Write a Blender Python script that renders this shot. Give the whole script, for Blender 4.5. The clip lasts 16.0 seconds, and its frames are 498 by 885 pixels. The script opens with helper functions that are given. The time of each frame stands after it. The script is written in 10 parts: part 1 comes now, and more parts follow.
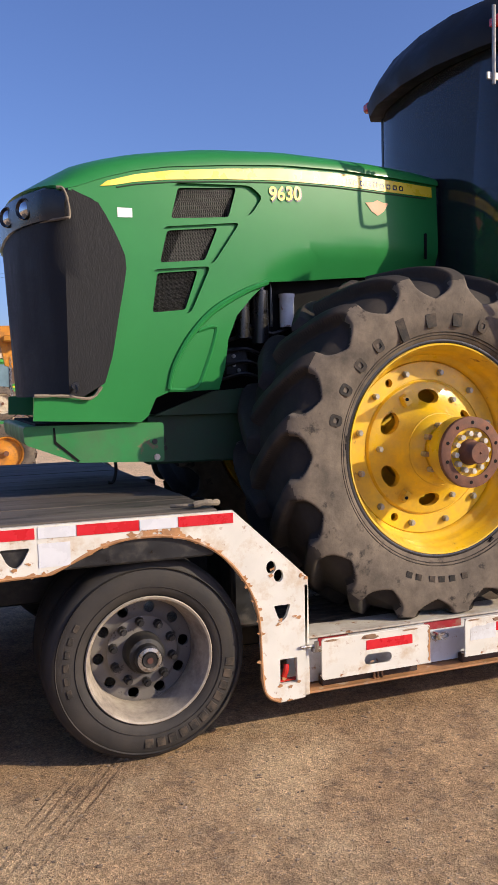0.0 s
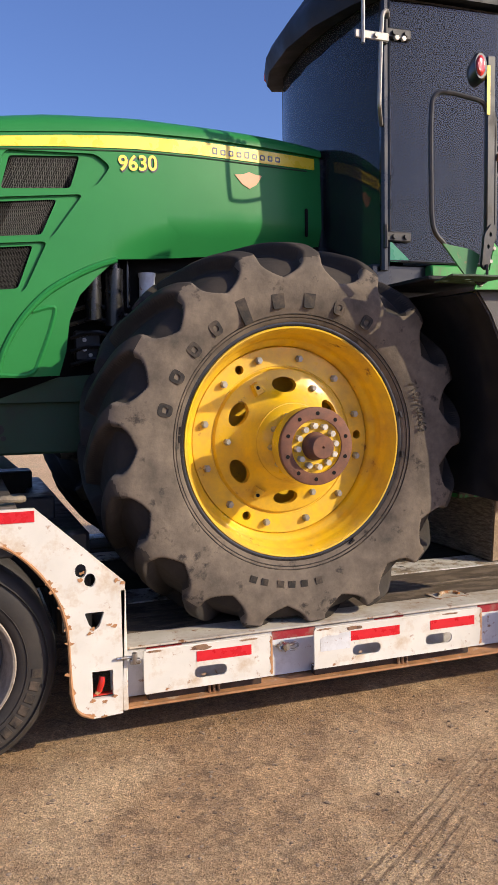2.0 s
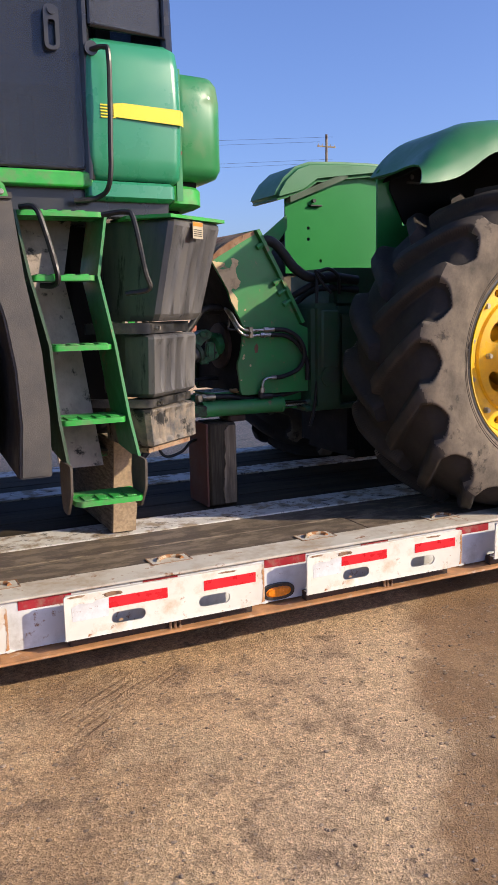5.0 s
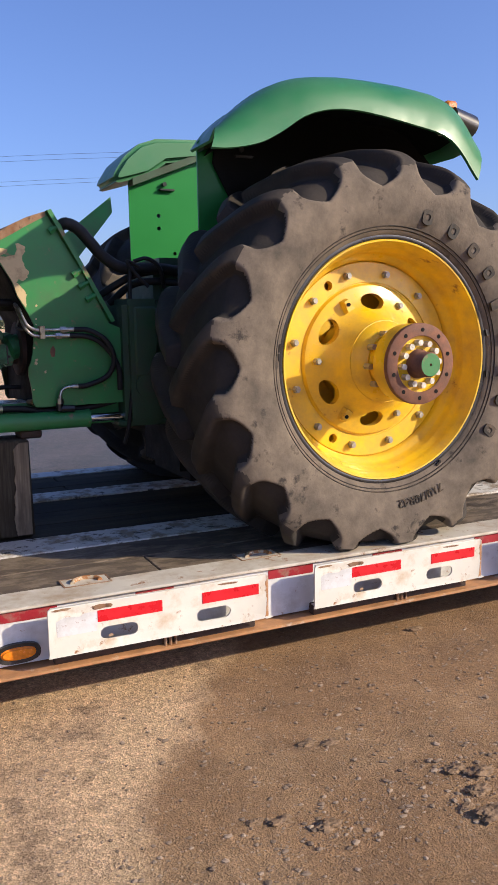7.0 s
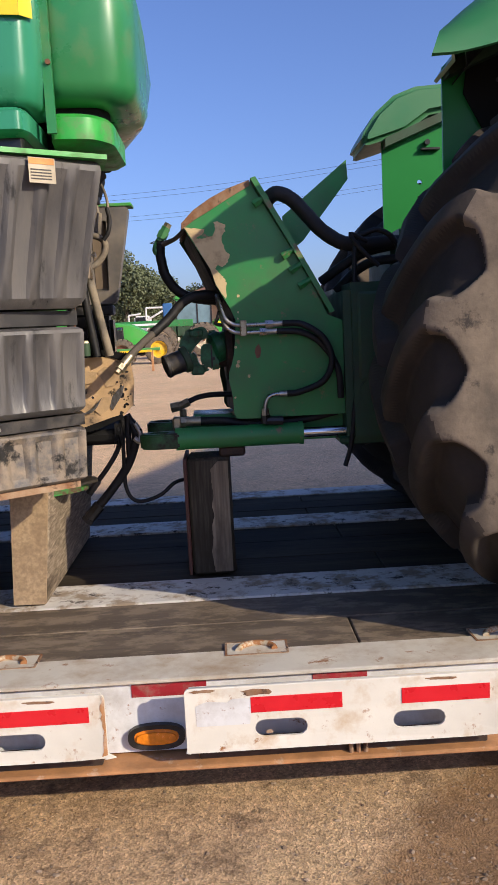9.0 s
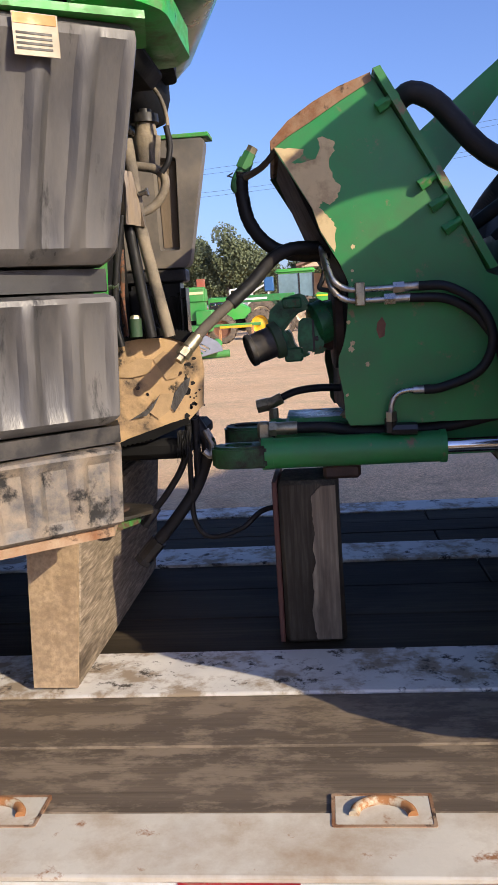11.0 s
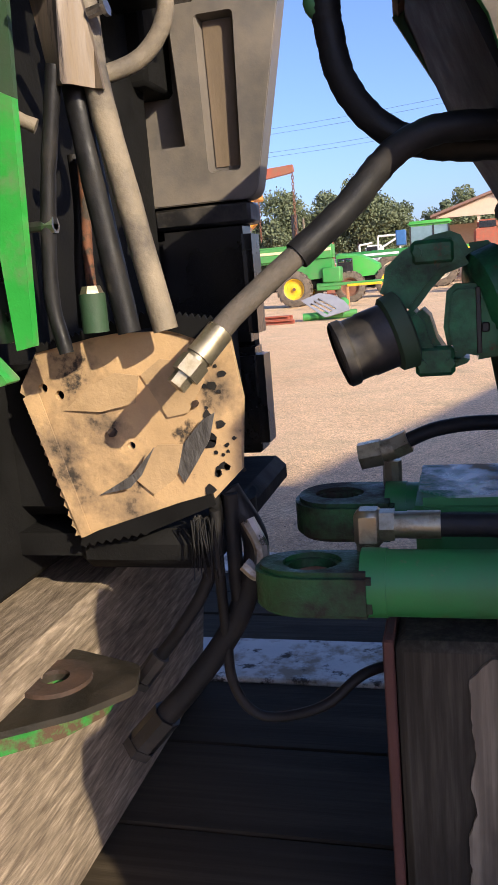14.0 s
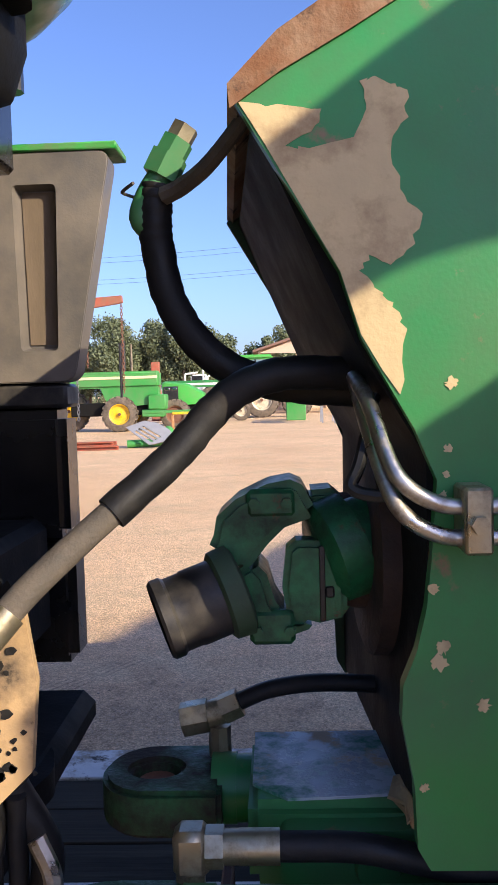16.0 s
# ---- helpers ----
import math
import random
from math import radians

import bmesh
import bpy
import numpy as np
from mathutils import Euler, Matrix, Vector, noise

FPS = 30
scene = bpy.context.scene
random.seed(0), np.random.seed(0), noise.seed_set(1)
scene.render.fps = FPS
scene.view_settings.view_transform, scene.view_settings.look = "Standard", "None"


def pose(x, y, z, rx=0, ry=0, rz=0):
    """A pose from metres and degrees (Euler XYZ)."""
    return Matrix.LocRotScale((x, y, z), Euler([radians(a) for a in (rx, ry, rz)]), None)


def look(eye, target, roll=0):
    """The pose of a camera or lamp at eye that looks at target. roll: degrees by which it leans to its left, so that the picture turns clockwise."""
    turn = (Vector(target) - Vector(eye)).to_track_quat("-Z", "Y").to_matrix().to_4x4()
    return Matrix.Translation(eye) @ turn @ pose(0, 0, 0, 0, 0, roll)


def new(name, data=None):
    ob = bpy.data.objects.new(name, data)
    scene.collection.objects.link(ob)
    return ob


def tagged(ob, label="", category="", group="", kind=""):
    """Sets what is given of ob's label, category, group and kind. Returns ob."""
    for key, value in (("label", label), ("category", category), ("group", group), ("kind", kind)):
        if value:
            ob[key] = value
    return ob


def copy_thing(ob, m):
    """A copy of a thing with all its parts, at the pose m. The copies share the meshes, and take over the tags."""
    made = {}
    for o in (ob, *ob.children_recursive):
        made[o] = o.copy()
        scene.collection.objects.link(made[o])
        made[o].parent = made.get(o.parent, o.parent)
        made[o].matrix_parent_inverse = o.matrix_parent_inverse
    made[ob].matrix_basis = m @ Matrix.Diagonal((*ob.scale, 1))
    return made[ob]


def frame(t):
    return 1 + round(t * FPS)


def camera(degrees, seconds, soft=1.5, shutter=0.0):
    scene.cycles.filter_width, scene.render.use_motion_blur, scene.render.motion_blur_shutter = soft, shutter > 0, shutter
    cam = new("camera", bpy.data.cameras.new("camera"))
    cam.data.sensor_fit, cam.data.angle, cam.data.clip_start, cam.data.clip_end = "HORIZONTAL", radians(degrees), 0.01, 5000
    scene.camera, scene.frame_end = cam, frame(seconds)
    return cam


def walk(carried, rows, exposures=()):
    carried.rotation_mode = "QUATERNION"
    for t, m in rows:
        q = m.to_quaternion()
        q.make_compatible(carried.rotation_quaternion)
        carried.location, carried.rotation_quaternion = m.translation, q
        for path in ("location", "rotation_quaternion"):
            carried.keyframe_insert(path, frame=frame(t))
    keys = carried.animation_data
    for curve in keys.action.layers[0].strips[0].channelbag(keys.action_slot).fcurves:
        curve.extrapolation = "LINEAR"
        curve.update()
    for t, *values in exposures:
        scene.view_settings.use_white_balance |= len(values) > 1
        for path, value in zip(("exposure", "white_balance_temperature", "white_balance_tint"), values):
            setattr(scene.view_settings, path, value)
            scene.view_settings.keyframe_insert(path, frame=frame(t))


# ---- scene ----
cam = camera(34.0, 16.0)
PATH = [
    (0, (-0.02, -3.436, 1.662), (0.684, -1.569, 1.531), -1.3),
    (0.5, (0.16, -3.394, 1.668), (0.83, -1.515, 1.525), -1.3),
    (1, (0.382, -3.402, 1.649), (1.012, -1.511, 1.484), -1.8),
    (1.5, (0.648, -3.458, 1.656), (1.218, -1.547, 1.506), -1.9),
    (2, (0.904, -3.403, 1.629), (1.576, -1.526, 1.475), -0.9),
    (2.5, (1.226, -3.394, 1.641), (1.928, -1.527, 1.492), -0.7),
    (3, (1.548, -3.414, 1.651), (2.258, -1.553, 1.464), -1.3),
    (3.5, (1.875, -3.354, 1.614), (2.687, -1.544, 1.361), -2.0),
    (4, (2.246, -3.33, 1.608), (3.115, -1.55, 1.33), -1.8),
    (4.5, (2.601, -3.361, 1.633), (3.431, -1.569, 1.318), -1.0),
    (5, (2.905, -3.223, 1.636), (3.754, -1.443, 1.304), -1.1),
    (5.2, (3.014, -3.193, 1.641), (3.874, -1.416, 1.32), -1.4),
    (7.3, (4.345, -2.894, 1.505), (5.173, -1.098, 1.206), -0.6),
    (7.5, (4.433, -2.83, 1.487), (5.192, -1.003, 1.191), -0.6),
    (8, (4.602, -2.599, 1.497), (5.185, -0.713, 1.18), -1.3),
    (8.5, (4.76, -2.403, 1.481), (5.107, -0.458, 1.174), -1.4),
    (9, (4.9, -2.208, 1.468), (4.951, -0.227, 1.197), -2.9),
    (9.2, (4.886, -2.104, 1.462), (4.89, -0.123, 1.192), -3.5),
    (11.3, (4.888, -1.044, 1.45), (4.666, 0.916, 1.117), -3.5),
    (11.5, (4.899, -0.942, 1.44), (4.658, 1.014, 1.099), -3.4),
    (12, (4.933, -0.683, 1.449), (4.589, 1.257, 1.102), -3.3),
    (12.5, (4.878, -0.476, 1.452), (4.494, 1.456, 1.107), -4.6),
    (13, (4.852, -0.293, 1.471), (4.46, 1.638, 1.133), -4.4),
    (13.5, (4.888, -0.071, 1.47), (4.384, 1.832, 1.115), -3.7),
    (14, (4.826, 0.1, 1.455), (4.312, 1.992, 1.06), -4.9),
    (14.5, (4.782, 0.19, 1.482), (4.349, 2.106, 1.103), -4.0),
    (15, (4.807, 0.228, 1.558), (4.45, 2.187, 1.377), -1.8),
    (15.5, (4.836, 0.279, 1.634), (4.618, 2.267, 1.62), -2.1),
    (16, (4.803, 0.319, 1.607), (4.725, 2.314, 1.483), -1.7),
]
walk(cam, [(t, look(eye, target, roll)) for t, eye, target, roll in PATH],
     exposures=[(0.0, 0.02), (2.5, 0.10), (4.5, 0.26), (5.2, 0.28), (7.3, 0.24), (9.0, 0.06), (11.3, 0.42), (12.5, 0.58), (14.0, 0.56), (14.6, 0.66), (15.1, 0.68), (15.5, 0.58), (16.0, 0.60)])

# ---- daylight ----
SUN_TO = Vector((1.22, -1.0, 0.76)).normalized()
world = bpy.data.worlds.new("world")
scene.world = world
world.use_nodes = True
wn, wl = world.node_tree.nodes, world.node_tree.links
sky = wn.new("ShaderNodeTexSky")
sky.sky_type = "NISHITA"
sky.sun_disc = False
sky.sun_elevation = math.asin(SUN_TO.z)
sky.sun_rotation = math.atan2(SUN_TO.x, SUN_TO.y)
sky.altitude, sky.air_density, sky.dust_density, sky.ozone_density = 300.0, 1.0, 2.2, 5.0
tint = wn.new("ShaderNodeMix")
tint.data_type, tint.blend_type = "RGBA", "MULTIPLY"
tint.inputs[0].default_value = 1.0
tint.inputs[7].default_value = (1.0, 0.955, 1.21, 1.0)
wl.new(sky.outputs[0], tint.inputs[6])
wl.new(tint.outputs[2], wn["Background"].inputs[0])
wn["Background"].inputs[1].default_value = 0.148
sun = new("sun", bpy.data.lights.new("sun", "SUN"))
sun.data.energy, sun.data.angle, sun.data.color = 5.0, radians(0.53), (1.0, 0.85, 0.63)
sun.matrix_world = Matrix.Translation((0, 0, 30)) @ SUN_TO.to_track_quat("Z", "Y").to_matrix().to_4x4()


# ---- mesh helpers ----
V = Vector


def root_of(ob):
    off = Vector()
    while ob:
        off += ob.location
        ob = ob.parent
    return off


def mesh_from(name, bm, material, off=Vector(), angle=38.0, smooth=True, recalc=True):
    if recalc:
        bmesh.ops.recalc_face_normals(bm, faces=bm.faces)
    if off.length > 0:
        bmesh.ops.translate(bm, verts=bm.verts, vec=-off)
    me = bpy.data.meshes.new(name)
    bm.to_mesh(me)
    bm.free()
    for m in material if isinstance(material, (list, tuple)) else (material,):
        me.materials.append(m)
    if smooth:
        me.shade_smooth()
        me.set_sharp_from_angle(angle=radians(angle))
    return me


def part(name, bm, material, parent, label="", **kw):
    ob = new(name, mesh_from(name, bm, material, root_of(parent), **kw))
    ob.parent = parent
    return tagged(ob, label)


def solo(name, bm, material, base, label, category, group="", kind="", **kw):
    base = Vector(base)
    ob = new(name, mesh_from(name, bm, material, base, **kw))
    ob.location = base
    return tagged(ob, label, category, group, kind)


def thing(name, base, label, category, group="", kind=""):
    ob = new(name)
    ob.location = base
    ob.empty_display_size = 0.2
    return tagged(ob, label, category, group, kind)


def B():
    return bmesh.new()


def box(bm, a, b, bev=0.0, m=None, seg=1):
    a, b = Vector(a), Vector(b)
    vs = bmesh.ops.create_cube(bm, size=1.0)["verts"]
    c, s = (a + b) / 2, b - a
    for v in vs:
        v.co = Vector((v.co.x * s.x, v.co.y * s.y, v.co.z * s.z)) + c
    if bev > 0:
        es = list({e for v in vs for e in v.link_edges})
        r = bmesh.ops.bevel(bm, geom=es, offset=bev, segments=seg, affect="EDGES", clamp_overlap=True)
        vs = list({v for f in r["faces"] for v in f.verts} | {v for v in vs if v.is_valid})
    if m is not None:
        bmesh.ops.transform(bm, matrix=m, verts=vs)
    return vs


def frame_of(d):
    d = d.normalized()
    up = Vector((0, 0, 1)) if abs(d.z) < 0.9 else Vector((1, 0, 0))
    u = d.cross(up).normalized()
    return u, d.cross(u).normalized()


def ring(c, u, w, r, seg, ph=0.0):
    return [Vector(c) + u * (r * math.cos(2 * math.pi * i / seg + ph)) + w * (r * math.sin(2 * math.pi * i / seg + ph)) for i in range(seg)]


def loft(bm, rings, closed=True, cap0=True, cap1=True):
    vs = [[bm.verts.new(p) for p in r] for r in rings]
    n = len(vs[0])
    for a, b in zip(vs, vs[1:]):
        for i in range(n if closed else n - 1):
            j = (i + 1) % n
            bm.faces.new((a[i], a[j], b[j], b[i]))
    if cap0 and closed:
        bm.faces.new(vs[0])
    if cap1 and closed:
        bm.faces.new(vs[-1][::-1])
    return vs


def rod(bm, p0, p1, r0, r1=None, seg=14, ph=0.0):
    p0, p1 = Vector(p0), Vector(p1)
    u, w = frame_of(p1 - p0)
    return loft(bm, [ring(p0, u, w, r0, seg, ph), ring(p1, u, w, r0 if r1 is None else r1, seg, ph)])


def spline(pts, sub=6):
    pts = [Vector(p) for p in pts]
    if sub < 2:
        return pts
    q = [2 * pts[0] - pts[1]] + pts + [2 * pts[-1] - pts[-2]]
    out = []
    for i in range(1, len(q) - 2):
        a, b, c, d = q[i - 1:i + 3]
        for k in range(sub):
            t = k / sub
            out.append(0.5 * ((2 * b) + (c - a) * t + (2 * a - 5 * b + 4 * c - d) * t * t + (3 * b - a - 3 * c + d) * t ** 3))
    return out + [pts[-1]]


def tube(bm, pts, r, seg=10, sub=6, wob=0.0):
    ps = spline(pts, sub)
    d0 = (ps[1] - ps[0]).normalized()
    u, w = frame_of(d0)
    rings = []
    for i, p in enumerate(ps):
        d = (ps[min(i + 1, len(ps) - 1)] - ps[max(i - 1, 0)]).normalized()
        u = (u - d * u.dot(d)).normalized()
        w = d.cross(u)
        rr = r(i / (len(ps) - 1)) if callable(r) else r
        if wob:
            rr *= 1 + wob * math.sin(i * 2.4) * math.cos(i * 0.9)
        rings.append(ring(p, u, w, rr, seg))
    return loft(bm, rings)


def rounded(pts, r, seg=4):
    n, out = len(pts), []
    for i in range(n):
        p, a, b = Vector(pts[i]), Vector(pts[i - 1]), Vector(pts[(i + 1) % n])
        ri = r[i] if isinstance(r, (list, tuple)) else r
        if ri <= 0:
            out.append(tuple(p))
            continue
        da, db = (a - p), (b - p)
        k = min(ri, da.length * 0.45, db.length * 0.45)
        pa, pb = p + da.normalized() * k, p + db.normalized() * k
        for s in range(seg + 1):
            t = s / seg
            q = pa * (1 - t) ** 2 + p * 2 * t * (1 - t) + pb * t * t
            out.append((q.x, q.y))
    return out


def oval(cx, cz, hx, hz, seg=20, p=2.0):
    out = []
    for i in range(seg):
        a = 2 * math.pi * i / seg
        c, s = math.cos(a), math.sin(a)
        out.append((cx + hx * math.copysign(abs(c) ** (2 / p), c), cz + hz * math.copysign(abs(s) ** (2 / p), s)))
    return out


def slot(cx, cz, hx, hz, seg=6):
    out = []
    for side in (1, -1):
        for i in range(seg + 1):
            a = -math.pi / 2 + math.pi * i / seg
            out.append((cx + side * (hx - hz) + side * hz * math.cos(a), cz + side * hz * math.sin(a)))
    return out


def sheet(bm, outer, holes=(), sub=0):
    """Flat polygon with holes in x and z, at y 0; returns its vertices."""
    es = []
    vs_all = []
    for loop in (outer, *holes):
        vs = [bm.verts.new((p[0], 0, p[1])) for p in loop]
        vs_all += vs
        es += [bm.edges.new((vs[i], vs[(i + 1) % len(vs)])) for i in range(len(vs))]
    r = bmesh.ops.triangle_fill(bm, use_beauty=True, use_dissolve=False, edges=es)
    fs = [g for g in r["geom"] if isinstance(g, bmesh.types.BMFace)]
    if sub:
        e2 = list({e for f in fs for e in f.edges})
        bmesh.ops.subdivide_edges(bm, edges=e2, cuts=sub, use_grid_fill=True)
        fs = [f for f in bm.faces if f.is_valid]
    return fs


def prism(bm, outer, holes=(), y0=0.0, y1=0.02, sub=0, warp=None, m=None):
    """Plate in the x-z plane from y0 to y1, with holes through it."""
    b2 = B()
    sheet(b2, outer, holes, sub)
    r = bmesh.ops.extrude_face_region(b2, geom=list(b2.faces))
    top = {g for g in r["geom"] if isinstance(g, bmesh.types.BMVert)}
    for v in b2.verts:
        v.co.y = y1 if v in top else y0
    if warp:
        for v in b2.verts:
            v.co = warp(v.co)
    if m is not None:
        bmesh.ops.transform(b2, matrix=m, verts=b2.verts)
    bmesh.ops.recalc_face_normals(b2, faces=b2.faces)
    add_bm(bm, b2)


def add_bm(bm, b2):
    me = bpy.data.meshes.new("tmp")
    b2.to_mesh(me)
    b2.free()
    bm.from_mesh(me)
    bpy.data.meshes.remove(me)


def thicken(bm, t):
    """Gives an open sheet a thickness."""
    bm.normal_update()
    bmesh.ops.solidify(bm, geom=list(bm.faces), thickness=t)


def lathe(bm, prof, seg=48, c=(0, 0, 0), closed=False):
    """Turns a profile of (radius, y) about the y axis through c."""
    rings = []
    for r, y in prof:
        rings.append([Vector(c) + Vector((r * math.cos(2 * math.pi * i / seg), y, r * math.sin(2 * math.pi * i / seg))) for i in range(seg)])
    if closed:
        rings.append(rings[0])
    vs = [[bm.verts.new(p) for p in r] for r in (rings[:-1] if closed else rings)]
    if closed:
        vs.append(vs[0])
    for a, b in zip(vs, vs[1:]):
        for i in range(seg):
            j = (i + 1) % seg
            bm.faces.new((a[i], a[j], b[j], b[i]))
    return vs


def cut(bm, tool):
    """bm minus tool."""
    a = bpy.data.objects.new("a", mesh_from("a", bm, [], smooth=False))
    b = bpy.data.objects.new("b", mesh_from("b", tool, [], smooth=False))
    for o in (a, b):
        scene.collection.objects.link(o)
    md = a.modifiers.new("cut", "BOOLEAN")
    md.operation, md.object, md.solver = "DIFFERENCE", b, "EXACT"
    me = bpy.data.meshes.new_from_object(a.evaluated_get(bpy.context.evaluated_depsgraph_get()))
    out = B()
    out.from_mesh(me)
    for o in (a, b):
        m = o.data
        bpy.data.objects.remove(o)
        bpy.data.meshes.remove(m)
    bpy.data.meshes.remove(me)
    return out


def letters(text, size, depth=0.002, bold=0.0):
    """Text as a mesh in the x-z plane, facing -y, centred."""
    cu = bpy.data.curves.new("text", "FONT")
    cu.body, cu.size, cu.extrude, cu.align_x, cu.align_y, cu.offset = text, size, depth, "CENTER", "CENTER", bold
    ob = bpy.data.objects.new("text", cu)
    scene.collection.objects.link(ob)
    me = bpy.data.meshes.new_from_object(ob.evaluated_get(bpy.context.evaluated_depsgraph_get()))
    bpy.data.objects.remove(ob)
    bpy.data.curves.remove(cu)
    bm = B()
    bm.from_mesh(me)
    bpy.data.meshes.remove(me)
    bmesh.ops.transform(bm, matrix=Matrix.Rotation(radians(90), 4, "X"), verts=bm.verts)
    return bm


# ---- materials ----
def shader(name):
    m = bpy.data.materials.new(name)
    m.use_nodes = True
    nt = m.node_tree
    bs = nt.nodes["Principled BSDF"]

    def N(kind, **inp):
        n = nt.nodes.new("ShaderNode" + kind)
        for k, v in inp.items():
            n.inputs[k.replace("_", " ")].default_value = v
        return n
    return m, nt, bs, N, nt.links.new


def rgb(c):
    return (*c, 1.0)


def noise_node(N, link, coord, scale, detail=4.0, rough=0.55, stretch=None):
    n = N("TexNoise", Scale=scale, Detail=detail, Roughness=rough)
    if stretch:
        mp = N("Mapping", Scale=stretch)
        link(coord, mp.inputs[0])
        link(mp.outputs[0], n.inputs["Vector"])
    else:
        link(coord, n.inputs["Vector"])
    return n


def ramp(N, link, fac, a, b, ca=(0, 0, 0), cb=(1, 1, 1)):
    r = N("ValToRGB")
    e = r.color_ramp.elements
    e[0].position, e[1].position, e[0].color, e[1].color = a, b, rgb(ca), rgb(cb)
    link(fac, r.inputs[0])
    return r


def mix(nt, link, fac, a, b, mode="MIX"):
    n = nt.nodes.new("ShaderNodeMix")
    n.data_type, n.blend_type = "RGBA", mode
    for i, v in ((0, fac), (6, a), (7, b)):
        if isinstance(v, (int, float)):
            n.inputs[i].default_value = v
        elif isinstance(v, tuple):
            n.inputs[i].default_value = rgb(v)
        else:
            link(v, n.inputs[i])
    return n.outputs[2]


def mat(name, col, rough=0.5, metal=0.0, var=0.12, vscale=5.0, bump=0.15, bscale=120.0, dirt=None, damt=0.5, dscale=4.0,
        dsoft=0.2, coat=0.0, stretch=None, spec=0.5, rvar=0.15, obj=0.0, dirt2=None, d2amt=0.6, d2scale=30.0, dstretch=None):
    m, nt, bs, N, link = shader(name)
    tc = N("TexCoord").outputs["Object"]
    n1 = noise_node(N, link, tc, vscale, 5.0, 0.6, stretch)
    lo, hi = tuple(c * (1 - var) for c in col), tuple(min(1, c * (1 + var)) for c in col)
    c = ramp(N, link, n1.outputs[0], 0.3, 0.7, lo, hi).outputs[0]
    n2 = noise_node(N, link, tc, bscale, 3.0, 0.6, stretch)
    c = mix(nt, link, ramp(N, link, n2.outputs[0], 0.35, 0.75, (0, 0, 0), (0.25, 0.25, 0.25)).outputs[0], c, lo)
    rgh = N("MapRange")
    link(n1.outputs[0], rgh.inputs[0])
    rgh.inputs[1].default_value, rgh.inputs[2].default_value = 0.3, 0.7
    rgh.inputs[3].default_value, rgh.inputs[4].default_value = max(0.02, rough - rvar), min(1.0, rough + rvar)
    rout = rgh.outputs[0]
    if obj:
        oi = N("ObjectInfo")
        c = mix(nt, link, 1.0, c, ramp(N, link, oi.outputs["Random"], 0, 1, (1 - obj,) * 3, (1 + obj,) * 3).outputs[0], "MULTIPLY")
    for d, amt, ds, soft in ((dirt, damt, dscale, dsoft), (dirt2, d2amt, d2scale, 0.06)):
        if d:
            n3 = noise_node(N, link, tc, ds, 7.0, 0.68, dstretch)
            k = ramp(N, link, n3.outputs[0], 0.66 - 0.3 * amt - soft / 2, 0.66 - 0.3 * amt + soft / 2 + 0.02)
            c = mix(nt, link, k.outputs[0], c, d)
            mx = N("Mix")
            link(k.outputs[0], mx.inputs[0])
            link(rout, mx.inputs[2])
            mx.inputs[3].default_value = 0.85
            rout = mx.outputs[0]
    link(c, bs.inputs["Base Color"])
    link(rout, bs.inputs["Roughness"])
    bs.inputs["Metallic"].default_value = metal
    bs.inputs["Specular IOR Level"].default_value = spec
    bs.inputs["Coat Weight"].default_value = coat
    bs.inputs["Coat Roughness"].default_value = 0.12
    if bump:
        bp = N("Bump", Strength=bump, Distance=0.004)
        link(n2.outputs[0], bp.inputs["Height"])
        link(bp.outputs[0], bs.inputs["Normal"])
    return m


GREEN = (0.024, 0.198, 0.050)
green = mat("green paint", GREEN, 0.33, var=0.08, vscale=2.5, bump=0.03, bscale=300, coat=0.06, rvar=0.02, spec=0.16)
green_gloss = mat("glossy fender green", (0.018, 0.165, 0.050), 0.33, var=0.08, vscale=2.5, bump=0.03, bscale=300, coat=0.15, rvar=0.05, spec=0.5, dirt=(0.06, 0.17, 0.08), damt=0.2, dscale=2.5, dsoft=0.5)
green_worn = mat("worn green paint", (0.012, 0.235, 0.05), 0.36, var=0.15, vscale=4, bump=0.06, bscale=200, coat=0.1, dirt=(0.07, 0.13, 0.06), damt=0.3, dscale=5, dsoft=0.5, dirt2=(0.22, 0.15, 0.09), d2amt=0.10, d2scale=11)
# dark green with dirt patches; some parts carry their shade in this colour
green_dark = mat("dark green paint for dirt and shade", (0.012, 0.075, 0.026), 0.5, var=0.25, vscale=6, bump=0.15, bscale=120, dirt=(0.05, 0.055, 0.04), damt=0.5, dscale=6, dsoft=0.4)
green_faded = mat("sun-faded green plastic", (0.03, 0.235, 0.125), 0.32, var=0.08, vscale=3, bump=0.03, bscale=250, coat=0.2)
green_light = mat("bright green panel", (0.028, 0.205, 0.068), 0.35, var=0.1, vscale=3, bump=0.04, bscale=200, coat=0.2, dirt=(0.1, 0.2, 0.08), damt=0.2)
green_step = mat("bright green step paint", (0.03, 0.33, 0.05), 0.4, var=0.12, vscale=12, bump=0.1, bscale=200, dirt=(0.12, 0.2, 0.09), damt=0.3, dscale=14)
yellow = mat("yellow paint", (0.80, 0.50, 0.010), 0.33, var=0.06, vscale=4, bump=0.04, bscale=200, coat=0.25, dirt=(0.45, 0.27, 0.06), damt=0.28, dscale=5, dsoft=0.35, dirt2=(0.22, 0.10, 0.03), d2amt=0.02, d2scale=9)
yellow_stripe = mat("yellow decal", (0.82, 0.62, 0.03), 0.3, var=0.05, coat=0.3, bump=0.02)
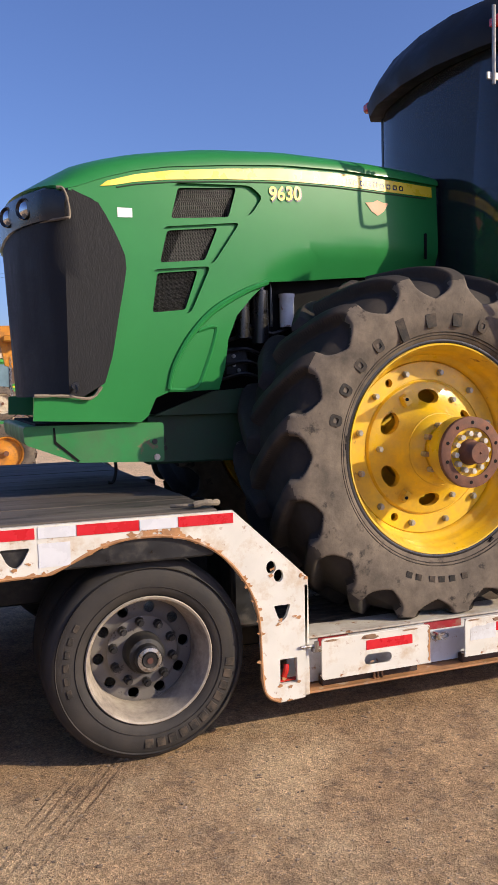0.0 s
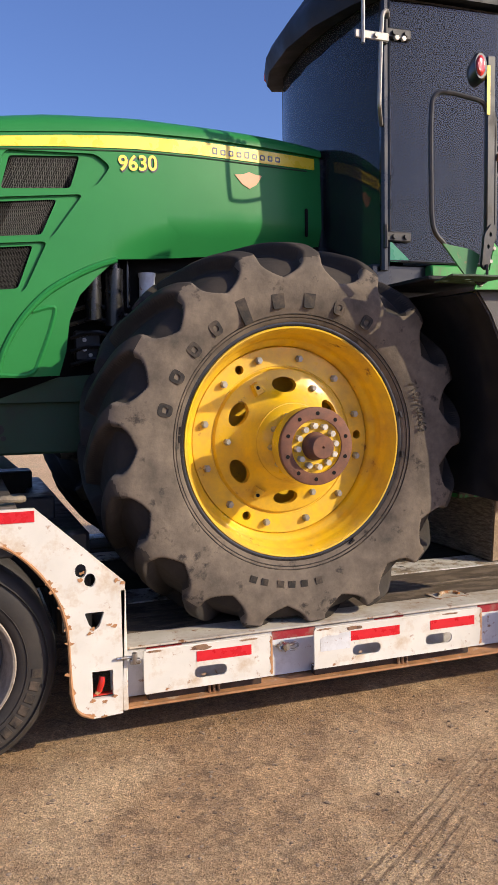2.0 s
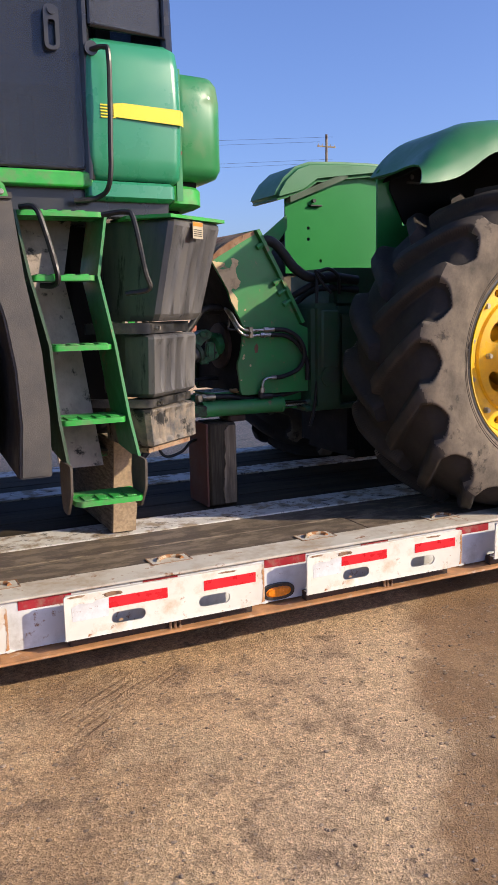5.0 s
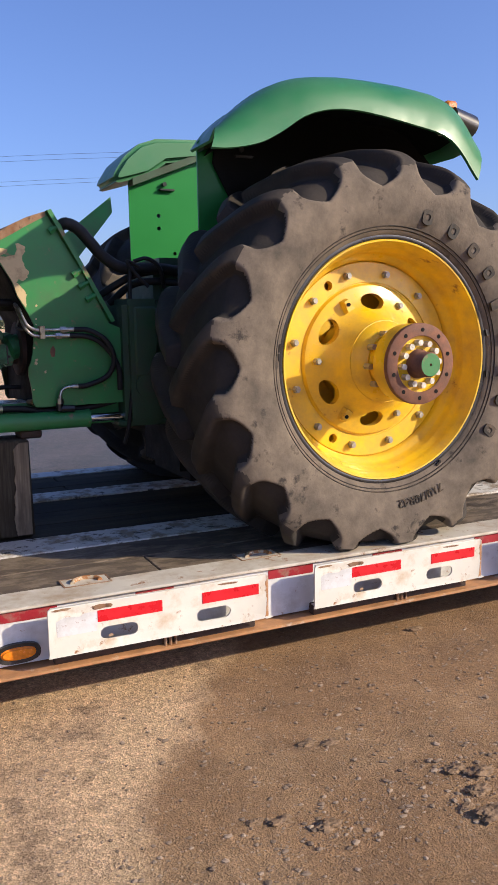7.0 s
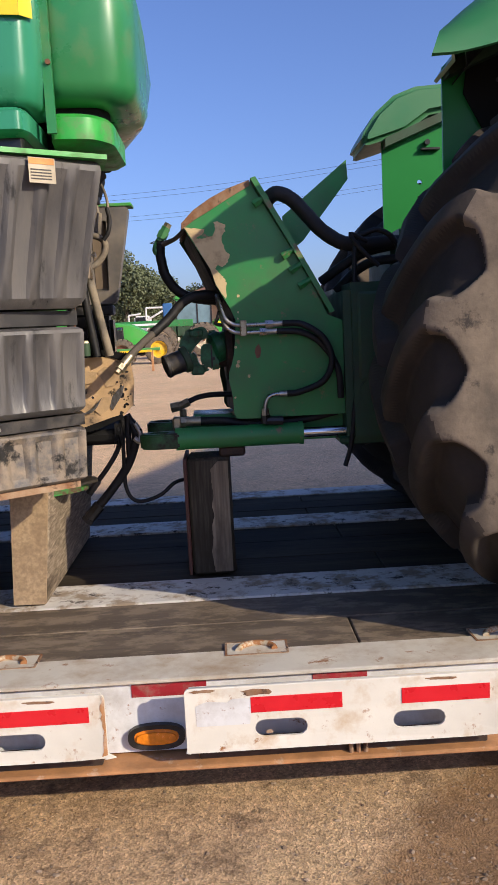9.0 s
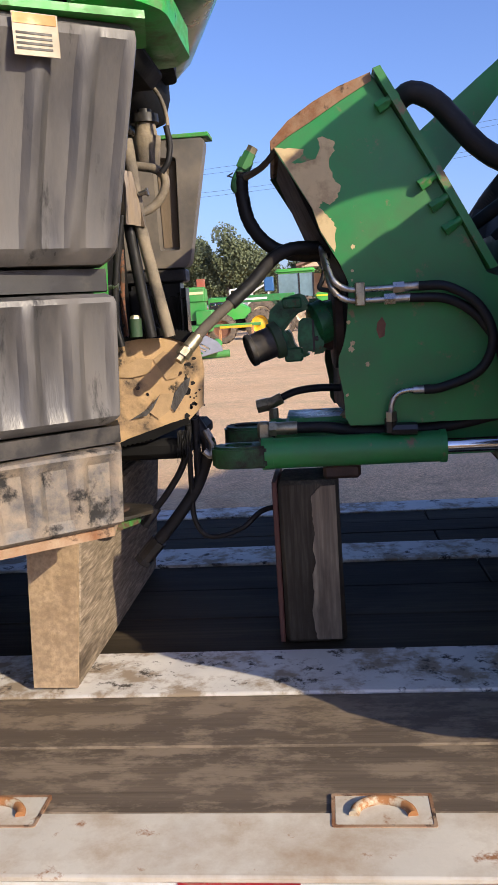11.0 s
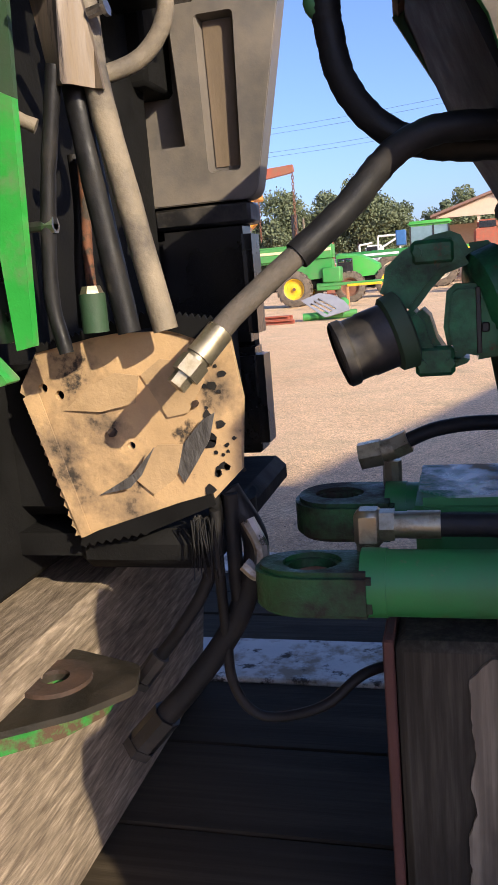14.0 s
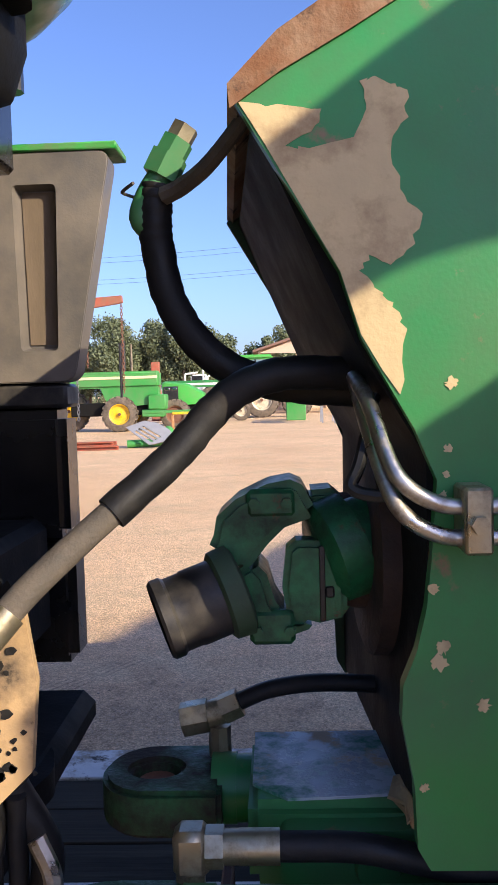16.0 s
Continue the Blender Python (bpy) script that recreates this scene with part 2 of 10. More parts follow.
white_trailer = mat("chipped white trailer paint", (0.68, 0.655, 0.585), 0.45, var=0.07, vscale=6, bump=0.06, bscale=150, dirt=(0.50, 0.36, 0.22), damt=0.12, dscale=7, dsoft=0.22, dirt2=(0.30, 0.13, 0.04), d2amt=0.06, d2scale=16)
white_scuffed = mat("scuffed white deck paint", (0.61, 0.585, 0.535), 0.6, var=0.12, vscale=9, bump=0.2, bscale=90, dirt=(0.30, 0.235, 0.165), damt=0.46, dscale=8, dsoft=0.10, dirt2=(0.06, 0.048, 0.036), d2amt=0.24, d2scale=17)
grey_web = mat("grey-white rail paint", (0.66, 0.67, 0.68), 0.5, var=0.1, vscale=5, bump=0.06, dirt=(0.40, 0.38, 0.36), damt=0.35, dscale=4, dirt2=(0.25, 0.12, 0.05), d2amt=0.06, d2scale=20)
rust_rail = mat("orange rusty flange", (0.40, 0.20, 0.085), 0.75, var=0.3, vscale=14, bump=0.35, bscale=90, dirt=(0.55, 0.47, 0.38), damt=0.12, dscale=9, dsoft=0.1)
rust_chalk = mat("chalky brown rust", (0.21, 0.088, 0.035), 0.8, var=0.35, vscale=9, bump=0.4, bscale=120, dirt=(0.37, 0.29, 0.20), damt=0.34, dscale=7, dsoft=0.35, dirt2=(0.045, 0.024, 0.016), d2amt=0.26, d2scale=16)
rust = mat("brown rust", (0.17, 0.075, 0.045), 0.8, var=0.35, vscale=25, bump=0.4, bscale=150)
red_tape = mat("red reflective tape", (0.60, 0.012, 0.022), 0.3, var=0.1, vscale=12, bump=0.05, bscale=400, coat=0.3)
# red tape with dirt, darkened for the shade under the deck edge
red_tape_shaded = mat("dirty red tape darkened for shade", (0.30, 0.014, 0.024), 0.45, var=0.2, vscale=12, bump=0.08, bscale=300, dirt=(0.25, 0.16, 0.12), damt=0.2, dscale=18)
white_tape = mat("white reflective tape", (0.66, 0.67, 0.70), 0.3, var=0.06, vscale=12, bump=0.05, bscale=400)
rubber = mat("dusty tractor tyre rubber", (0.060, 0.052, 0.044), 0.85, var=0.3, vscale=9, bump=0.4, bscale=60, dirt=(0.215, 0.172, 0.130), damt=0.56, dscale=5.5, dsoft=0.45, spec=0.25, dirt2=(0.042, 0.036, 0.032), d2amt=0.16, d2scale=9)
# hollows between lugs: cleaner rubber, and their shade put into the colour
rubber_hollow = mat("worn tread rubber darkened for shade", (0.018, 0.017, 0.0165), 0.8, var=0.25, vscale=6, bump=0.3, bscale=70, dirt=(0.060, 0.047, 0.037), damt=0.40, dscale=4, dsoft=0.5, spec=0.3)
rubber_top = mat("scuffed lug rubber", (0.022, 0.0205, 0.0195), 0.75, var=0.3, vscale=8, bump=0.3, bscale=70, dirt=(0.072, 0.057, 0.044), damt=0.38, dscale=5, dsoft=0.45, spec=0.3)
rubber_mark = mat("raised dark tyre lettering", (0.022, 0.020, 0.018), 0.7, var=0.2, bump=0.15, spec=0.3, dirt=(0.10, 0.075, 0.055), damt=0.4, dscale=12)
rubber_road = mat("trailer tyre rubber", (0.020, 0.019, 0.019), 0.6, var=0.2, vscale=8, bump=0.2, bscale=120, dirt=(0.060, 0.05, 0.042), damt=0.4, dscale=6, dsoft=0.5, spec=0.35)
hose_rubber = mat("black hose rubber", (0.013, 0.013, 0.014), 0.55, spec=0.28, var=0.3, vscale=20, bump=0.14, bscale=160, dirt=(0.036, 0.031, 0.027), damt=0.22, dscale=12)
hose_dusty = mat("dusty hose sleeve", (0.070, 0.060, 0.050), 0.8, var=0.25, vscale=16, bump=0.4, bscale=220, dirt=(0.13, 0.105, 0.08), damt=0.4, dscale=9)
hose_tan = mat("tan dusty hose", (0.23, 0.19, 0.135), 0.8, var=0.25, vscale=14, bump=0.3, bscale=150, dirt=(0.08, 0.07, 0.06), damt=0.35, dscale=8)
black_paint = mat("black painted steel", (0.013, 0.013, 0.014), 0.42, var=0.25, vscale=12, bump=0.08, dirt=(0.07, 0.06, 0.05), damt=0.2, dscale=10)
black_plastic = mat("dusty black moulded plastic", (0.026, 0.025, 0.025), 0.5, var=0.15, vscale=5, bump=0.25, bscale=260, dirt=(0.10, 0.085, 0.07), damt=0.3, dscale=4, dsoft=0.5)
tank_plastic = mat("dusty charcoal tank plastic", (0.058, 0.057, 0.059), 0.36, spec=0.5, var=0.35, vscale=9, bump=0.15, bscale=160, stretch=(1, 1, 0.18), rvar=0.12, dirt=(0.120, 0.109, 0.098), damt=0.24, dscale=9, dsoft=0.35, dirt2=(0.016, 0.016, 0.017), d2amt=0.16, d2scale=12, dstretch=(1, 1, 0.22))
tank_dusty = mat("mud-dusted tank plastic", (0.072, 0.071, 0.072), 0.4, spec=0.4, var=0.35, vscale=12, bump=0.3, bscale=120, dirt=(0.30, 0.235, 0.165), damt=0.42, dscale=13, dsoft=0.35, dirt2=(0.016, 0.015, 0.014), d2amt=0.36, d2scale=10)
groove_dust = mat("rusty dust on plastic", (0.115, 0.085, 0.058), 0.7, var=0.3, vscale=9, bump=0.2, stretch=(1, 1, 0.25), dirt=(0.20, 0.15, 0.10), damt=0.4, dscale=8, dsoft=0.4, dstretch=(1, 1, 0.3))
disc_grey = mat("grimy grey wheel disc", (0.13, 0.125, 0.125), 0.5, metal=0.2, var=0.2, vscale=8, bump=0.12, bscale=180, dirt=(0.22, 0.19, 0.155), damt=0.28, dscale=5, dsoft=0.5, dirt2=(0.05, 0.045, 0.042), d2amt=0.12, d2scale=22)
rim_cream = mat("dusty cream steel rim", (0.40, 0.345, 0.27), 0.5, var=0.2, vscale=10, bump=0.15, bscale=180, dirt=(0.17, 0.14, 0.12), damt=0.35, dscale=9, dsoft=0.3)
ladder_dust = mat("dust-streaked ladder back", (0.22, 0.18, 0.155), 0.75, var=0.4, vscale=9, bump=0.2, bscale=140, stretch=(1, 1, 0.2), dirt=(0.42, 0.34, 0.285), damt=0.5, dscale=7, dsoft=0.4, dirt2=(0.02, 0.018, 0.016), d2amt=0.25, d2scale=13)
grey_plastic = mat("dusty grey-black tank plastic", (0.098, 0.094, 0.092), 0.34, var=0.2, vscale=4, bump=0.12, bscale=160, dirt=(0.26, 0.215, 0.165), damt=0.24, dscale=5, dsoft=0.5)
guard_plastic = mat("dusty grey-black guard plastic", (0.042, 0.040, 0.040), 0.42, var=0.2, vscale=5, bump=0.2, bscale=260, dirt=(0.115, 0.10, 0.085), damt=0.34, dscale=4, dsoft=0.5)
grille_mesh = mat("dusty black grille mesh", (0.013, 0.013, 0.0145), 0.5, spec=0.25, var=0.35, vscale=5, bump=0.5, bscale=340, stretch=(1, 1, 0.15), dirt=(0.024, 0.0235, 0.024), damt=0.35, dscale=2.2, dsoft=0.55)
roof_matte = mat("matte dark cab roof", (0.014, 0.015, 0.018), 0.55, var=0.2, bump=0.05, spec=0.3, dirt=(0.04, 0.038, 0.036), damt=0.2)
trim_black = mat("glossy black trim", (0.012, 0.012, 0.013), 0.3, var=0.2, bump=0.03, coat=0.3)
lug_iron = mat("greasy olive-brown iron", (0.010, 0.009, 0.006), 0.6, var=0.3, vscale=10, bump=0.3, bscale=90, dirt=(0.028, 0.020, 0.012), damt=0.4, dscale=9)
lug_green = mat("chipped green lug edge", (0.018, 0.20, 0.03), 0.5, var=0.25, vscale=14, bump=0.3, bscale=90, dirt=(0.07, 0.04, 0.022), damt=0.62, dscale=13, dsoft=0.08)
# near-black: shade of bays, holes and gaps put into colour; also black parts
dark_void = mat("near-black, recess shade and black parts", (0.008, 0.008, 0.008), 0.75, spec=0.15, var=0.4, vscale=10, bump=0.2)
steel = mat("bare steel", (0.46, 0.44, 0.41), 0.32, metal=1.0, var=0.15, vscale=25, bump=0.1, dirt=(0.20, 0.15, 0.10), damt=0.2, dscale=20)
chrome = mat("chromed rod", (0.62, 0.63, 0.65), 0.12, metal=1.0, var=0.05, bump=0.02)
brass = mat("yellow zinc fitting", (0.40, 0.35, 0.245), 0.38, metal=0.85, var=0.15, vscale=30, bump=0.1, dirt=(0.22, 0.18, 0.12), damt=0.25, dscale=25)
bolt_grey = mat("grey bolt head", (0.36, 0.34, 0.30), 0.45, metal=0.5, var=0.2, vscale=40, bump=0.1, obj=0.12)
bolt_pale = mat("pale zinc bolt head", (0.55, 0.52, 0.45), 0.4, metal=0.3, var=0.2, vscale=40, bump=0.1, obj=0.12)
screen_wire = mat("dusty dark wire", (0.07, 0.068, 0.062), 0.5, var=0.2)
red_brown = mat("red oxide timber side", (0.095, 0.034, 0.024), 0.7, var=0.25, vscale=10, bump=0.2)
amber_lens = mat("amber lens", (0.75, 0.22, 0.01), 0.18, var=0.2, vscale=60, bump=0.3, bscale=90, coat=0.5)
red_lens = mat("red lens", (0.62, 0.03, 0.02), 0.2, var=0.15, bump=0.2, coat=0.5)
tan_plate = mat("dusty tan battered plate", (0.50, 0.335, 0.175), 0.75, var=0.16, vscale=9, bump=0.25, bscale=120, dirt=(0.19, 0.135, 0.085), damt=0.32, dscale=8, dsoft=0.14, dirt2=(0.035, 0.028, 0.022), d2amt=0.12, d2scale=16)
torn_grey = mat("grey torn sheet", (0.40, 0.275, 0.15), 0.6, var=0.3, vscale=18, bump=0.3, dirt=(0.48, 0.33, 0.18), damt=0.5, dscale=16, dsoft=0.3)
torn_foil = mat("dark wrinkled foil", (0.10, 0.095, 0.092), 0.45, var=0.4, vscale=40, bump=0.8, bscale=120, stretch=(1, 1, 0.4))
clamp_steel = mat("heat-streaked clamp steel", (0.13, 0.105, 0.088), 0.5, metal=0.3, var=0.6, vscale=45, bump=0.2, stretch=(1, 1, 0.08), dirt=(0.27, 0.20, 0.125), damt=0.35, dscale=40, dsoft=0.3, dirt2=(0.035, 0.03, 0.032), d2amt=0.3, d2scale=45, dstretch=(1, 1, 0.08))
hose_print = mat("faded orange hose print", (0.16, 0.065, 0.034), 0.75, var=0.4, vscale=40, bump=0.2, dirt=(0.05, 0.04, 0.03), damt=0.5, dscale=60, dsoft=0.1)
# sky reflection as a grey-white colour, broken by green and tan patches
sky_sheen = mat("painted sky sheen with green and tan patches", (0.40, 0.44, 0.50), 0.25, var=0.15, vscale=10, bump=0.25, bscale=200, dirt=(0.04, 0.19, 0.12), damt=0.5, dscale=9, dsoft=0.12, dirt2=(0.46, 0.35, 0.24), d2amt=0.28, d2scale=11)
paper = mat("white paper sticker", (0.78, 0.78, 0.78), 0.6, var=0.03, bump=0.02)
orange_paint = mat("orange machine paint", (0.62, 0.25, 0.02), 0.45, var=0.15, dirt=(0.25, 0.12, 0.05), damt=0.3)
red_machine = mat("faded red steel", (0.36, 0.09, 0.05), 0.6, var=0.2, dirt=(0.25, 0.13, 0.08), damt=0.4)
white_machine = mat("white vehicle paint", (0.72, 0.72, 0.70), 0.35, var=0.06, bump=0.03)
grey_panel = mat("grey sheet panel", (0.24, 0.25, 0.28), 0.45, var=0.12, bump=0.05)
blue_paint = mat("blue painted steel", (0.04, 0.13, 0.32), 0.4, var=0.12)
roof_brown = mat("brown roof metal", (0.20, 0.115, 0.085), 0.6, var=0.1, bump=0.05)
tan_wall = mat("tan wall siding", (0.55, 0.43, 0.32), 0.7, var=0.08, bump=0.05)


def glass_mat(name, tint, dust=0.0):
    """Thin pane: tinted see-through with a mirror gloss, and a grey film of dust and painted sky sheen."""
    m, nt, bs, N, link = shader(name)
    nt.nodes.remove(bs)
    tc = N("TexCoord").outputs["Object"]
    clear, gloss, fres, ms = N("BsdfTransparent", Color=rgb(tint)), N("BsdfGlossy", Roughness=0.0), N("Fresnel", IOR=1.5), N("MixShader")
    link(fres.outputs[0], ms.inputs[0])
    link(clear.outputs[0], ms.inputs[1])
    link(gloss.outputs[0], ms.inputs[2])
    film, m2 = N("BsdfDiffuse", Color=(0.25, 0.265, 0.285, 1.0)), N("MixShader")
    k = noise_node(N, link, tc, 1.6, 6.0, 0.6, (1.0, 1.0, 0.45))
    link(ramp(N, link, k.outputs[0], 0.3, 0.75, (dust * 0.6,) * 3, (dust * 1.4,) * 3).outputs[0], m2.inputs[0])
    link(ms.outputs[0], m2.inputs[1])
    link(film.outputs[0], m2.inputs[2])
    link(m2.outputs[0], nt.nodes["Material Output"].inputs[0])
    return m


# the film also paints the sky's grey sheen onto the panes
cab_glass = glass_mat("tinted cab glass", (0.30, 0.33, 0.36), dust=0.085)
dusty_glass = glass_mat("dusty tinted glass", (0.27, 0.30, 0.32), dust=0.15)


def wood_mat(name, col, dark, axis, rough=0.75, stain=0.4, stain_col=(0.03, 0.027, 0.025), scale=9.0, dust=None, dust_amt=0.3, streak=0.06, fibre=(7.0, 0.2), spec=0.25):
    m, nt, bs, N, link = shader(name)
    tc = N("TexCoord").outputs["Object"]
    st = [scale, scale, scale]
    st[axis] = scale * streak
    n1 = noise_node(N, link, tc, 1.0, 6.0, 0.65, tuple(st))
    st2 = [scale * fibre[0]] * 3
    st2[axis] = scale * fibre[1]
    n2 = noise_node(N, link, tc, 1.0, 4.0, 0.6, tuple(st2))
    c = ramp(N, link, n1.outputs[0], 0.3, 0.7, dark, col).outputs[0]
    c = mix(nt, link, ramp(N, link, n2.outputs[0], 0.42, 0.62, (0.5, 0.5, 0.5), (0, 0, 0)).outputs[0], c, dark)
    oi = N("ObjectInfo")
    c = mix(nt, link, 1.0, c, ramp(N, link, oi.outputs["Random"], 0, 1, (0.72,) * 3, (1.2,) * 3).outputs[0], "MULTIPLY")
    st3 = [3.0, 3.0, 3.0]
    st3[axis] = 1.0
    n3 = noise_node(N, link, tc, 1.0, 6.0, 0.65, tuple(st3))
    c = mix(nt, link, ramp(N, link, n3.outputs[0], 0.60 - 0.3 * stain, 0.72 - 0.3 * stain).outputs[0], c, stain_col)
    if dust:
        n4 = noise_node(N, link, tc, 1.0, 8.0, 0.7, tuple(13.0 if i != axis else 6.0 for i in range(3)))
        c = mix(nt, link, ramp(N, link, n4.outputs[0], 0.64 - 0.3 * dust_amt, 0.74 - 0.3 * dust_amt).outputs[0], c, dust)
    link(c, bs.inputs["Base Color"])
    bs.inputs["Roughness"].default_value = rough
    bs.inputs["Specular IOR Level"].default_value = spec
    bp = N("Bump", Strength=0.5, Distance=0.004)
    link(n2.outputs[0], bp.inputs["Height"])
    link(bp.outputs[0], bs.inputs["Normal"])
    return m


deck_wood = wood_mat("dark weathered deck plank", (0.088, 0.069, 0.045), (0.034, 0.027, 0.018), 0, 0.8, 0.36, (0.024, 0.020, 0.014), spec=0.10)
edge_paint = mat("dirty cream deck edge paint", (0.56, 0.52, 0.44), 0.55, var=0.1, vscale=7, bump=0.15, bscale=90, dirt=(0.36, 0.27, 0.18), damt=0.34, dscale=5, dsoft=0.25, dirt2=(0.26, 0.12, 0.05), d2amt=0.12, d2scale=14)
ring_rust = mat("half-rusted cream paint", (0.50, 0.42, 0.29), 0.6, var=0.15, vscale=20, bump=0.3, dirt=(0.30, 0.13, 0.045), damt=0.62, dscale=22, dsoft=0.08)
bearing_rust = mat("dark greasy rust", (0.065, 0.034, 0.022), 0.7, var=0.4, vscale=14, bump=0.4, bscale=90, dirt=(0.018, 0.015, 0.013), damt=0.45, dscale=9, dsoft=0.3)
deck_wood_edge = wood_mat("dusty brown deck plank", (0.140, 0.108, 0.078), (0.078, 0.060, 0.044), 0, 0.65, 0.24, (0.046, 0.036, 0.029), dust=(0.205, 0.160, 0.115), dust_amt=0.55)
deck_wood_grey = wood_mat("grey dusty upper deck plank", (0.20, 0.17, 0.14), (0.075, 0.06, 0.05), 0, 0.7, 0.15, (0.04, 0.035, 0.03))
timber = wood_mat("rough-sawn timber block", (0.37, 0.30, 0.225), (0.085, 0.066, 0.048), 1, 0.9, 0.14, (0.06, 0.046, 0.034), 75.0, streak=0.16, fibre=(2.6, 0.30), spec=0.1)
timber_end = mat("pale sawn end grain", (0.34, 0.245, 0.15), 0.85, var=0.35, vscale=60, bump=0.35, bscale=520, dirt=(0.20, 0.135, 0.08), damt=0.25, dscale=14, dsoft=0.3)
timber_bare = wood_mat("bare grey-tan weathered wood", (0.34, 0.27, 0.185), (0.13, 0.10, 0.068), 2, 0.85, 0.12, (0.09, 0.07, 0.05), 30.0, fibre=(4.0, 0.2))
timber_stained = wood_mat("dark stained timber", (0.125, 0.105, 0.076), (0.042, 0.035, 0.025), 2, 0.85, 0.34, (0.032, 0.025, 0.018), 26.0, streak=0.05, fibre=(4.0, 0.2), spec=0.1)
timber_up = wood_mat("grey weathered timber post", (0.33, 0.285, 0.21), (0.12, 0.10, 0.072), 2, 0.85, 0.30, (0.048, 0.036, 0.026), 10.0)



# ---- ground ----
def ground_mat():
    m, nt, bs, N, link = shader("packed dirt and gravel")
    tc = N("TexCoord").outputs["Object"]
    big = noise_node(N, link, tc, 0.33, 6.0, 0.62)
    mid = noise_node(N, link, tc, 2.3, 6.0, 0.65)
    fine = noise_node(N, link, tc, 38.0, 8.0, 0.78)
    c = ramp(N, link, big.outputs[0], 0.36, 0.64, (0.37, 0.245, 0.145), (0.56, 0.395, 0.245)).outputs[0]
    c = mix(nt, link, ramp(N, link, mid.outputs[0], 0.42, 0.66, (0, 0, 0), (0.75, 0.75, 0.75)).outputs[0], c, (0.27, 0.178, 0.112))
    # damp brown soil beside the rear wheel; yard behind paled for low sun
    sep = N("SeparateXYZ")
    link(tc, sep.inputs[0])

    def calc(op, a, b):
        n = nt.nodes.new("ShaderNodeMath")
        n.operation = op
        for i, v in enumerate((a, b)):
            if isinstance(v, (int, float)):
                n.inputs[i].default_value = v
            else:
                link(v, n.inputs[i])
        return n.outputs[0]
    wob = noise_node(N, link, tc, 1.7, 6.0, 0.65)
    d = calc("ADD", calc("SUBTRACT", sep.outputs[0], calc("MULTIPLY", sep.outputs[1], 0.66)), calc("MULTIPLY", wob.outputs[0], 0.7))
    damp = ramp(N, link, calc("MULTIPLY", d, 0.1), 0.560, 0.578).outputs[0]
    fade = ramp(N, link, calc("MULTIPLY", d, 0.1), 0.82, 0.92, (1, 1, 1), (0, 0, 0)).outputs[0]
    near = ramp(N, link, calc("ADD", sep.outputs[1], 0.0), 0.3, 1.0, (0.8, 0.8, 0.8), (0, 0, 0)).outputs[0]
    wet = calc("MULTIPLY", calc("MULTIPLY", damp, fade), near)
    dryness = calc("SUBTRACT", 1.0, wet)
    c = mix(nt, link, wet, c, mix(nt, link, ramp(N, link, mid.outputs[0], 0.35, 0.6).outputs[0], (0.30, 0.185, 0.105), (0.20, 0.122, 0.07)))
    pale = calc("MULTIPLY", calc("MULTIPLY", ramp(N, link, calc("MULTIPLY", d, 0.1), 0.46, 0.53, (0, 0, 0), (0.75, 0.75, 0.75)).outputs[0], calc("SUBTRACT", 1.0, damp)), near)
    c = mix(nt, link, pale, c, (0.66, 0.49, 0.34))
    c = mix(nt, link, 1.0, c, (1.02, 1.0, 0.92), "MULTIPLY")
    # brightness of the far sunlit yard mixed into the colour by distance
    yard_sun = ramp(N, link, calc("MULTIPLY", calc("ADD", sep.outputs[1], calc("MULTIPLY", wob.outputs[0], 4.0)), 0.05), 0.22, 0.42, (0, 0, 0), (0.8, 0.8, 0.8)).outputs[0]
    c = mix(nt, link, yard_sun, c, mix(nt, link, ramp(N, link, big.outputs[0], 0.35, 0.65).outputs[0], (0.74, 0.50, 0.29), (0.86, 0.61, 0.37)))
    # gritty dark patches, pale dust, and the tread prints of passing tyres
    grit = noise_node(N, link, tc, 6.5, 9.0, 0.72)
    c = mix(nt, link, calc("MULTIPLY", calc("MULTIPLY", calc("SUBTRACT", 1.0, yard_sun), calc("ADD", calc("MULTIPLY", dryness, 0.7), 0.3)), ramp(N, link, grit.outputs[0], 0.50, 0.62, (0, 0, 0), (0.7, 0.7, 0.7)).outputs[0]), c, (0.19, 0.132, 0.088))
    dust = noise_node(N, link, tc, 1.1, 7.0, 0.68)
    c = mix(nt, link, calc("MULTIPLY", dryness, ramp(N, link, dust.outputs[0], 0.50, 0.64, (0, 0, 0), (0.9, 0.9, 0.9)).outputs[0]), c, (0.60, 0.44, 0.262))
    prints = None
    for ang, off, bw in ((0.62, 1.15, 0.13), (0.62, 2.05, 0.13), (-0.35, 3.3, 0.11), (1.0, 0.2, 0.10)):
        along = calc("ADD", calc("MULTIPLY", sep.outputs[0], math.cos(ang)), calc("MULTIPLY", sep.outputs[1], math.sin(ang)))
        across = calc("SUBTRACT", calc("SUBTRACT", calc("MULTIPLY", sep.outputs[1], math.cos(ang)), calc("MULTIPLY", sep.outputs[0], math.sin(ang))), -off * 1.9)
        band = calc("LESS_THAN", calc("ABSOLUTE", calc("ADD", across, calc("MULTIPLY", wob.outputs[0], 0.08)), 0.0), bw)
        bars = calc("SINE", calc("ADD", calc("MULTIPLY", across, 135.0), calc("MULTIPLY", along, 7.0 if ang < 0 else 0.0)), 0.0)
        one = calc("MULTIPLY", calc("MULTIPLY", band, calc("MAXIMUM", bars, 0.0)), ramp(N, link, mid.outputs[0], 0.42, 0.58).outputs[0])
        prints = one if prints is None else calc("MAXIMUM", prints, one)
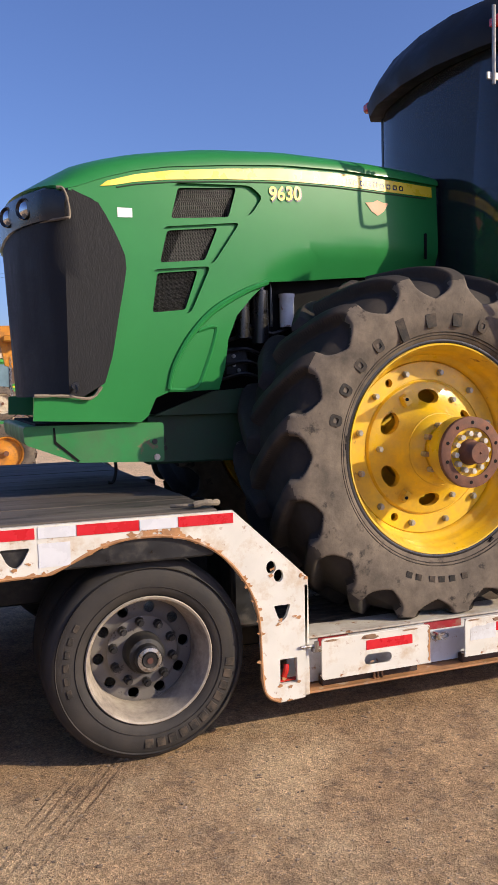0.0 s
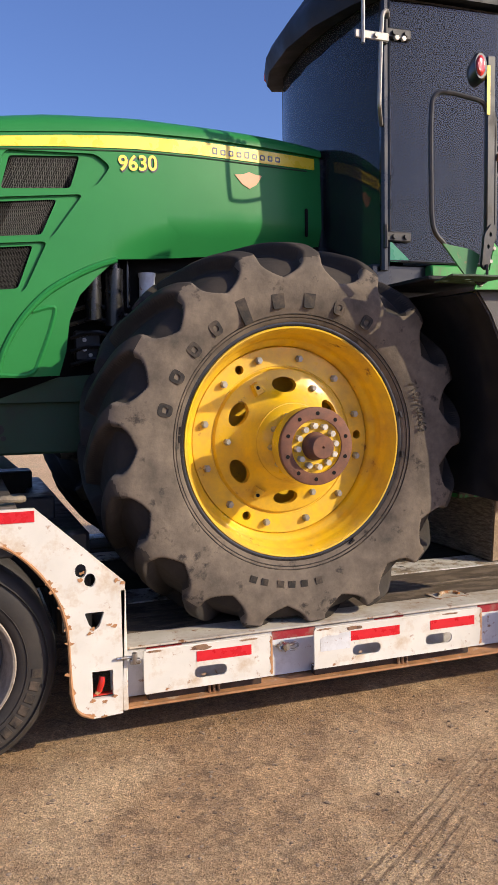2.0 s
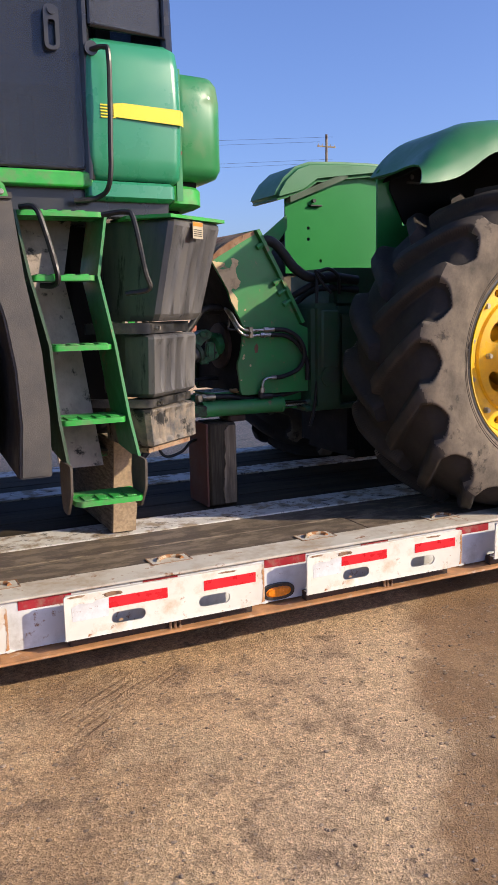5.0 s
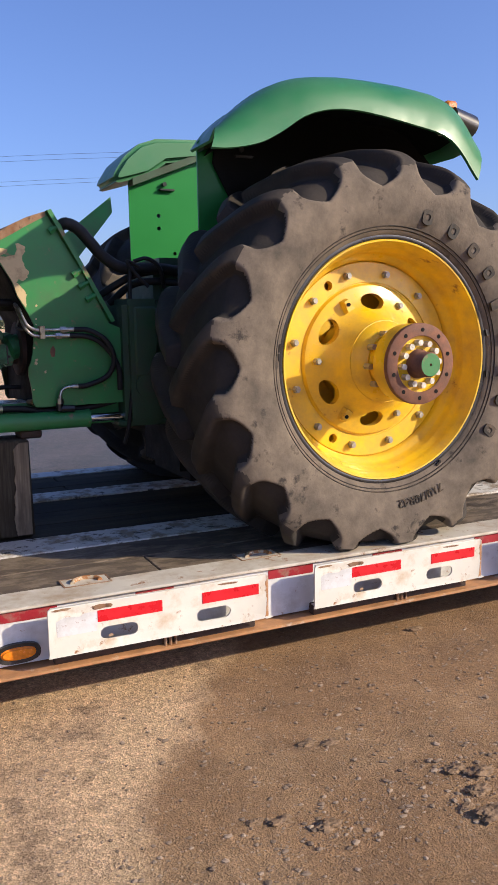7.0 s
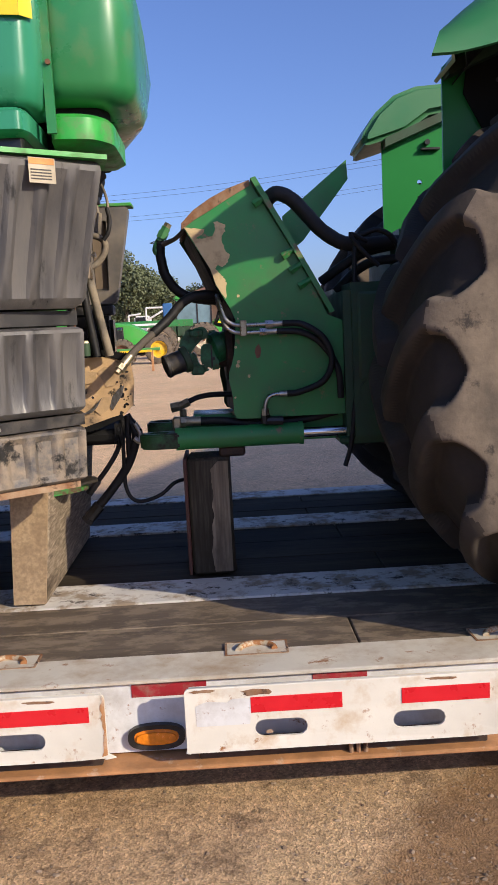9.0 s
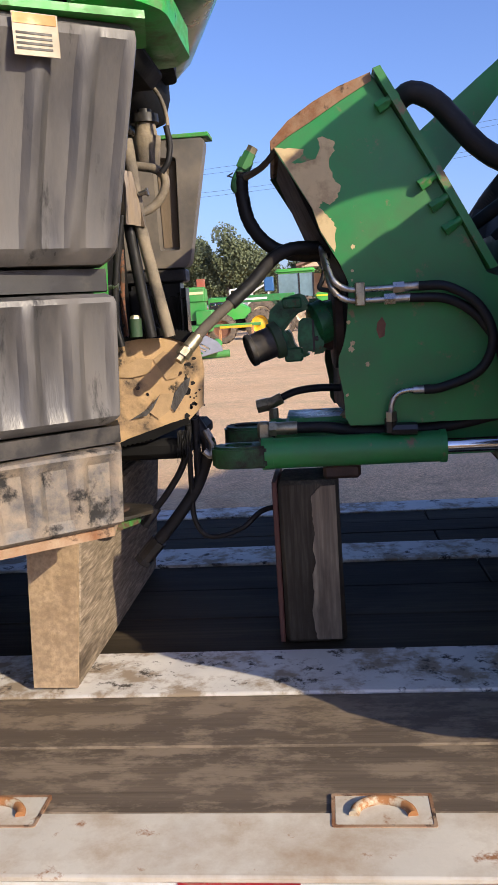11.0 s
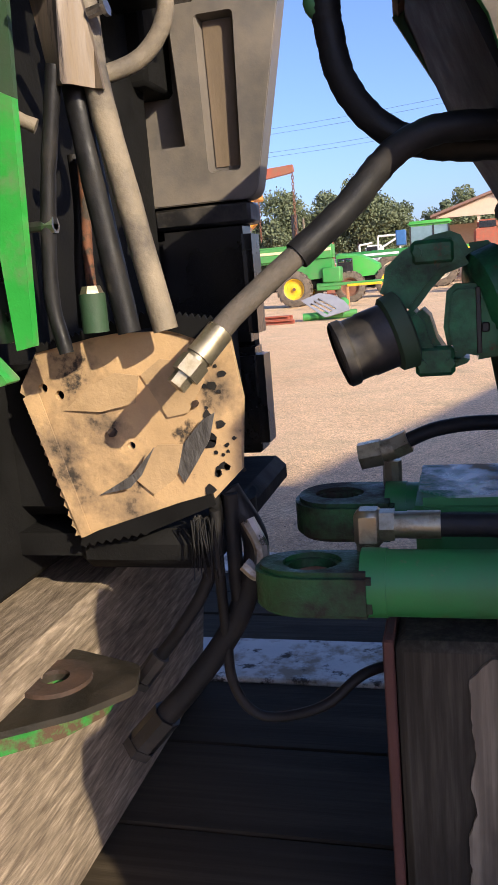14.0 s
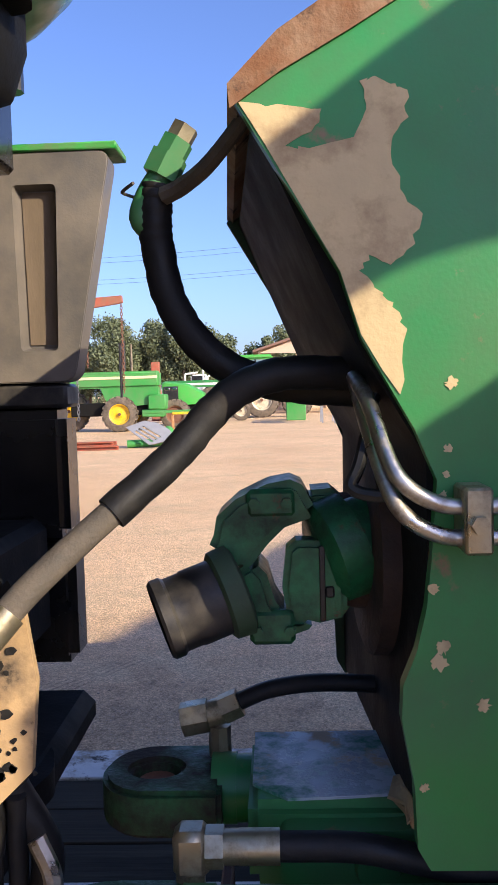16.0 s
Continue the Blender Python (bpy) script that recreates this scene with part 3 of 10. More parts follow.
    # shade of the print grooves mixed into the colour
    c = mix(nt, link, calc("MULTIPLY", calc("MULTIPLY", prints, dryness), 0.42), c, (0.13, 0.09, 0.06))
    vo = N("TexVoronoi", Scale=130.0)
    vo.inputs["Randomness"].default_value = 1.0
    warp = mix(nt, link, 0.03, tc, noise_node(N, link, tc, 9.0, 5.0, 0.7).outputs[1], "ADD")
    link(warp, vo.inputs["Vector"])
    c = mix(nt, link, calc("ADD", calc("MULTIPLY", dryness, 0.42), 0.18), c, ramp(N, link, vo.outputs["Color"], 0.1, 0.9, (0.40, 0.38, 0.365), (1.52, 1.50, 1.46)).outputs[0], "MULTIPLY")
    vb = N("TexVoronoi", Scale=48.0)
    link(warp, vb.inputs["Vector"])
    stones = calc("MULTIPLY", calc("LESS_THAN", vb.outputs["Distance"], 0.27), ramp(N, link, vb.outputs["Color"], 0.55, 0.60).outputs[0])
    c = mix(nt, link, calc("MULTIPLY", stones, 0.5), c, ramp(N, link, vb.outputs["Color"], 0.6, 1.0, (0.20, 0.15, 0.105), (0.66, 0.53, 0.40)).outputs[0])
    c = mix(nt, link, calc("ADD", calc("MULTIPLY", dryness, 0.4), 0.5), c, ramp(N, link, fine.outputs[0], 0.32, 0.68, (0.6, 0.6, 0.6), (1.38, 1.38, 1.38)).outputs[0], "MULTIPLY")
    link(c, bs.inputs["Base Color"])
    bs.inputs["Roughness"].default_value = 0.9
    bs.inputs["Specular IOR Level"].default_value = 0.25
    b1 = N("Bump", Strength=0.85, Distance=0.013)
    link(fine.outputs[0], b1.inputs["Height"])
    b2 = N("Bump", Strength=0.6, Distance=0.006)
    link(calc("ADD", calc("ADD", vo.outputs["Distance"], calc("MULTIPLY", stones, 0.8)), calc("MULTIPLY", calc("MULTIPLY", prints, dryness), -1.2)), b2.inputs["Height"])
    link(b1.outputs[0], b2.inputs["Normal"])
    link(b2.outputs[0], bs.inputs["Normal"])
    return m


dirt = ground_mat()


def ground_z(x, y):
    """Small unevenness near the trailer; level under its wheels and far away."""
    p = Vector((x, y, 0))
    near = max(0.0, 1 - max(0, abs(x - 4) - 9) / 4) * max(0.0, 1 - max(0, abs(y + 1) - 9) / 4)
    z = 0.016 * noise.noise(p * 0.8) + 0.011 * noise.noise(p * 2.7) + 0.005 * noise.noise(p * 9.0)
    # wheel tracks that cross the yard
    for cx, s, w, amp in ((3.0, 0.75, 0.16, 0.010), (3.9, 0.75, 0.16, 0.008), (6.35, -0.5, 0.25, 0.014)):
        d = (x - cx) + s * (y + 1.5)
        if abs(d) < w and -3.2 < y < 0.1:
            z += amp * (0.5 * math.sin(34 * (x * 0.5 + y)) - 0.6) * (1 - (d / w) ** 2)
    flat = 1.0 if y < 0.0 or y > 3.4 else 0.25
    return z * near * flat - 0.006


def build_ground():
    bm = B()
    xs = [-900, -300, -100, -40, -16, -8] + [-5 + 0.09 * i for i in range(190)] + [14, 20, 45, 110, 300, 900]
    ys = [-60, -20, -9, -6] + [-5 + 0.09 * i for i in range(60)] + [0.4 + 0.5 * i for i in range(20)] + [11, 14, 20, 30, 45, 70, 120, 300, 1500]
    grid = [[bm.verts.new((x, y, ground_z(x, y))) for x in xs] for y in ys]
    for a, b in zip(grid, grid[1:]):
        for i in range(len(xs) - 1):
            bm.faces.new((a[i], a[i + 1], b[i + 1], b[i]))
    return solo("ground", bm, dirt, (0, 0, 0), "packed brown dirt yard with gravel and tyre tracks", "ground", kind="structure", angle=60)


build_ground()


def pebble_field():
    rng = random.Random(5)
    bm = B()
    tmpl = []
    for k in range(4):
        b2 = B()
        bmesh.ops.create_icosphere(b2, subdivisions=1, radius=1.0)
        tmpl.append(([tuple(v.co * (0.75 + 0.4 * rng.random())) for v in b2.verts], [[v.index for v in f.verts] for f in b2.faces]))
        b2.free()
    verts, faces = [], []
    for i in range(22000):
        x, y = rng.uniform(-1.6, 8.5), -3.4 + 3.7 * rng.random() ** 0.9
        if i % 12 == 0:
            x, y = rng.uniform(-4, 12), rng.uniform(3.3, 11)
        r = 0.0022 + 0.0075 * rng.random() ** 6
        if i % 16 == 1:
            q = rng.random()
            cx, cy, sp = ((6.05, -0.92, 0.30), (5.35, -1.02, 0.28), (6.4, -0.35, 0.5), (5.9, -0.4, 0.6))[i // 16 % 4]
            x, y = cx + rng.gauss(0, sp), cy + rng.gauss(0, sp * 0.45)
            r = 0.003 + 0.010 * rng.random() ** 5
        vs, fs = tmpl[i % 4]
        a = rng.random() * 6.28
        ca, sa = math.cos(a), math.sin(a)
        sx, sz = r * rng.uniform(0.8, 1.5), r * rng.uniform(0.5, 0.8)
        z = ground_z(x, y) + sz * 0.05
        o = len(verts)
        verts += [(x + (ca * v[0] - sa * v[1]) * sx, y + (sa * v[0] + ca * v[1]) * r, z + v[2] * sz) for v in vs]
        faces += [[o + j for j in f] for f in fs]
    me = bpy.data.meshes.new("gravel")
    me.from_pydata(verts, [], faces)
    me.materials.append(gravel_mat)
    tagged(new("gravel", me), "loose pale and brown pebbles scattered on the dirt", "gravel", kind="stuff")


def make_gravel_mat():
    m, nt, bs, N, link = shader("pebbles")
    g = N("NewGeometry")
    c = ramp(N, link, g.outputs["Random Per Island"], 0.0, 1.0, (0.15, 0.105, 0.07), (0.37, 0.28, 0.195)).outputs[0]
    link(c, bs.inputs["Base Color"])
    bs.inputs["Roughness"].default_value = 0.85
    return m


gravel_mat = make_gravel_mat()
pebble_field()

# clods turned up out of the damp soil
clod_soil = mat("damp brown clod", (0.17, 0.108, 0.060), 0.8, var=0.4, vscale=18, bump=0.9, bscale=90, dirt=(0.26, 0.175, 0.105), damt=0.4, dscale=16, dsoft=0.3)
for i, (x, y, r) in enumerate(((5.91, -0.92, 0.045), (5.97, -0.975, 0.060), (5.90, -1.05, 0.050), (5.86, -1.16, 0.070), (5.81, -1.10, 0.035), (5.366, -0.99, 0.050), (5.17, -0.875, 0.030), (5.245, -0.905, 0.042), (6.55, 0.17, 0.045), (5.54, -0.54, 0.034), (5.625, -0.575, 0.036))):
    bm = B()
    bmesh.ops.create_icosphere(bm, subdivisions=4, radius=r * 0.62)
    for v in bm.verts:
        n = v.co.normalized()
        v.co *= 1.0 + 0.45 * noise.noise(n * 1.7 + V((i * 3.1, 0, 0))) + 0.30 * noise.noise(n * 5.5 + V((0, i * 2.3, 0))) + 0.10 * noise.noise(n * 14)
        v.co = V((v.co.x * 1.5 + x, v.co.y * 0.8 + y, v.co.z * 0.45 + ground_z(x, y) + 0.002))
    solo("mud_clod", bm, clod_soil, (x, y, 0), "rough clod of damp brown soil on the dirt", "clod", "clods in the damp soil")


# ---- lowboy trailer ----
DECK = 0.455
X_END = 12.5
trailer = thing("lowboy_trailer", (1.5, 1.5, 0), "white steel lowboy trailer with dark timber deck and rusty side rails", "trailer")


def build_trailer():
    for side in (0, 1):
        def Y(y):
            return 3.0 - y if side else y

        def ybox(bm, x0, x1, y0, y1, z0, z1, bev=0.0):
            a, b = sorted((Y(y0), Y(y1)))
            box(bm, (x0, a, z0), (x1, b, z1), bev)
        bm = B()
        ybox(bm, 1.50, X_END, 0.125, 0.145, 0.222, 0.438)
        part("rail_web", bm, grey_web, trailer, "pale grey side rail web")
        bm = B()
        ybox(bm, 1.50, X_END, 0.038, 0.30, 0.198, 0.213, 0.003)
        part("bottom_flange", bm, rust_rail, trailer, "orange rusty bottom flange")
        bm = B()
        ybox(bm, 1.50, X_END, 0.110, 0.300, 0.440, 0.4555, 0.004)
        part("deck_edge", bm, white_scuffed if side else edge_paint, trailer, "dirty white painted steel deck edge")
    for y0, y1 in ((0.82, 1.09), (1.94, 2.17)):
        bm = B()
        box(bm, (1.50, y0, 0.40), (X_END, y1, DECK + 0.002), 0.004)
        part("deck_beam", bm, white_scuffed, trailer, "scuffed white steel deck beam")
    # underside frame
    for y0 in (0.82, 1.94):
        bm = B()
        box(bm, (1.50, y0 + 0.03, 0.10 + 0.1), (X_END, y0 + 0.20, 0.40), 0.01)
        part("main_beam", bm, black_paint, trailer, "dark main beam under the deck")
    bm = B()
    box(bm, (1.5, 0.31, 0.385), (X_END, 2.69, 0.395))
    part("deck_underside", bm, black_paint, trailer)


build_trailer()


def rail_bracket(x0, width, slots, tapes):
    h = 0.0
    br = thing("side_bracket", (x0, 0, 0.264), "white steel swing-out side bracket with slotted holes and red tape", "bracket", "side brackets along the trailer")
    bm = B()
    out = rounded([(x0, 0.268), (x0 + width, 0.268), (x0 + width, 0.467), (x0, 0.467)], 0.018)
    prism(bm, out, [slot(sx, 0.336, 0.076, 0.026) for sx in slots], 0.0, 0.008)
    box(bm, (x0 + 0.012, 0.006, 0.455), (x0 + width - 0.012, 0.028, 0.462), 0.002)
    box(bm, (x0 + 0.012, 0.006, 0.272), (x0 + width - 0.012, 0.055, 0.280), 0.002)
    bmesh.ops.bevel(bm, geom=[e for e in bm.edges if e.calc_length() > 0.3], offset=0.003, segments=1, affect="EDGES")
    part("plate", bm, white_trailer, br)
    for dx in (0.0, 0.022, 0.044):
        bm = B()
        rod(bm, (x0 + width * 0.52 + dx, 0.060, 0.213), (x0 + width * 0.52 + dx, 0.060, 0.272), 0.007, seg=8)
        part("hinge_pin", bm, rust_chalk, br, "rusty hinge pin")
    # dark box fills the dark gap between bracket and flange
    bm = B()
    box(bm, (x0 + 0.03, 0.07, 0.2135), (x0 + width - 0.03, 0.11, 0.262), 0.004)
    part("hinge_tube", bm, bearing_rust, br, "dark brown box that fills the dark gap behind the plate")
    rng = random.Random(int(x0 * 100))
    right = [(x0 + width - 0.004 - rng.uniform(0.002, 0.014), 0.28 + 0.18 * k / 14) for k in range(15)]
    bm = B()
    prism(bm, [(x0 + width - 0.001, 0.284), (x0 + width - 0.001, 0.454)] + right[::-1], [], -0.0012, -0.0002)
    part("rusty_end", bm, rust_rail, br, "rust along the bare end edge")
    for cx, cz, w, h in ((tapes[0][0] + 0.02, 0.447, 0.055, 0.014), (x0 + 0.05, 0.457, 0.040, 0.006), (x0 + width * 0.8, 0.455, 0.05, 0.006), (slots[0] - 0.035, 0.325, 0.012, 0.008)):
        bm = B()
        prism(bm, [(cx + w * math.cos(a) * rng.uniform(0.6, 1.1), cz + h * math.sin(a) * rng.uniform(0.5, 1.1)) for a in [q * 0.449 for q in range(14)]], [], -0.0010, -0.0002)
        part("rust_stain", bm, rust_chalk, br, "rust stain through the paint")
    if slots[0] - x0 > 0.2 and len(slots) > 1:
        top = [(x0 + 0.03 + 0.018 * k, 0.418 + 0.010 * k / 9 + rng.uniform(-0.006, 0.006)) for k in range(10)]
        bm = B()
        prism(bm, [(x0 + 0.032, 0.352), (x0 + 0.185, 0.352)] + top[::-1], [], -0.0012, -0.0002)
        part("torn_label", bm, grey_web, br, "torn white remains of a label")
    for a, b in tapes:
        bm = B()
        box(bm, (a, -0.0022, 0.386), (b, -0.0002, 0.432))
        part("red_tape", bm, red_tape, br, "red reflective tape")
    return br


rail_bracket(1.622, 0.60, [1.925], [(1.86, 2.118)])
first = rail_bracket(2.431, 0.925, [2.705, 3.105], [(2.62, 2.883), (3.055, 3.310)])
for k in range(1, 7):
    copy_thing(first, Matrix.Translation((2.431 + 1.152 * k, 0, 0.264)))

for k in range(20):
    a = 1.66 + 0.576 * k + (0.03 if k % 2 else 0)
    bm = B()
    box(bm, (a, 0.1225, 0.396), (a + 0.30 * (0.55 + 0.2 * (k % 2)), 0.1249, 0.437))
    part("web_tape", bm, red_tape_shaded, trailer, "red tape on the rail web, darkened for shade")

# amber side marker in its oval grommet
marker = thing("side_marker_lamp", (4.637, 0.12, 0.273), "oval amber marker lamp in a black grommet on the rail", "lamp")
bm = B()
prism(bm, oval(4.637, 0.273, 0.086, 0.040, 28, 2.6), [oval(4.637, 0.273, 0.068, 0.026, 28, 2.6)], 0.106, 0.125)
part("grommet", bm, black_paint, marker, "dirty black rubber grommet")
bm = B()
prism(bm, oval(4.637, 0.273, 0.067, 0.0255, 28, 2.6), [], 0.100, 0.124)
bmesh.ops.bevel(bm, geom=[e for e in bm.edges if abs(e.verts[0].co.y - 0.1) < 1e-4 and abs(e.verts[1].co.y - 0.1) < 1e-4 and len(e.link_faces) == 2 and e.calc_face_angle(0) > 0.5], offset=0.008, segments=3, affect="EDGES")
part("lens", bm, amber_lens, marker, "ribbed amber lens")

# chain binder on the rail between the first two brackets
bm = B()
for i in range(4):
    c = V((2.30 + 0.02 * i, 0.10 - 0.006 * i, 0.375 - 0.008 * (i % 2)))
    u, w = (V((1, 0, 0.2)), V((0, 0.4, 1))) if i % 2 else (V((1, 0, 0)), V((0, 1, -0.3)))
    tube(bm, [c + u.normalized() * 0.024 * math.cos(a) + w.normalized() * 0.015 * math.sin(a) for a in [j * math.pi / 4 for j in range(9)]], 0.006, 6, 2)
rod(bm, (2.32, 0.125, 0.37), (2.32, 0.07, 0.37), 0.017, seg=10)
solo("chain_shackle", bm, steel, (2.32, 0.12, 0.36), "grey steel shackle and chain links on the rail", "chain")

# D-ring pockets along the deck edge
def ring_pocket(x):
    p = thing("ring_pocket", (x, 0.30, DECK), "cream tie-down pocket with a thick rusty ring in the deck edge", "tie ring", "tie-down rings along the deck edge")
    flat = Matrix.Translation((0, 0.305, DECK + 0.0025)) @ Matrix.Rotation(radians(-90), 4, "X")
    bm = B()
    prism(bm, rounded([(x - 0.102, -0.055), (x + 0.102, -0.055), (x + 0.102, 0.055), (x - 0.102, 0.055)], 0.006), [rounded([(x - 0.095, -0.048), (x + 0.095, -0.048), (x + 0.095, 0.048), (x - 0.095, 0.048)], 0.005)], 0, 0.006, m=flat)
    part("frame", bm, rust_chalk, p, "rusted pocket frame")
    bm = B()
    box(bm, (x - 0.094, 0.258, DECK - 0.002), (x + 0.094, 0.352, DECK + 0.0015))
    part("recess", bm, edge_paint, p, "cream painted recess")
    bm = B()
    tube(bm, [(x + 0.058 * math.cos(a), 0.285 + 0.045 * math.sin(a), DECK + 0.003 + 0.004 * math.sin(a)) for a in [k * math.pi / 10 for k in range(11)]], 0.0105, 10, 2)
    part("ring", bm, ring_rust, p, "thick cream ring, half rusted")
    return p


pocket = ring_pocket(4.955)
for k in (-3, -2, -1, 1, 2, 3, 4):
    copy_thing(pocket, Matrix.Translation((4.955 + 0.80 * k, 0.30, DECK)))

# ---- rear axle section with its arch plates ----
axle_deck = thing("trailer_axle_section", (0.0, 1.5, 0), "white arched axle section of the trailer with rust-edged side plates", "trailer section")
ARCH = [(1.523, 0.212), (1.40, 0.206), (1.335, 0.245), (1.312, 0.330), (1.301, 0.602), (1.25, 0.765), (1.145, 0.904), (1.016, 0.992), (0.863, 1.032), (0.70, 1.030),
        (0.60, 1.008), (0.52, 0.976), (0.40, 0.922), (0.30, 0.908), (-0.2, 0.905), (-4.0, 0.905), (-4.0, 1.118), (1.183, 1.121), (1.546, 0.781)]
TRI = [(0.175, 1.030), (0.298, 1.030), (0.262, 0.965), (0.236, 0.945), (0.205, 0.965)]
TRI2 = [(1.372, 0.664), (1.456, 0.664), (1.435, 0.606), (1.414, 0.585), (1.392, 0.606)]
for near in (True, False):
    bm = B()
    y0 = -0.02 if near else 2.99
    prism(bm, ARCH, [rounded(TRI[::-1], 0.012), oval(1.362, 0.845, 0.024, 0.030, 14), oval(1.399, 0.802, 0.024, 0.030, 14), rounded(TRI2[::-1], 0.01),
                     [(1.397, 0.290), (1.397, 0.408), (1.484, 0.408), (1.484, 0.290)]], y0, y0 + 0.022)
    part("side_plate", bm, white_trailer, axle_deck, "white side plate with cut-outs and rusted edges")
    # rust line that follows the arch
    bm = B()
    edge = spline([(x, y0 - 0.001, z) for x, z in ARCH[1:15]], 4)
    tube(bm, [(p.x - 0.002, p.y + 0.003, p.z + 0.002) for p in edge], lambda t: 0.006 + 0.003 * math.sin(t * 31) ** 2, 6, 1)
    part("arch_edge", bm, rust_rail, axle_deck, "rusted arch edge")
    # rust that has eaten in from the arch edge and round the cut-outs
    rng = random.Random(31)
    spots = [(edge[int(k)].x, edge[int(k)].z, 1.0) for k in [rng.uniform(8, 50) for _ in range(26)]] if near else []
    spots += [(0.80 + rng.gauss(0, 0.07), 1.045 + rng.gauss(0, 0.006), 1.3) for _ in range(10)] if near else []
    spots += [(x + rng.gauss(0, 0.02), z + rng.gauss(0, 0.012), 0.7) for x, z in ((1.38, 0.82), (1.44, 0.60), (1.41, 0.58), (1.40, 0.285), (1.47, 0.28), (1.36, 0.22), (1.33, 0.40), (0.24, 0.94), (1.525, 0.77), (1.43, 0.215)) for _ in range(2)] if near else []
    for k, (cx, cz, s) in enumerate(spots):
        bm = B()
        pts = []
        for q in range(11):
            a = q * 2 * math.pi / 11
            r = s * rng.uniform(0.004, 0.016)
            pts.append((cx + 1.5 * r * math.cos(a), cz + r * math.sin(a) + 0.006))
        prism(bm, pts, [], y0 - 0.0014 - 0.00003 * k, y0 + 0.001)
        part("rust_patch", bm, rust_rail, axle_deck, "orange-brown rust patch")
    bm = B()
    box(bm, (1.524, y0, 0.22), (1.548, y0 + 0.13 if near else y0 - 0.1, 0.75), 0.004)
    part("end_plate", bm, white_trailer, axle_deck)
for a, b, mt in ((-0.9, -0.5, red_tape), (-0.49, -0.1, white_tape), (-0.07, 0.317, red_tape), (0.33, 0.485, white_tape), (0.489, 0.753, red_tape), (0.757, 0.925, white_tape), (0.929, 1.183, red_tape)):
    bm = B()
    box(bm, (a, -0.0235, 1.066), (b, -0.0215, 1.1115))
    part("red_tape" if mt is red_tape else "white_tape", bm, mt, axle_deck, "red reflective tape" if mt is red_tape else "white reflective tape")
bm = B()
box(bm, (0.33, -0.023, 0.945), (0.46, -0.0212, 1.045))
part("pale_patch", bm, white_tape, axle_deck, "plain pale patch on the plate")
bm = B()
box(bm, (-4.0, 0.0, 0.92), (1.10, 0.10, 1.06), 0.01)
box(bm, (-4.0, 2.9, 0.92), (1.10, 2.99, 1.06), 0.01)
box(bm, (-4.0, 0.75, 0.60), (1.35, 0.95, 1.06), 0.01)
box(bm, (-4.0, 2.05, 0.60), (1.35, 2.25, 1.06), 0.01)
for k in range(6):
    box(bm, (0.9 - 0.8 * k, 0.1, 0.95), (1.0 - 0.8 * k, 2.9, 1.06))
part("frame", bm, black_paint, axle_deck, "dark steel frame under the upper deck")
bm = B()
box(bm, (1.30, 0.35, 0.46), (1.46, 2.65, 0.95), 0.02)
part("crossmember", bm, black_paint, axle_deck, "dark crossmember between the decks")
bm = B()
rod(bm, (0.80, 0.2, 0.47), (0.80, 2.8, 0.47), 0.065)
part("axle", bm, black_paint, axle_deck, "dark axle tube")
bm = B()
box(bm, (1.36, 0.0, 0.295), (1.52, 0.03, 0.30))
tube(bm, [(1.43, 0.02, 0.31), (1.44, 0.012, 0.345), (1.445, 0.018, 0.37)], 0.014, 8, 3)
part("wire_plug", bm, red_lens, axle_deck, "red wire plug in the square cut-out")
bm = B()
rod(bm, (1.50, -0.03, 0.455), (1.585, -0.03, 0.455), 0.007, seg=8)
rod(bm, (1.575, -0.04, 0.43), (1.575, -0.04, 0.475), 0.012, seg=8)
box(bm, (1.555, -0.045, 0.425), (1.60, -0.02, 0.447), 0.003)
part("latch", bm, steel, axle_deck, "small steel latch pin")
# rolled strap end on the deck corner
bm = B()
tube(bm, [(1.02, 0.04, 1.150), (1.07, 0.03, 1.158), (1.12, 0.05, 1.152), (1.15, 0.10, 1.146)], 0.015, 8, 4, wob=0.2)
tube(bm, [(0.93, 0.10, 1.143), (0.99, 0.06, 1.146), (1.05, 0.07, 1.142)], 0.010, 6, 4, wob=0.2)
solo("strap_end", bm, hose_tan, (1.05, 0.05, 1.13), "pale frayed strap end on the deck corner", "strap")



# ---- wheels ----
def squash(bm, floor):
    """Rests a tyre's tread on its support."""
    for v in bm.verts:
        if v.co.z < floor + 0.02:
            k = (floor + 0.02) - v.co.z
            v.co.z = floor + 0.02 * math.exp(-k / 0.02)
            v.co.y *= 1 + 0.12 * min(1, k / 0.1)


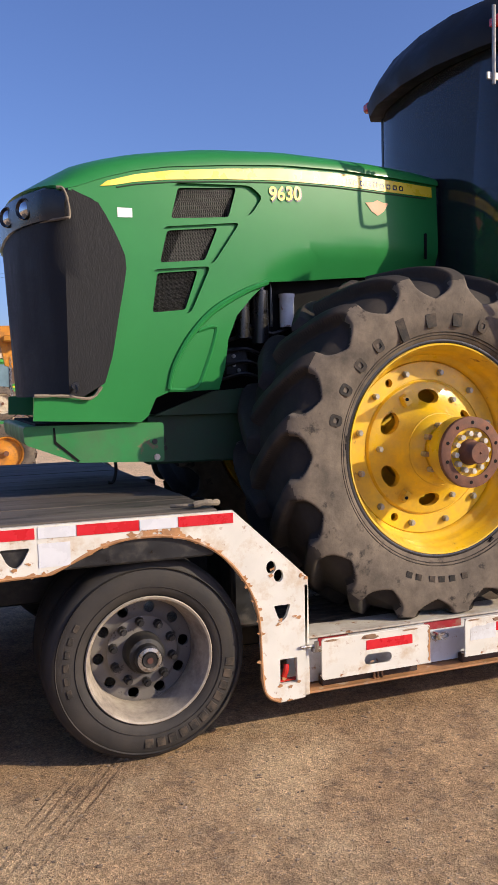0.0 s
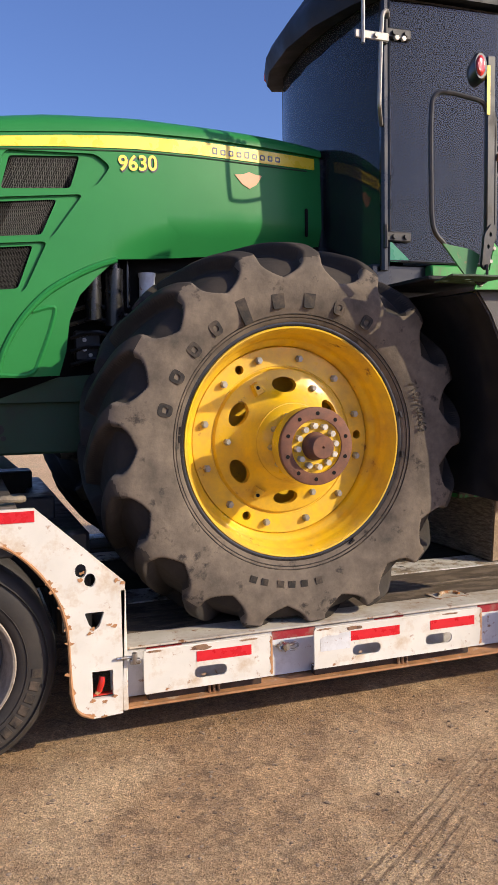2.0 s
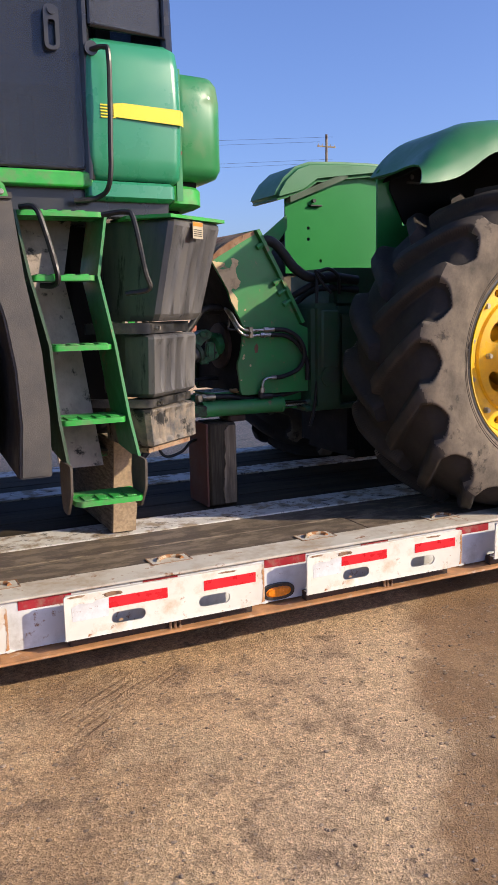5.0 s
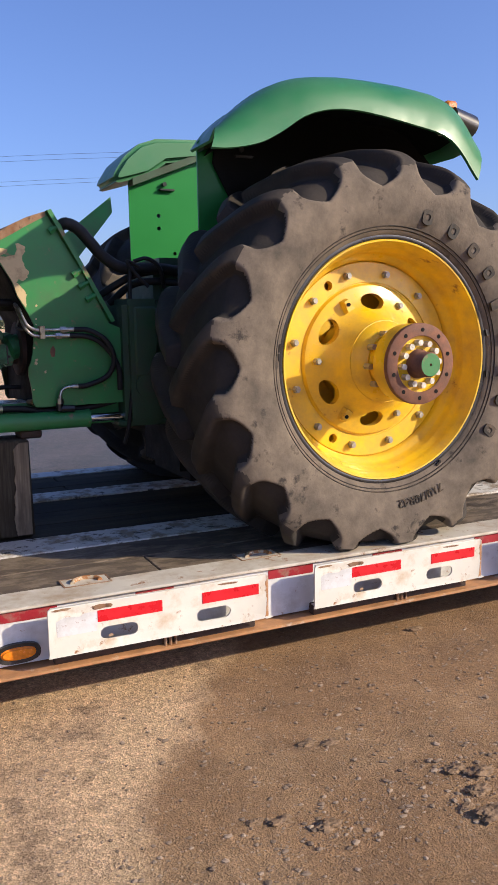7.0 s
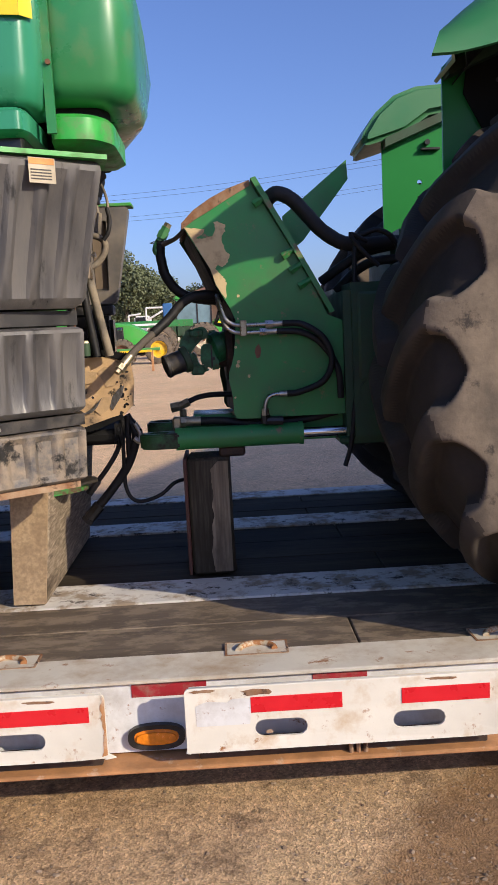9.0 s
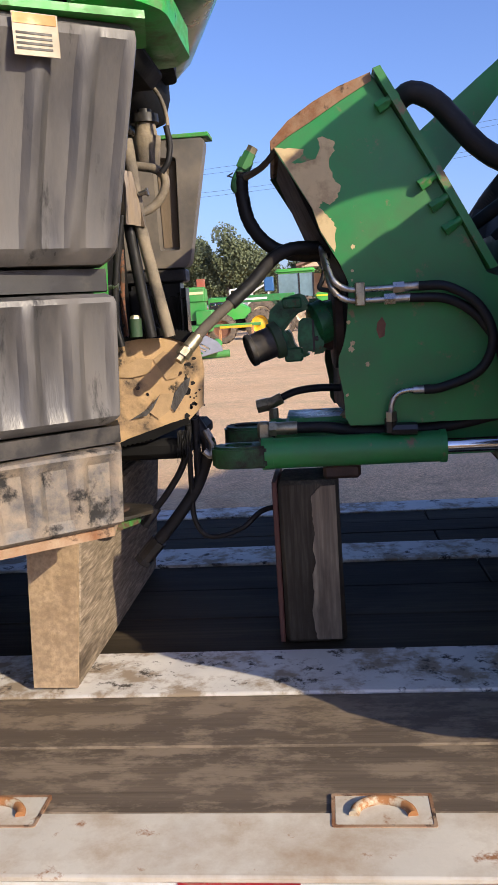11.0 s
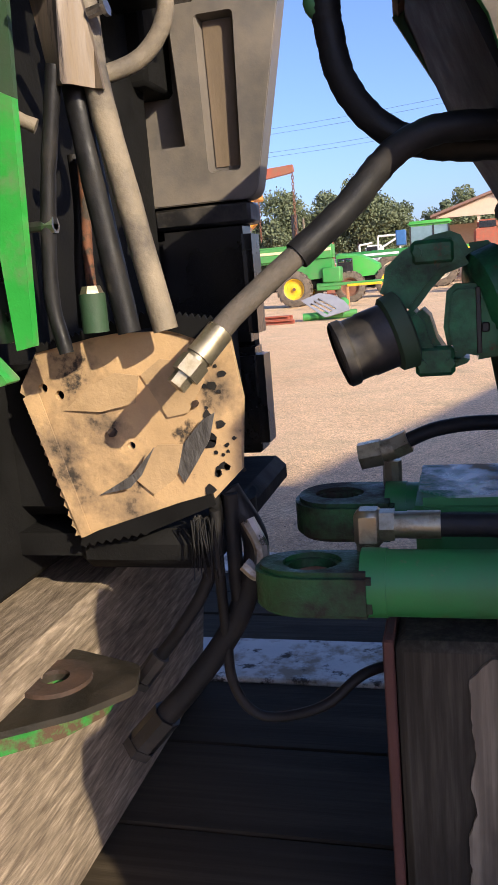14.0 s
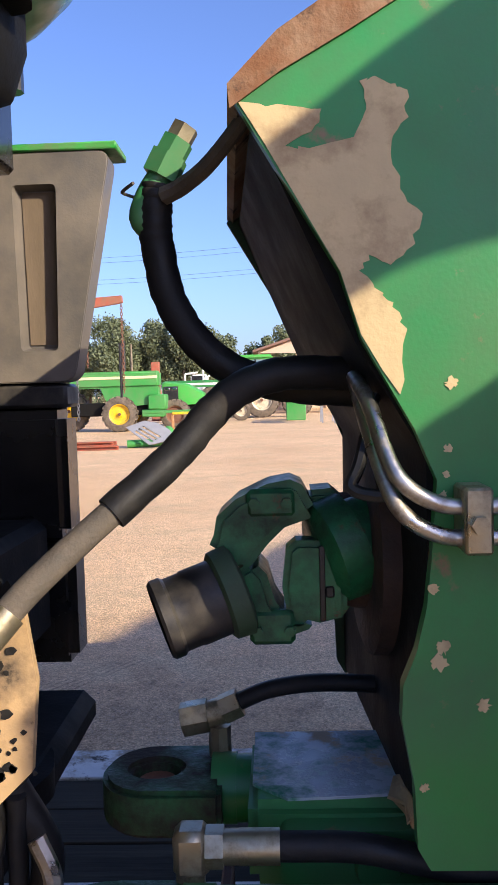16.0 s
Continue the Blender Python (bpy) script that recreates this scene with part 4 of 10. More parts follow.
def tyre_surface(bm, lugs=17, cols=34):
    """Outer skin of a lugged tyre: bars that run from the shoulder to the middle, with scooped hollows between them."""
    low = [(0.560, -0.318), (0.572, -0.336), (0.600, -0.352), (0.640, -0.368), (0.690, -0.376), (0.735, -0.374), (0.765, -0.366), (0.786, -0.354), (0.808, -0.338), (0.832, -0.319), (0.852, -0.296),
           (0.866, -0.265), (0.878, -0.235), (0.886, -0.200), (0.891, -0.160), (0.894, -0.120), (0.896, -0.080), (0.897, -0.040), (0.897, 0.0)]
    high = [(0.560, -0.318), (0.572, -0.336), (0.600, -0.352), (0.640, -0.368), (0.690, -0.377), (0.735, -0.380), (0.770, -0.381), (0.805, -0.379), (0.840, -0.373), (0.873, -0.362), (0.902, -0.345),
            (0.928, -0.318), (0.943, -0.285), (0.952, -0.240), (0.957, -0.195), (0.960, -0.145), (0.962, -0.095), (0.963, -0.045), (0.963, 0.0)]
    low = [(p.x, p.z) for p in spline([(r, 0, y) for r, y in low], 4)]
    high = [(p.x, p.z) for p in spline([(r, 0, y) for r, y in high], 4)]
    n, m = lugs * cols, len(low)
    pitch = 2 * math.pi / lugs

    def bar(j, th, side):
        """0 in the hollow, 1 on the bar."""
        if j < 24:
            return 1.0
        t = (j - 24) / (m - 25)
        a0 = 0.0 if t < 0.34 else (t - 0.34) * 0.50
        d = (th - a0 + (0.5 * pitch if side > 0 else 0.0)) / pitch
        d = abs(d - round(d))
        half = 0.150 + 0.06 * max(0.0, 1 - t / 0.5) + 0.36 * max(0.0, 1 - t / 0.24) ** 2.2
        k = (half + 0.055 - d) / 0.11
        k = max(0.0, min(1.0, k))
        return k * k * (3 - 2 * k)
    rows, marks = [], []
    for side in (-1, 1):
        order = range(m) if side < 0 else range(m - 2, -1, -1)
        for j in order:
            row, mk = [], []
            for i in range(n):
                th = 2 * math.pi * i / n
                f = bar(j, th, side)
                r = low[j][0] + (high[j][0] - low[j][0]) * f
                y = (low[j][1] + (high[j][1] - low[j][1]) * f) * -side
                p = V((r * math.cos(th), y, r * math.sin(th)))
                if j >= 20:
                    p += 0.006 * noise.noise(p * 7.0) * p.normalized()
                row.append(bm.verts.new(p))
                mk.append(f)
            rows.append(row)
            marks.append(mk)
    for k in range(len(rows) - 1):
        for i in range(n):
            i2 = (i + 1) % n
            f = bm.faces.new((rows[k][i], rows[k][i2], rows[k + 1][i2], rows[k + 1][i]))
            # hollow faces take the shade-darkened rubber
            if min(marks[k][i], marks[k][i2], marks[k + 1][i], marks[k + 1][i2]) < 0.30:
                f.material_index = 1
            elif math.hypot(rows[k][i].co.x, rows[k][i].co.z) > 0.885 + 0.03 * noise.noise(rows[k][i].co * 9.0):
                f.material_index = 2


def arc_plate(bm, pts, holes, r0, ang, y0, y1):
    """Flat shape (x along the arc, z outwards) laid on a circle of radius r0 round the axle."""
    def bend(c):
        a = radians(ang) - c.x / r0
        return V(((r0 + c.z) * math.cos(a), c.y, (r0 + c.z) * math.sin(a)))
    prism(bm, pts, holes, y0, y1, warp=bend)


def tractor_wheel(stub, turn):
    """Wheel about the origin, its outer side towards -y; turn moves the sidewall marks round."""
    w = thing("tractor_wheel", (0, 0, 0), "large lugged tractor tyre on a deep yellow steel wheel", "wheel", "tractor wheels")
    bm = B()
    tyre_surface(bm)
    squash(bm, -0.862)
    tyre = part("tyre", bm, [rubber, rubber_hollow, rubber_top], w, "dusty dark rubber tyre with deep angled lugs", angle=62, recalc=False)
    # raised rings and short radial mould lines on the sidewall
    bm = B()
    for r, y in ((0.592, -0.3485), (0.606, -0.3555)):
        lathe(bm, [(r - 0.004, y + 0.003), (r, y - 0.0022), (r + 0.004, y + 0.001)], 96)
    part("mould_line", bm, rubber_mark, tyre, "fine raised lines on the sidewall")
    bm = B()
    lathe(bm, [(0.548, -0.300), (0.552, -0.331), (0.563, -0.3345), (0.574, -0.331), (0.580, -0.30)], 96)
    for a in (172, 176, 352, 12, 300):
        arc_plate(bm, [(-0.016, -0.004), (0.016, 0.0), (0.016, 0.010), (-0.016, 0.006)], [], 0.572, a, -0.346, -0.333)
    part("bead", bm, trim_black, tyre, "black bead band beside the rim")
    # maker's mark and size on an arc, the mark as plain shapes
    shapes = ((165, 0.060, 1), (151.5, 0.058, 1), (139, 0.058, 1), (127, 0.056, 1), (113.5, 0.050, 0), (98.5, 0.062, 0), (85, 0.058, 0), (71.5, 0.060, 1), (58, 0.058, 1))
    for k, (da, wd, hole) in enumerate(shapes):
        bm = B()
        h = 0.062 if k == 4 else 0.034
        out = rounded([(-wd * 0.45, -h), (wd * 0.45, -h), (wd * 0.5, h), (-wd * 0.5, h)], 0.022 if hole else 0.006)
        holes = [rounded([(-wd * 0.22, -0.014), (wd * 0.22, -0.014), (wd * 0.22, 0.014), (-wd * 0.22, 0.014)], 0.010)] if hole else []
        arc_plate(bm, out, holes, 0.668, da + turn, -0.3795, -0.370)
        part("sidewall_mark", bm, rubber_mark, w, "raised dark plain mark on the sidewall")
    for da in (-82, -88.5, -94, -99, -106, -111) if turn == 0 else ():
        bm = B()
        arc_plate(bm, [(-0.017, -0.016), (0.017, -0.016), (0.017, 0.016), (-0.017, 0.016)], [], 0.672, da + turn, -0.3785, -0.370)
        part("sidewall_mark", bm, rubber_mark, w, "small raised plain mark on the sidewall")
    bm = B()
    tx = letters("710/70R42", 0.060, 0.0015)
    for v in tx.verts:
        a = radians(14 + turn) - v.co.x / 0.665
        r = 0.665 + v.co.z
        v.co = V((r * math.cos(a), -0.3785 + v.co.y, r * math.sin(a)))
    add_bm(bm, tx)
    part("size_mark", bm, rubber_mark, w, "raised tyre size lettering", recalc=False, smooth=False)
    # rim: outer lip, deep barrel with its steps, and the inner half
    bm = B()
    lathe(bm, [(0.545, -0.318), (0.552, -0.326), (0.548, -0.335), (0.541, -0.334), (0.535, -0.322), (0.527, -0.305), (0.520, -0.283), (0.517, -0.262), (0.508, -0.250), (0.503, -0.230), (0.500, -0.205), (0.490, -0.190),
               (0.476, -0.180), (0.468, -0.165), (0.464, -0.140), (0.462, 0.10), (0.50, 0.20), (0.545, 0.318), (0.552, 0.326), (0.545, 0.335), (0.505, 0.24), (0.452, 0.13), (0.450, -0.120)], 96)
    part("rim", bm, yellow, w, "deep yellow steel rim")
    # dished centre, six oval holes through it
    bm = B()
    prof = [(0.464, -0.118), (0.464, -0.150), (0.460, -0.156), (0.369, -0.158), (0.366, -0.153), (0.362, -0.153), (0.359, -0.158), (0.352, -0.170), (0.335, -0.176), (0.300, -0.184), (0.262, -0.203), (0.228, -0.236), (0.200, -0.278), (0.176, -0.318), (0.156, -0.345),
            (0.134, -0.360), (0.08, -0.360), (0.08, -0.33), (0.14, -0.325), (0.19, -0.25), (0.25, -0.17), (0.34, -0.125), (0.44, -0.118)]
    lathe(bm, prof, 96, closed=True)
    tool = B()
    for i in range(6):
        a = 2 * math.pi * (i + 0.5) / 6
        c = V((math.cos(a), 0, math.sin(a)))
        t = V((-math.sin(a), 0, math.cos(a)))
        loft(tool, [[c * (0.277 + 0.038 * math.sin(q)) + t * 0.064 * math.cos(q) + V((0, y, 0)) for q in [2 * math.pi * j / 22 for j in range(22)]] for y in (-0.45, 0.0)])
    for i in range(3):
        a = radians(122 + 120 * i)
        rod(tool, (0.412 * math.cos(a), -0.3, 0.412 * math.sin(a)), (0.412 * math.cos(a), 0, 0.412 * math.sin(a)), 0.022, seg=14)
    dish = part("dish", cut(bm, tool), yellow, w, "yellow dished wheel centre with oval holes", angle=32)
    bm = B()
    lathe(bm, [(0.455, -0.02), (0.20, -0.03), (0.19, -0.30), (0.05, -0.32)], 64)
    part("inner_drum", bm, yellow, w, "yellow inner drum behind the dish")
    for i in range(6):
        a = radians(119 + 60 * i)
        c, t = V((math.cos(a), 0, math.sin(a))), V((-math.sin(a), 0, math.cos(a)))
        if i % 2:
            bm = B()
            p = c * 0.298
            rod(bm, p + V((0, -0.172, 0)), p + V((0, -0.206, 0)), 0.018, 0.0165, seg=6)
            rod(bm, p + V((0, -0.204, 0)), p + V((0, -0.213, 0)), 0.012, 0.011, seg=8)
            part("dish_bolt", bm, bolt_grey, w, "grey bolt head on the dish")
        else:
            bm = B()
            loft(bm, [[c * 0.325 - t * 0.020 + V((0, -0.170, 0)), c * 0.325 + t * 0.020 + V((0, -0.170, 0)), c * 0.262 + t * 0.034 + V((0, -0.196, 0)), c * 0.262 - t * 0.034 + V((0, -0.196, 0))],
                      [c * 0.320 - t * 0.012 + V((0, -0.212, 0)), c * 0.320 + t * 0.012 + V((0, -0.212, 0)), c * 0.270 + t * 0.020 + V((0, -0.222, 0)), c * 0.270 - t * 0.020 + V((0, -0.222, 0))]])
            boss = part("lift_boss", bm, yellow, w, "raised yellow boss on the dish")
            bm = B()
            p = c * 0.300
            rod(bm, p + V((0, -0.212, 0)), p + V((0, -0.2205, 0)), 0.009, seg=12)
            part("boss_hole", bm, dark_void, boss, "dark threaded hole")
    for i in range(12):
        a = radians(17 + 30 * i)
        bm = B()
        c = V((0.412 * math.cos(a), 0, 0.412 * math.sin(a)))
        rod(bm, c + V((0, -0.156, 0)), c + V((0, -0.178, 0)), 0.0185, 0.0175, seg=6)
        rod(bm, c + V((0, -0.176, 0)), c + V((0, -0.186, 0)), 0.013, 0.012, seg=8)
        part("wheel_bolt", bm, bolt_grey, w, "grey bolt head")
    # hub: neck, drum, rusted ring face with a recessed middle
    bm = B()
    lathe(bm, [(0.0, -0.35), (0.128, -0.35), (0.124, -0.385), (0.112, -0.395), (0.112, -0.448), (0.166, -0.454), (0.174, -0.462), (0.175, -0.560), (0.171, -0.566), (0.122, -0.566), (0.119, -0.552), (0.0, -0.550)], 56)
    part("hub", bm, yellow, w, "yellow hub drum")
    bm = B()
    lathe(bm, [(0.122, -0.558), (0.122, -0.571), (0.124, -0.573), (0.170, -0.573), (0.176, -0.569), (0.177, -0.548)], 56)
    face = part("hub_face", bm, rust, w, "brown rusted hub flange face")
    for i in range(10):
        a = 2 * math.pi * i / 10 + 0.28
        bm = B()
        c = V((0.148 * math.cos(a), 0, 0.148 * math.sin(a)))
        rod(bm, c + V((0, -0.572, 0)), c + V((0, -0.5745, 0)), 0.0092, seg=12)
        part("flange_hole", bm, dark_void, face, "dark bolt hole")
    for i in range(12):
        a = 2 * math.pi * i / 12 + 0.1
        c = V((0.093 * math.cos(a), 0, 0.093 * math.sin(a)))
        bm = B()
        rod(bm, c + V((0, -0.550, 0)), c + V((0, -0.583, 0)), 0.0150, 0.0140, seg=6)
        part("hub_bolt", bm, bolt_pale, w, "pale hub bolt")
    for i in range(10):
        a = 2 * math.pi * i / 10 + 0.1
        c = V((0.142 * math.cos(a), 0, 0.142 * math.sin(a)))
        bm = B()
        rod(bm, c + V((0, -0.355, 0)), c + V((0, -0.400, 0)), 0.0145, seg=6)
        part("inner_bolt", bm, bolt_grey, w, "grey clamp bolt behind the drum")
    bm = B()
    lathe(bm, [(0.064, -0.548), (0.064, -0.562), (0.054, -0.575), (0.053, -0.636), (0.049, -0.641), (0.006, -0.641), (0.004, -0.634), (0.0, -0.634)], 36)
    st = part("axle_stub", bm, rust if stub == "rust" else [rust, green_worn], w, "rusted axle stub" if stub == "rust" else "rusted axle stub with a green end")
    if stub != "rust":
        for p in st.data.polygons:
            if p.center.y < -0.6395:
                p.material_index = 1
    return w


WHEEL_Z = 1.326
F0, R0 = V((2.416, 1.5, DECK)), V((6.372, 1.5, DECK))
front = thing("tractor_front_half", F0, "front half of a split green articulated tractor with hood and cab", "tractor")
rear = thing("tractor_rear_half", R0, "rear half of a split green articulated tractor, hinge end showing", "tractor")
w1, w2 = tractor_wheel("rust", 0), tractor_wheel("green", -90)
for wh, half, nm, lab in ((w1, front, "front", "lugged tyre on yellow rim with rusted axle stub"), (w2, rear, "rear", "lugged tyre on yellow rim with green stub end")):
    wh.parent = half
    wh.matrix_basis = pose(0, -1.01, WHEEL_Z - DECK)
    wh["label"] = lab
    far = copy_thing(wh, pose(0, 1.01, WHEEL_Z - DECK, 0, 0, 180))
    far["label"] = "far-side wheel with lugged tyre, in shade"
    for o in (wh, far):
        for k in ("category", "group"):
            if k in o:
                del o[k]


def trailer_wheel():
    w = thing("trailer_wheel", (0, 0, 0), "black dual trailer tyre on a dusty grey ten-hole wheel", "wheel", "trailer wheels")
    for k, y0 in enumerate((0.0, 0.30)):
        bm = B()
        prof = [(0.286, 0.03), (0.300, 0.012), (0.325, 0.002), (0.365, -0.002), (0.405, 0.004), (0.435, 0.018), (0.452, 0.034), (0.460, 0.055), (0.4645, 0.09)]
        mir = [(r, 0.25 - y) for r, y in reversed(prof)]
        tread = []
        for y in (0.085, 0.125, 0.165):
            tread += [(0.4645, y - 0.004), (0.454, y - 0.003), (0.454, y + 0.003), (0.4645, y + 0.004)]
        lathe(bm, [(r, y + y0) for r, y in prof + tread[4:8] + mir], 72)
        for r in (0.335, 0.42):
            lathe(bm, [(r - 0.004, y0 + 0.004), (r, y0 - 0.004), (r + 0.004, y0 + 0.005)], 64)
        squash(bm, -0.462)
        part("tyre", bm, rubber_road, w, "black road tyre" if k == 0 else "inner dual tyre")
    for i in range(11):
        bm = B()
        a = radians(-8 - i * 8.5)
        m = Matrix.Rotation(-a + math.pi / 2, 4, "Y")
        box(bm, (-0.020, -0.0045, 0.352), (0.020, -0.0005, 0.395), 0.003, m)
        part("sidewall_mark", bm, rubber_mark, w, "raised plain mark on the sidewall")
    for i in range(6):
        bm = B()
        a = radians(150 + i * 9)
        m = Matrix.Rotation(-a + math.pi / 2, 4, "Y")
        box(bm, (-0.018, -0.004, 0.362), (0.018, -0.0005, 0.385), 0.003, m)
        part("sidewall_mark", bm, rubber_mark, w, "raised plain mark on the sidewall")
    bm = B()
    lathe(bm, [(0.286, 0.02), (0.292, 0.012), (0.287, 0.006), (0.278, 0.010), (0.270, 0.028), (0.262, 0.06), (0.252, 0.10), (0.247, 0.135), (0.244, 0.20), (0.26, 0.24)], 64)
    rim = part("rim", bm, rim_cream, w, "dusty cream steel rim")
    bm = B()
    lathe(bm, [(0.246, 0.188), (0.225, 0.180), (0.195, 0.186), (0.175, 0.176), (0.165, 0.160), (0.150, 0.157), (0.0, 0.157), (0.0, 0.172), (0.16, 0.172), (0.18, 0.196), (0.246, 0.202)], 64)
    tool = B()
    for i in range(10):
        a = 2 * math.pi * i / 10 + 0.1
        c = V((0.203 * math.cos(a), 0, 0.203 * math.sin(a)))
        rod(tool, c + V((0, 0.05, 0)), c + V((0, 0.3, 0)), 0.0265, seg=14)
    part("disc", cut(bm, tool), disc_grey, w, "grey wheel disc with round holes")
    for i in range(10):
        a = 2 * math.pi * i / 10 + 0.4
        c = V((0.143 * math.cos(a), 0, 0.143 * math.sin(a)))
        bm = B()
        rod(bm, c + V((0, 0.157, 0)), c + V((0, 0.124, 0)), 0.0215, 0.019, seg=8)
        rod(bm, c + V((0, 0.124, 0)), c + V((0, 0.108, 0)), 0.012, seg=8)
        part("lug_nut", bm, black_paint, w, "dark lug nut")
    bm = B()
    lathe(bm, [(0.095, 0.157), (0.092, 0.10), (0.080, 0.075), (0.062, 0.070), (0.060, 0.03), (0.052, 0.022), (0.034, 0.020), (0.032, 0.010), (0.0, 0.010)], 40)
    hub = part("hub", bm, black_paint, w, "greasy black hub with cap")
    bm = B()
    lathe(bm, [(0.055, 0.0215), (0.055, 0.016), (0.040, 0.013), (0.036, 0.018)], 32)
    part("cap_ring", bm, steel, w, "pale hub cap ring")
    bm = B()
    rod(bm, (0, 0.012, 0), (0, 0.004, 0), 0.014, seg=12)
    part("cap_plug", bm, red_brown, w, "red-brown cap plug")
    return w


tw = trailer_wheel()
tw.parent = axle_deck
for k in ("category", "group"):
    del tw[k]
tw.matrix_basis = pose(0.805, 0.055 - 1.5, 0.462)
copy_thing(tw, pose(-0.52, 0.055 - 1.5, 0.462))
copy_thing(tw, pose(0.805, 2.945 - 1.5, 0.462, 0, 0, 180))
copy_thing(tw, pose(-0.52, 2.945 - 1.5, 0.462, 0, 0, 180))



# ---- tractor front half: hood ----
YC = 1.38


def interp(x, tab):
    if x <= tab[0][0]:
        return tab[0][1]
    for (a, p), (b, q) in zip(tab, tab[1:]):
        if x <= b:
            return p + (q - p) * (x - a) / (b - a)
    return tab[-1][1]


def y_side(x):
    return 0.65 + 0.155 * (x - 0.87)


Z_TOP = [(0.57, 2.655), (0.765, 2.735), (0.95, 2.79), (1.134, 2.828), (1.46, 2.873), (1.81, 2.912), (2.19, 2.928), (2.56, 2.925), (2.94, 2.912)]
Z_CROWN = [(0.43, 2.83), (0.65, 2.93), (0.97, 3.00), (1.38, 3.07), (1.84, 3.10), (2.42, 3.095), (2.75, 3.08), (2.94, 3.05)]


def nose_x(y):
    return 0.355 + 0.20 * min(1.2, abs(YC - y) / 0.78) ** 3


def skin(co, out=0.0):
    """Bends a flat panel onto the hood's side."""
    x, z = co.x, co.z
    b = 0.028 * math.sin(math.pi * max(0, min(1, (z - 1.5) / 1.42)))
    return V((x, y_side(x) - b + 0.028 + co.y - out, z))


CREASE = [(1.60, 2.27), (1.72, 2.345), (1.85, 2.40), (2.03, 2.452), (2.30, 2.478), (2.56, 2.488), (2.94, 2.505)]


def tuck(x, z):
    """How far the hood's side turns in below its lower crease."""
    k = max(0.0, min(1.0, (x - 1.52) / 0.45))
    d = max(0.0, interp(x, CREASE) - z)
    return k * k * (3 - 2 * k) * 0.50 * (d * d / 0.05 if d < 0.025 else d - 0.0125)


GRILLE_EDGE = [(1.653, 0.52), (1.636, 0.676), (1.691, 0.735), (1.845, 0.784), (2.042, 0.821), (2.268, 0.867), (2.351, 0.861), (2.499, 0.793), (2.611, 0.725), (2.641, 0.642), (2.648, 0.57)]
VENTS = [[(1.188, 2.718), (1.532, 2.753), (1.479, 2.59), (1.142, 2.556)], [(1.118, 2.491), (1.41, 2.528), (1.329, 2.351), (1.072, 2.324)], [(1.055, 2.269), (1.285, 2.295), (1.207, 2.086), (1.023, 2.067)]]
POCKETS = [[(1.165, 2.738), (1.612, 2.769), (1.688, 2.714), (1.612, 2.612), (1.52, 2.576), (1.112, 2.537)], [(1.090, 2.506), (1.540, 2.562), (1.374, 2.334), (1.046, 2.303)], [(1.027, 2.284), (1.354, 2.318), (1.234, 2.068), (0.997, 2.043)]]
SIDE = ([(0.40, 1.648)] + [(x, z) for z, x in GRILLE_EDGE] + Z_TOP[1:] + [(2.94, 2.40), (2.55, 2.332), (2.18, 2.30), (1.705, 2.252), (1.596, 2.158), (1.506, 2.062), (1.452, 1.936), (1.43, 1.784), (1.393, 1.663),
        (1.098, 1.655), (1.028, 1.627), (0.985, 1.535), (0.945, 1.503), (0.395, 1.530)])
hood = None


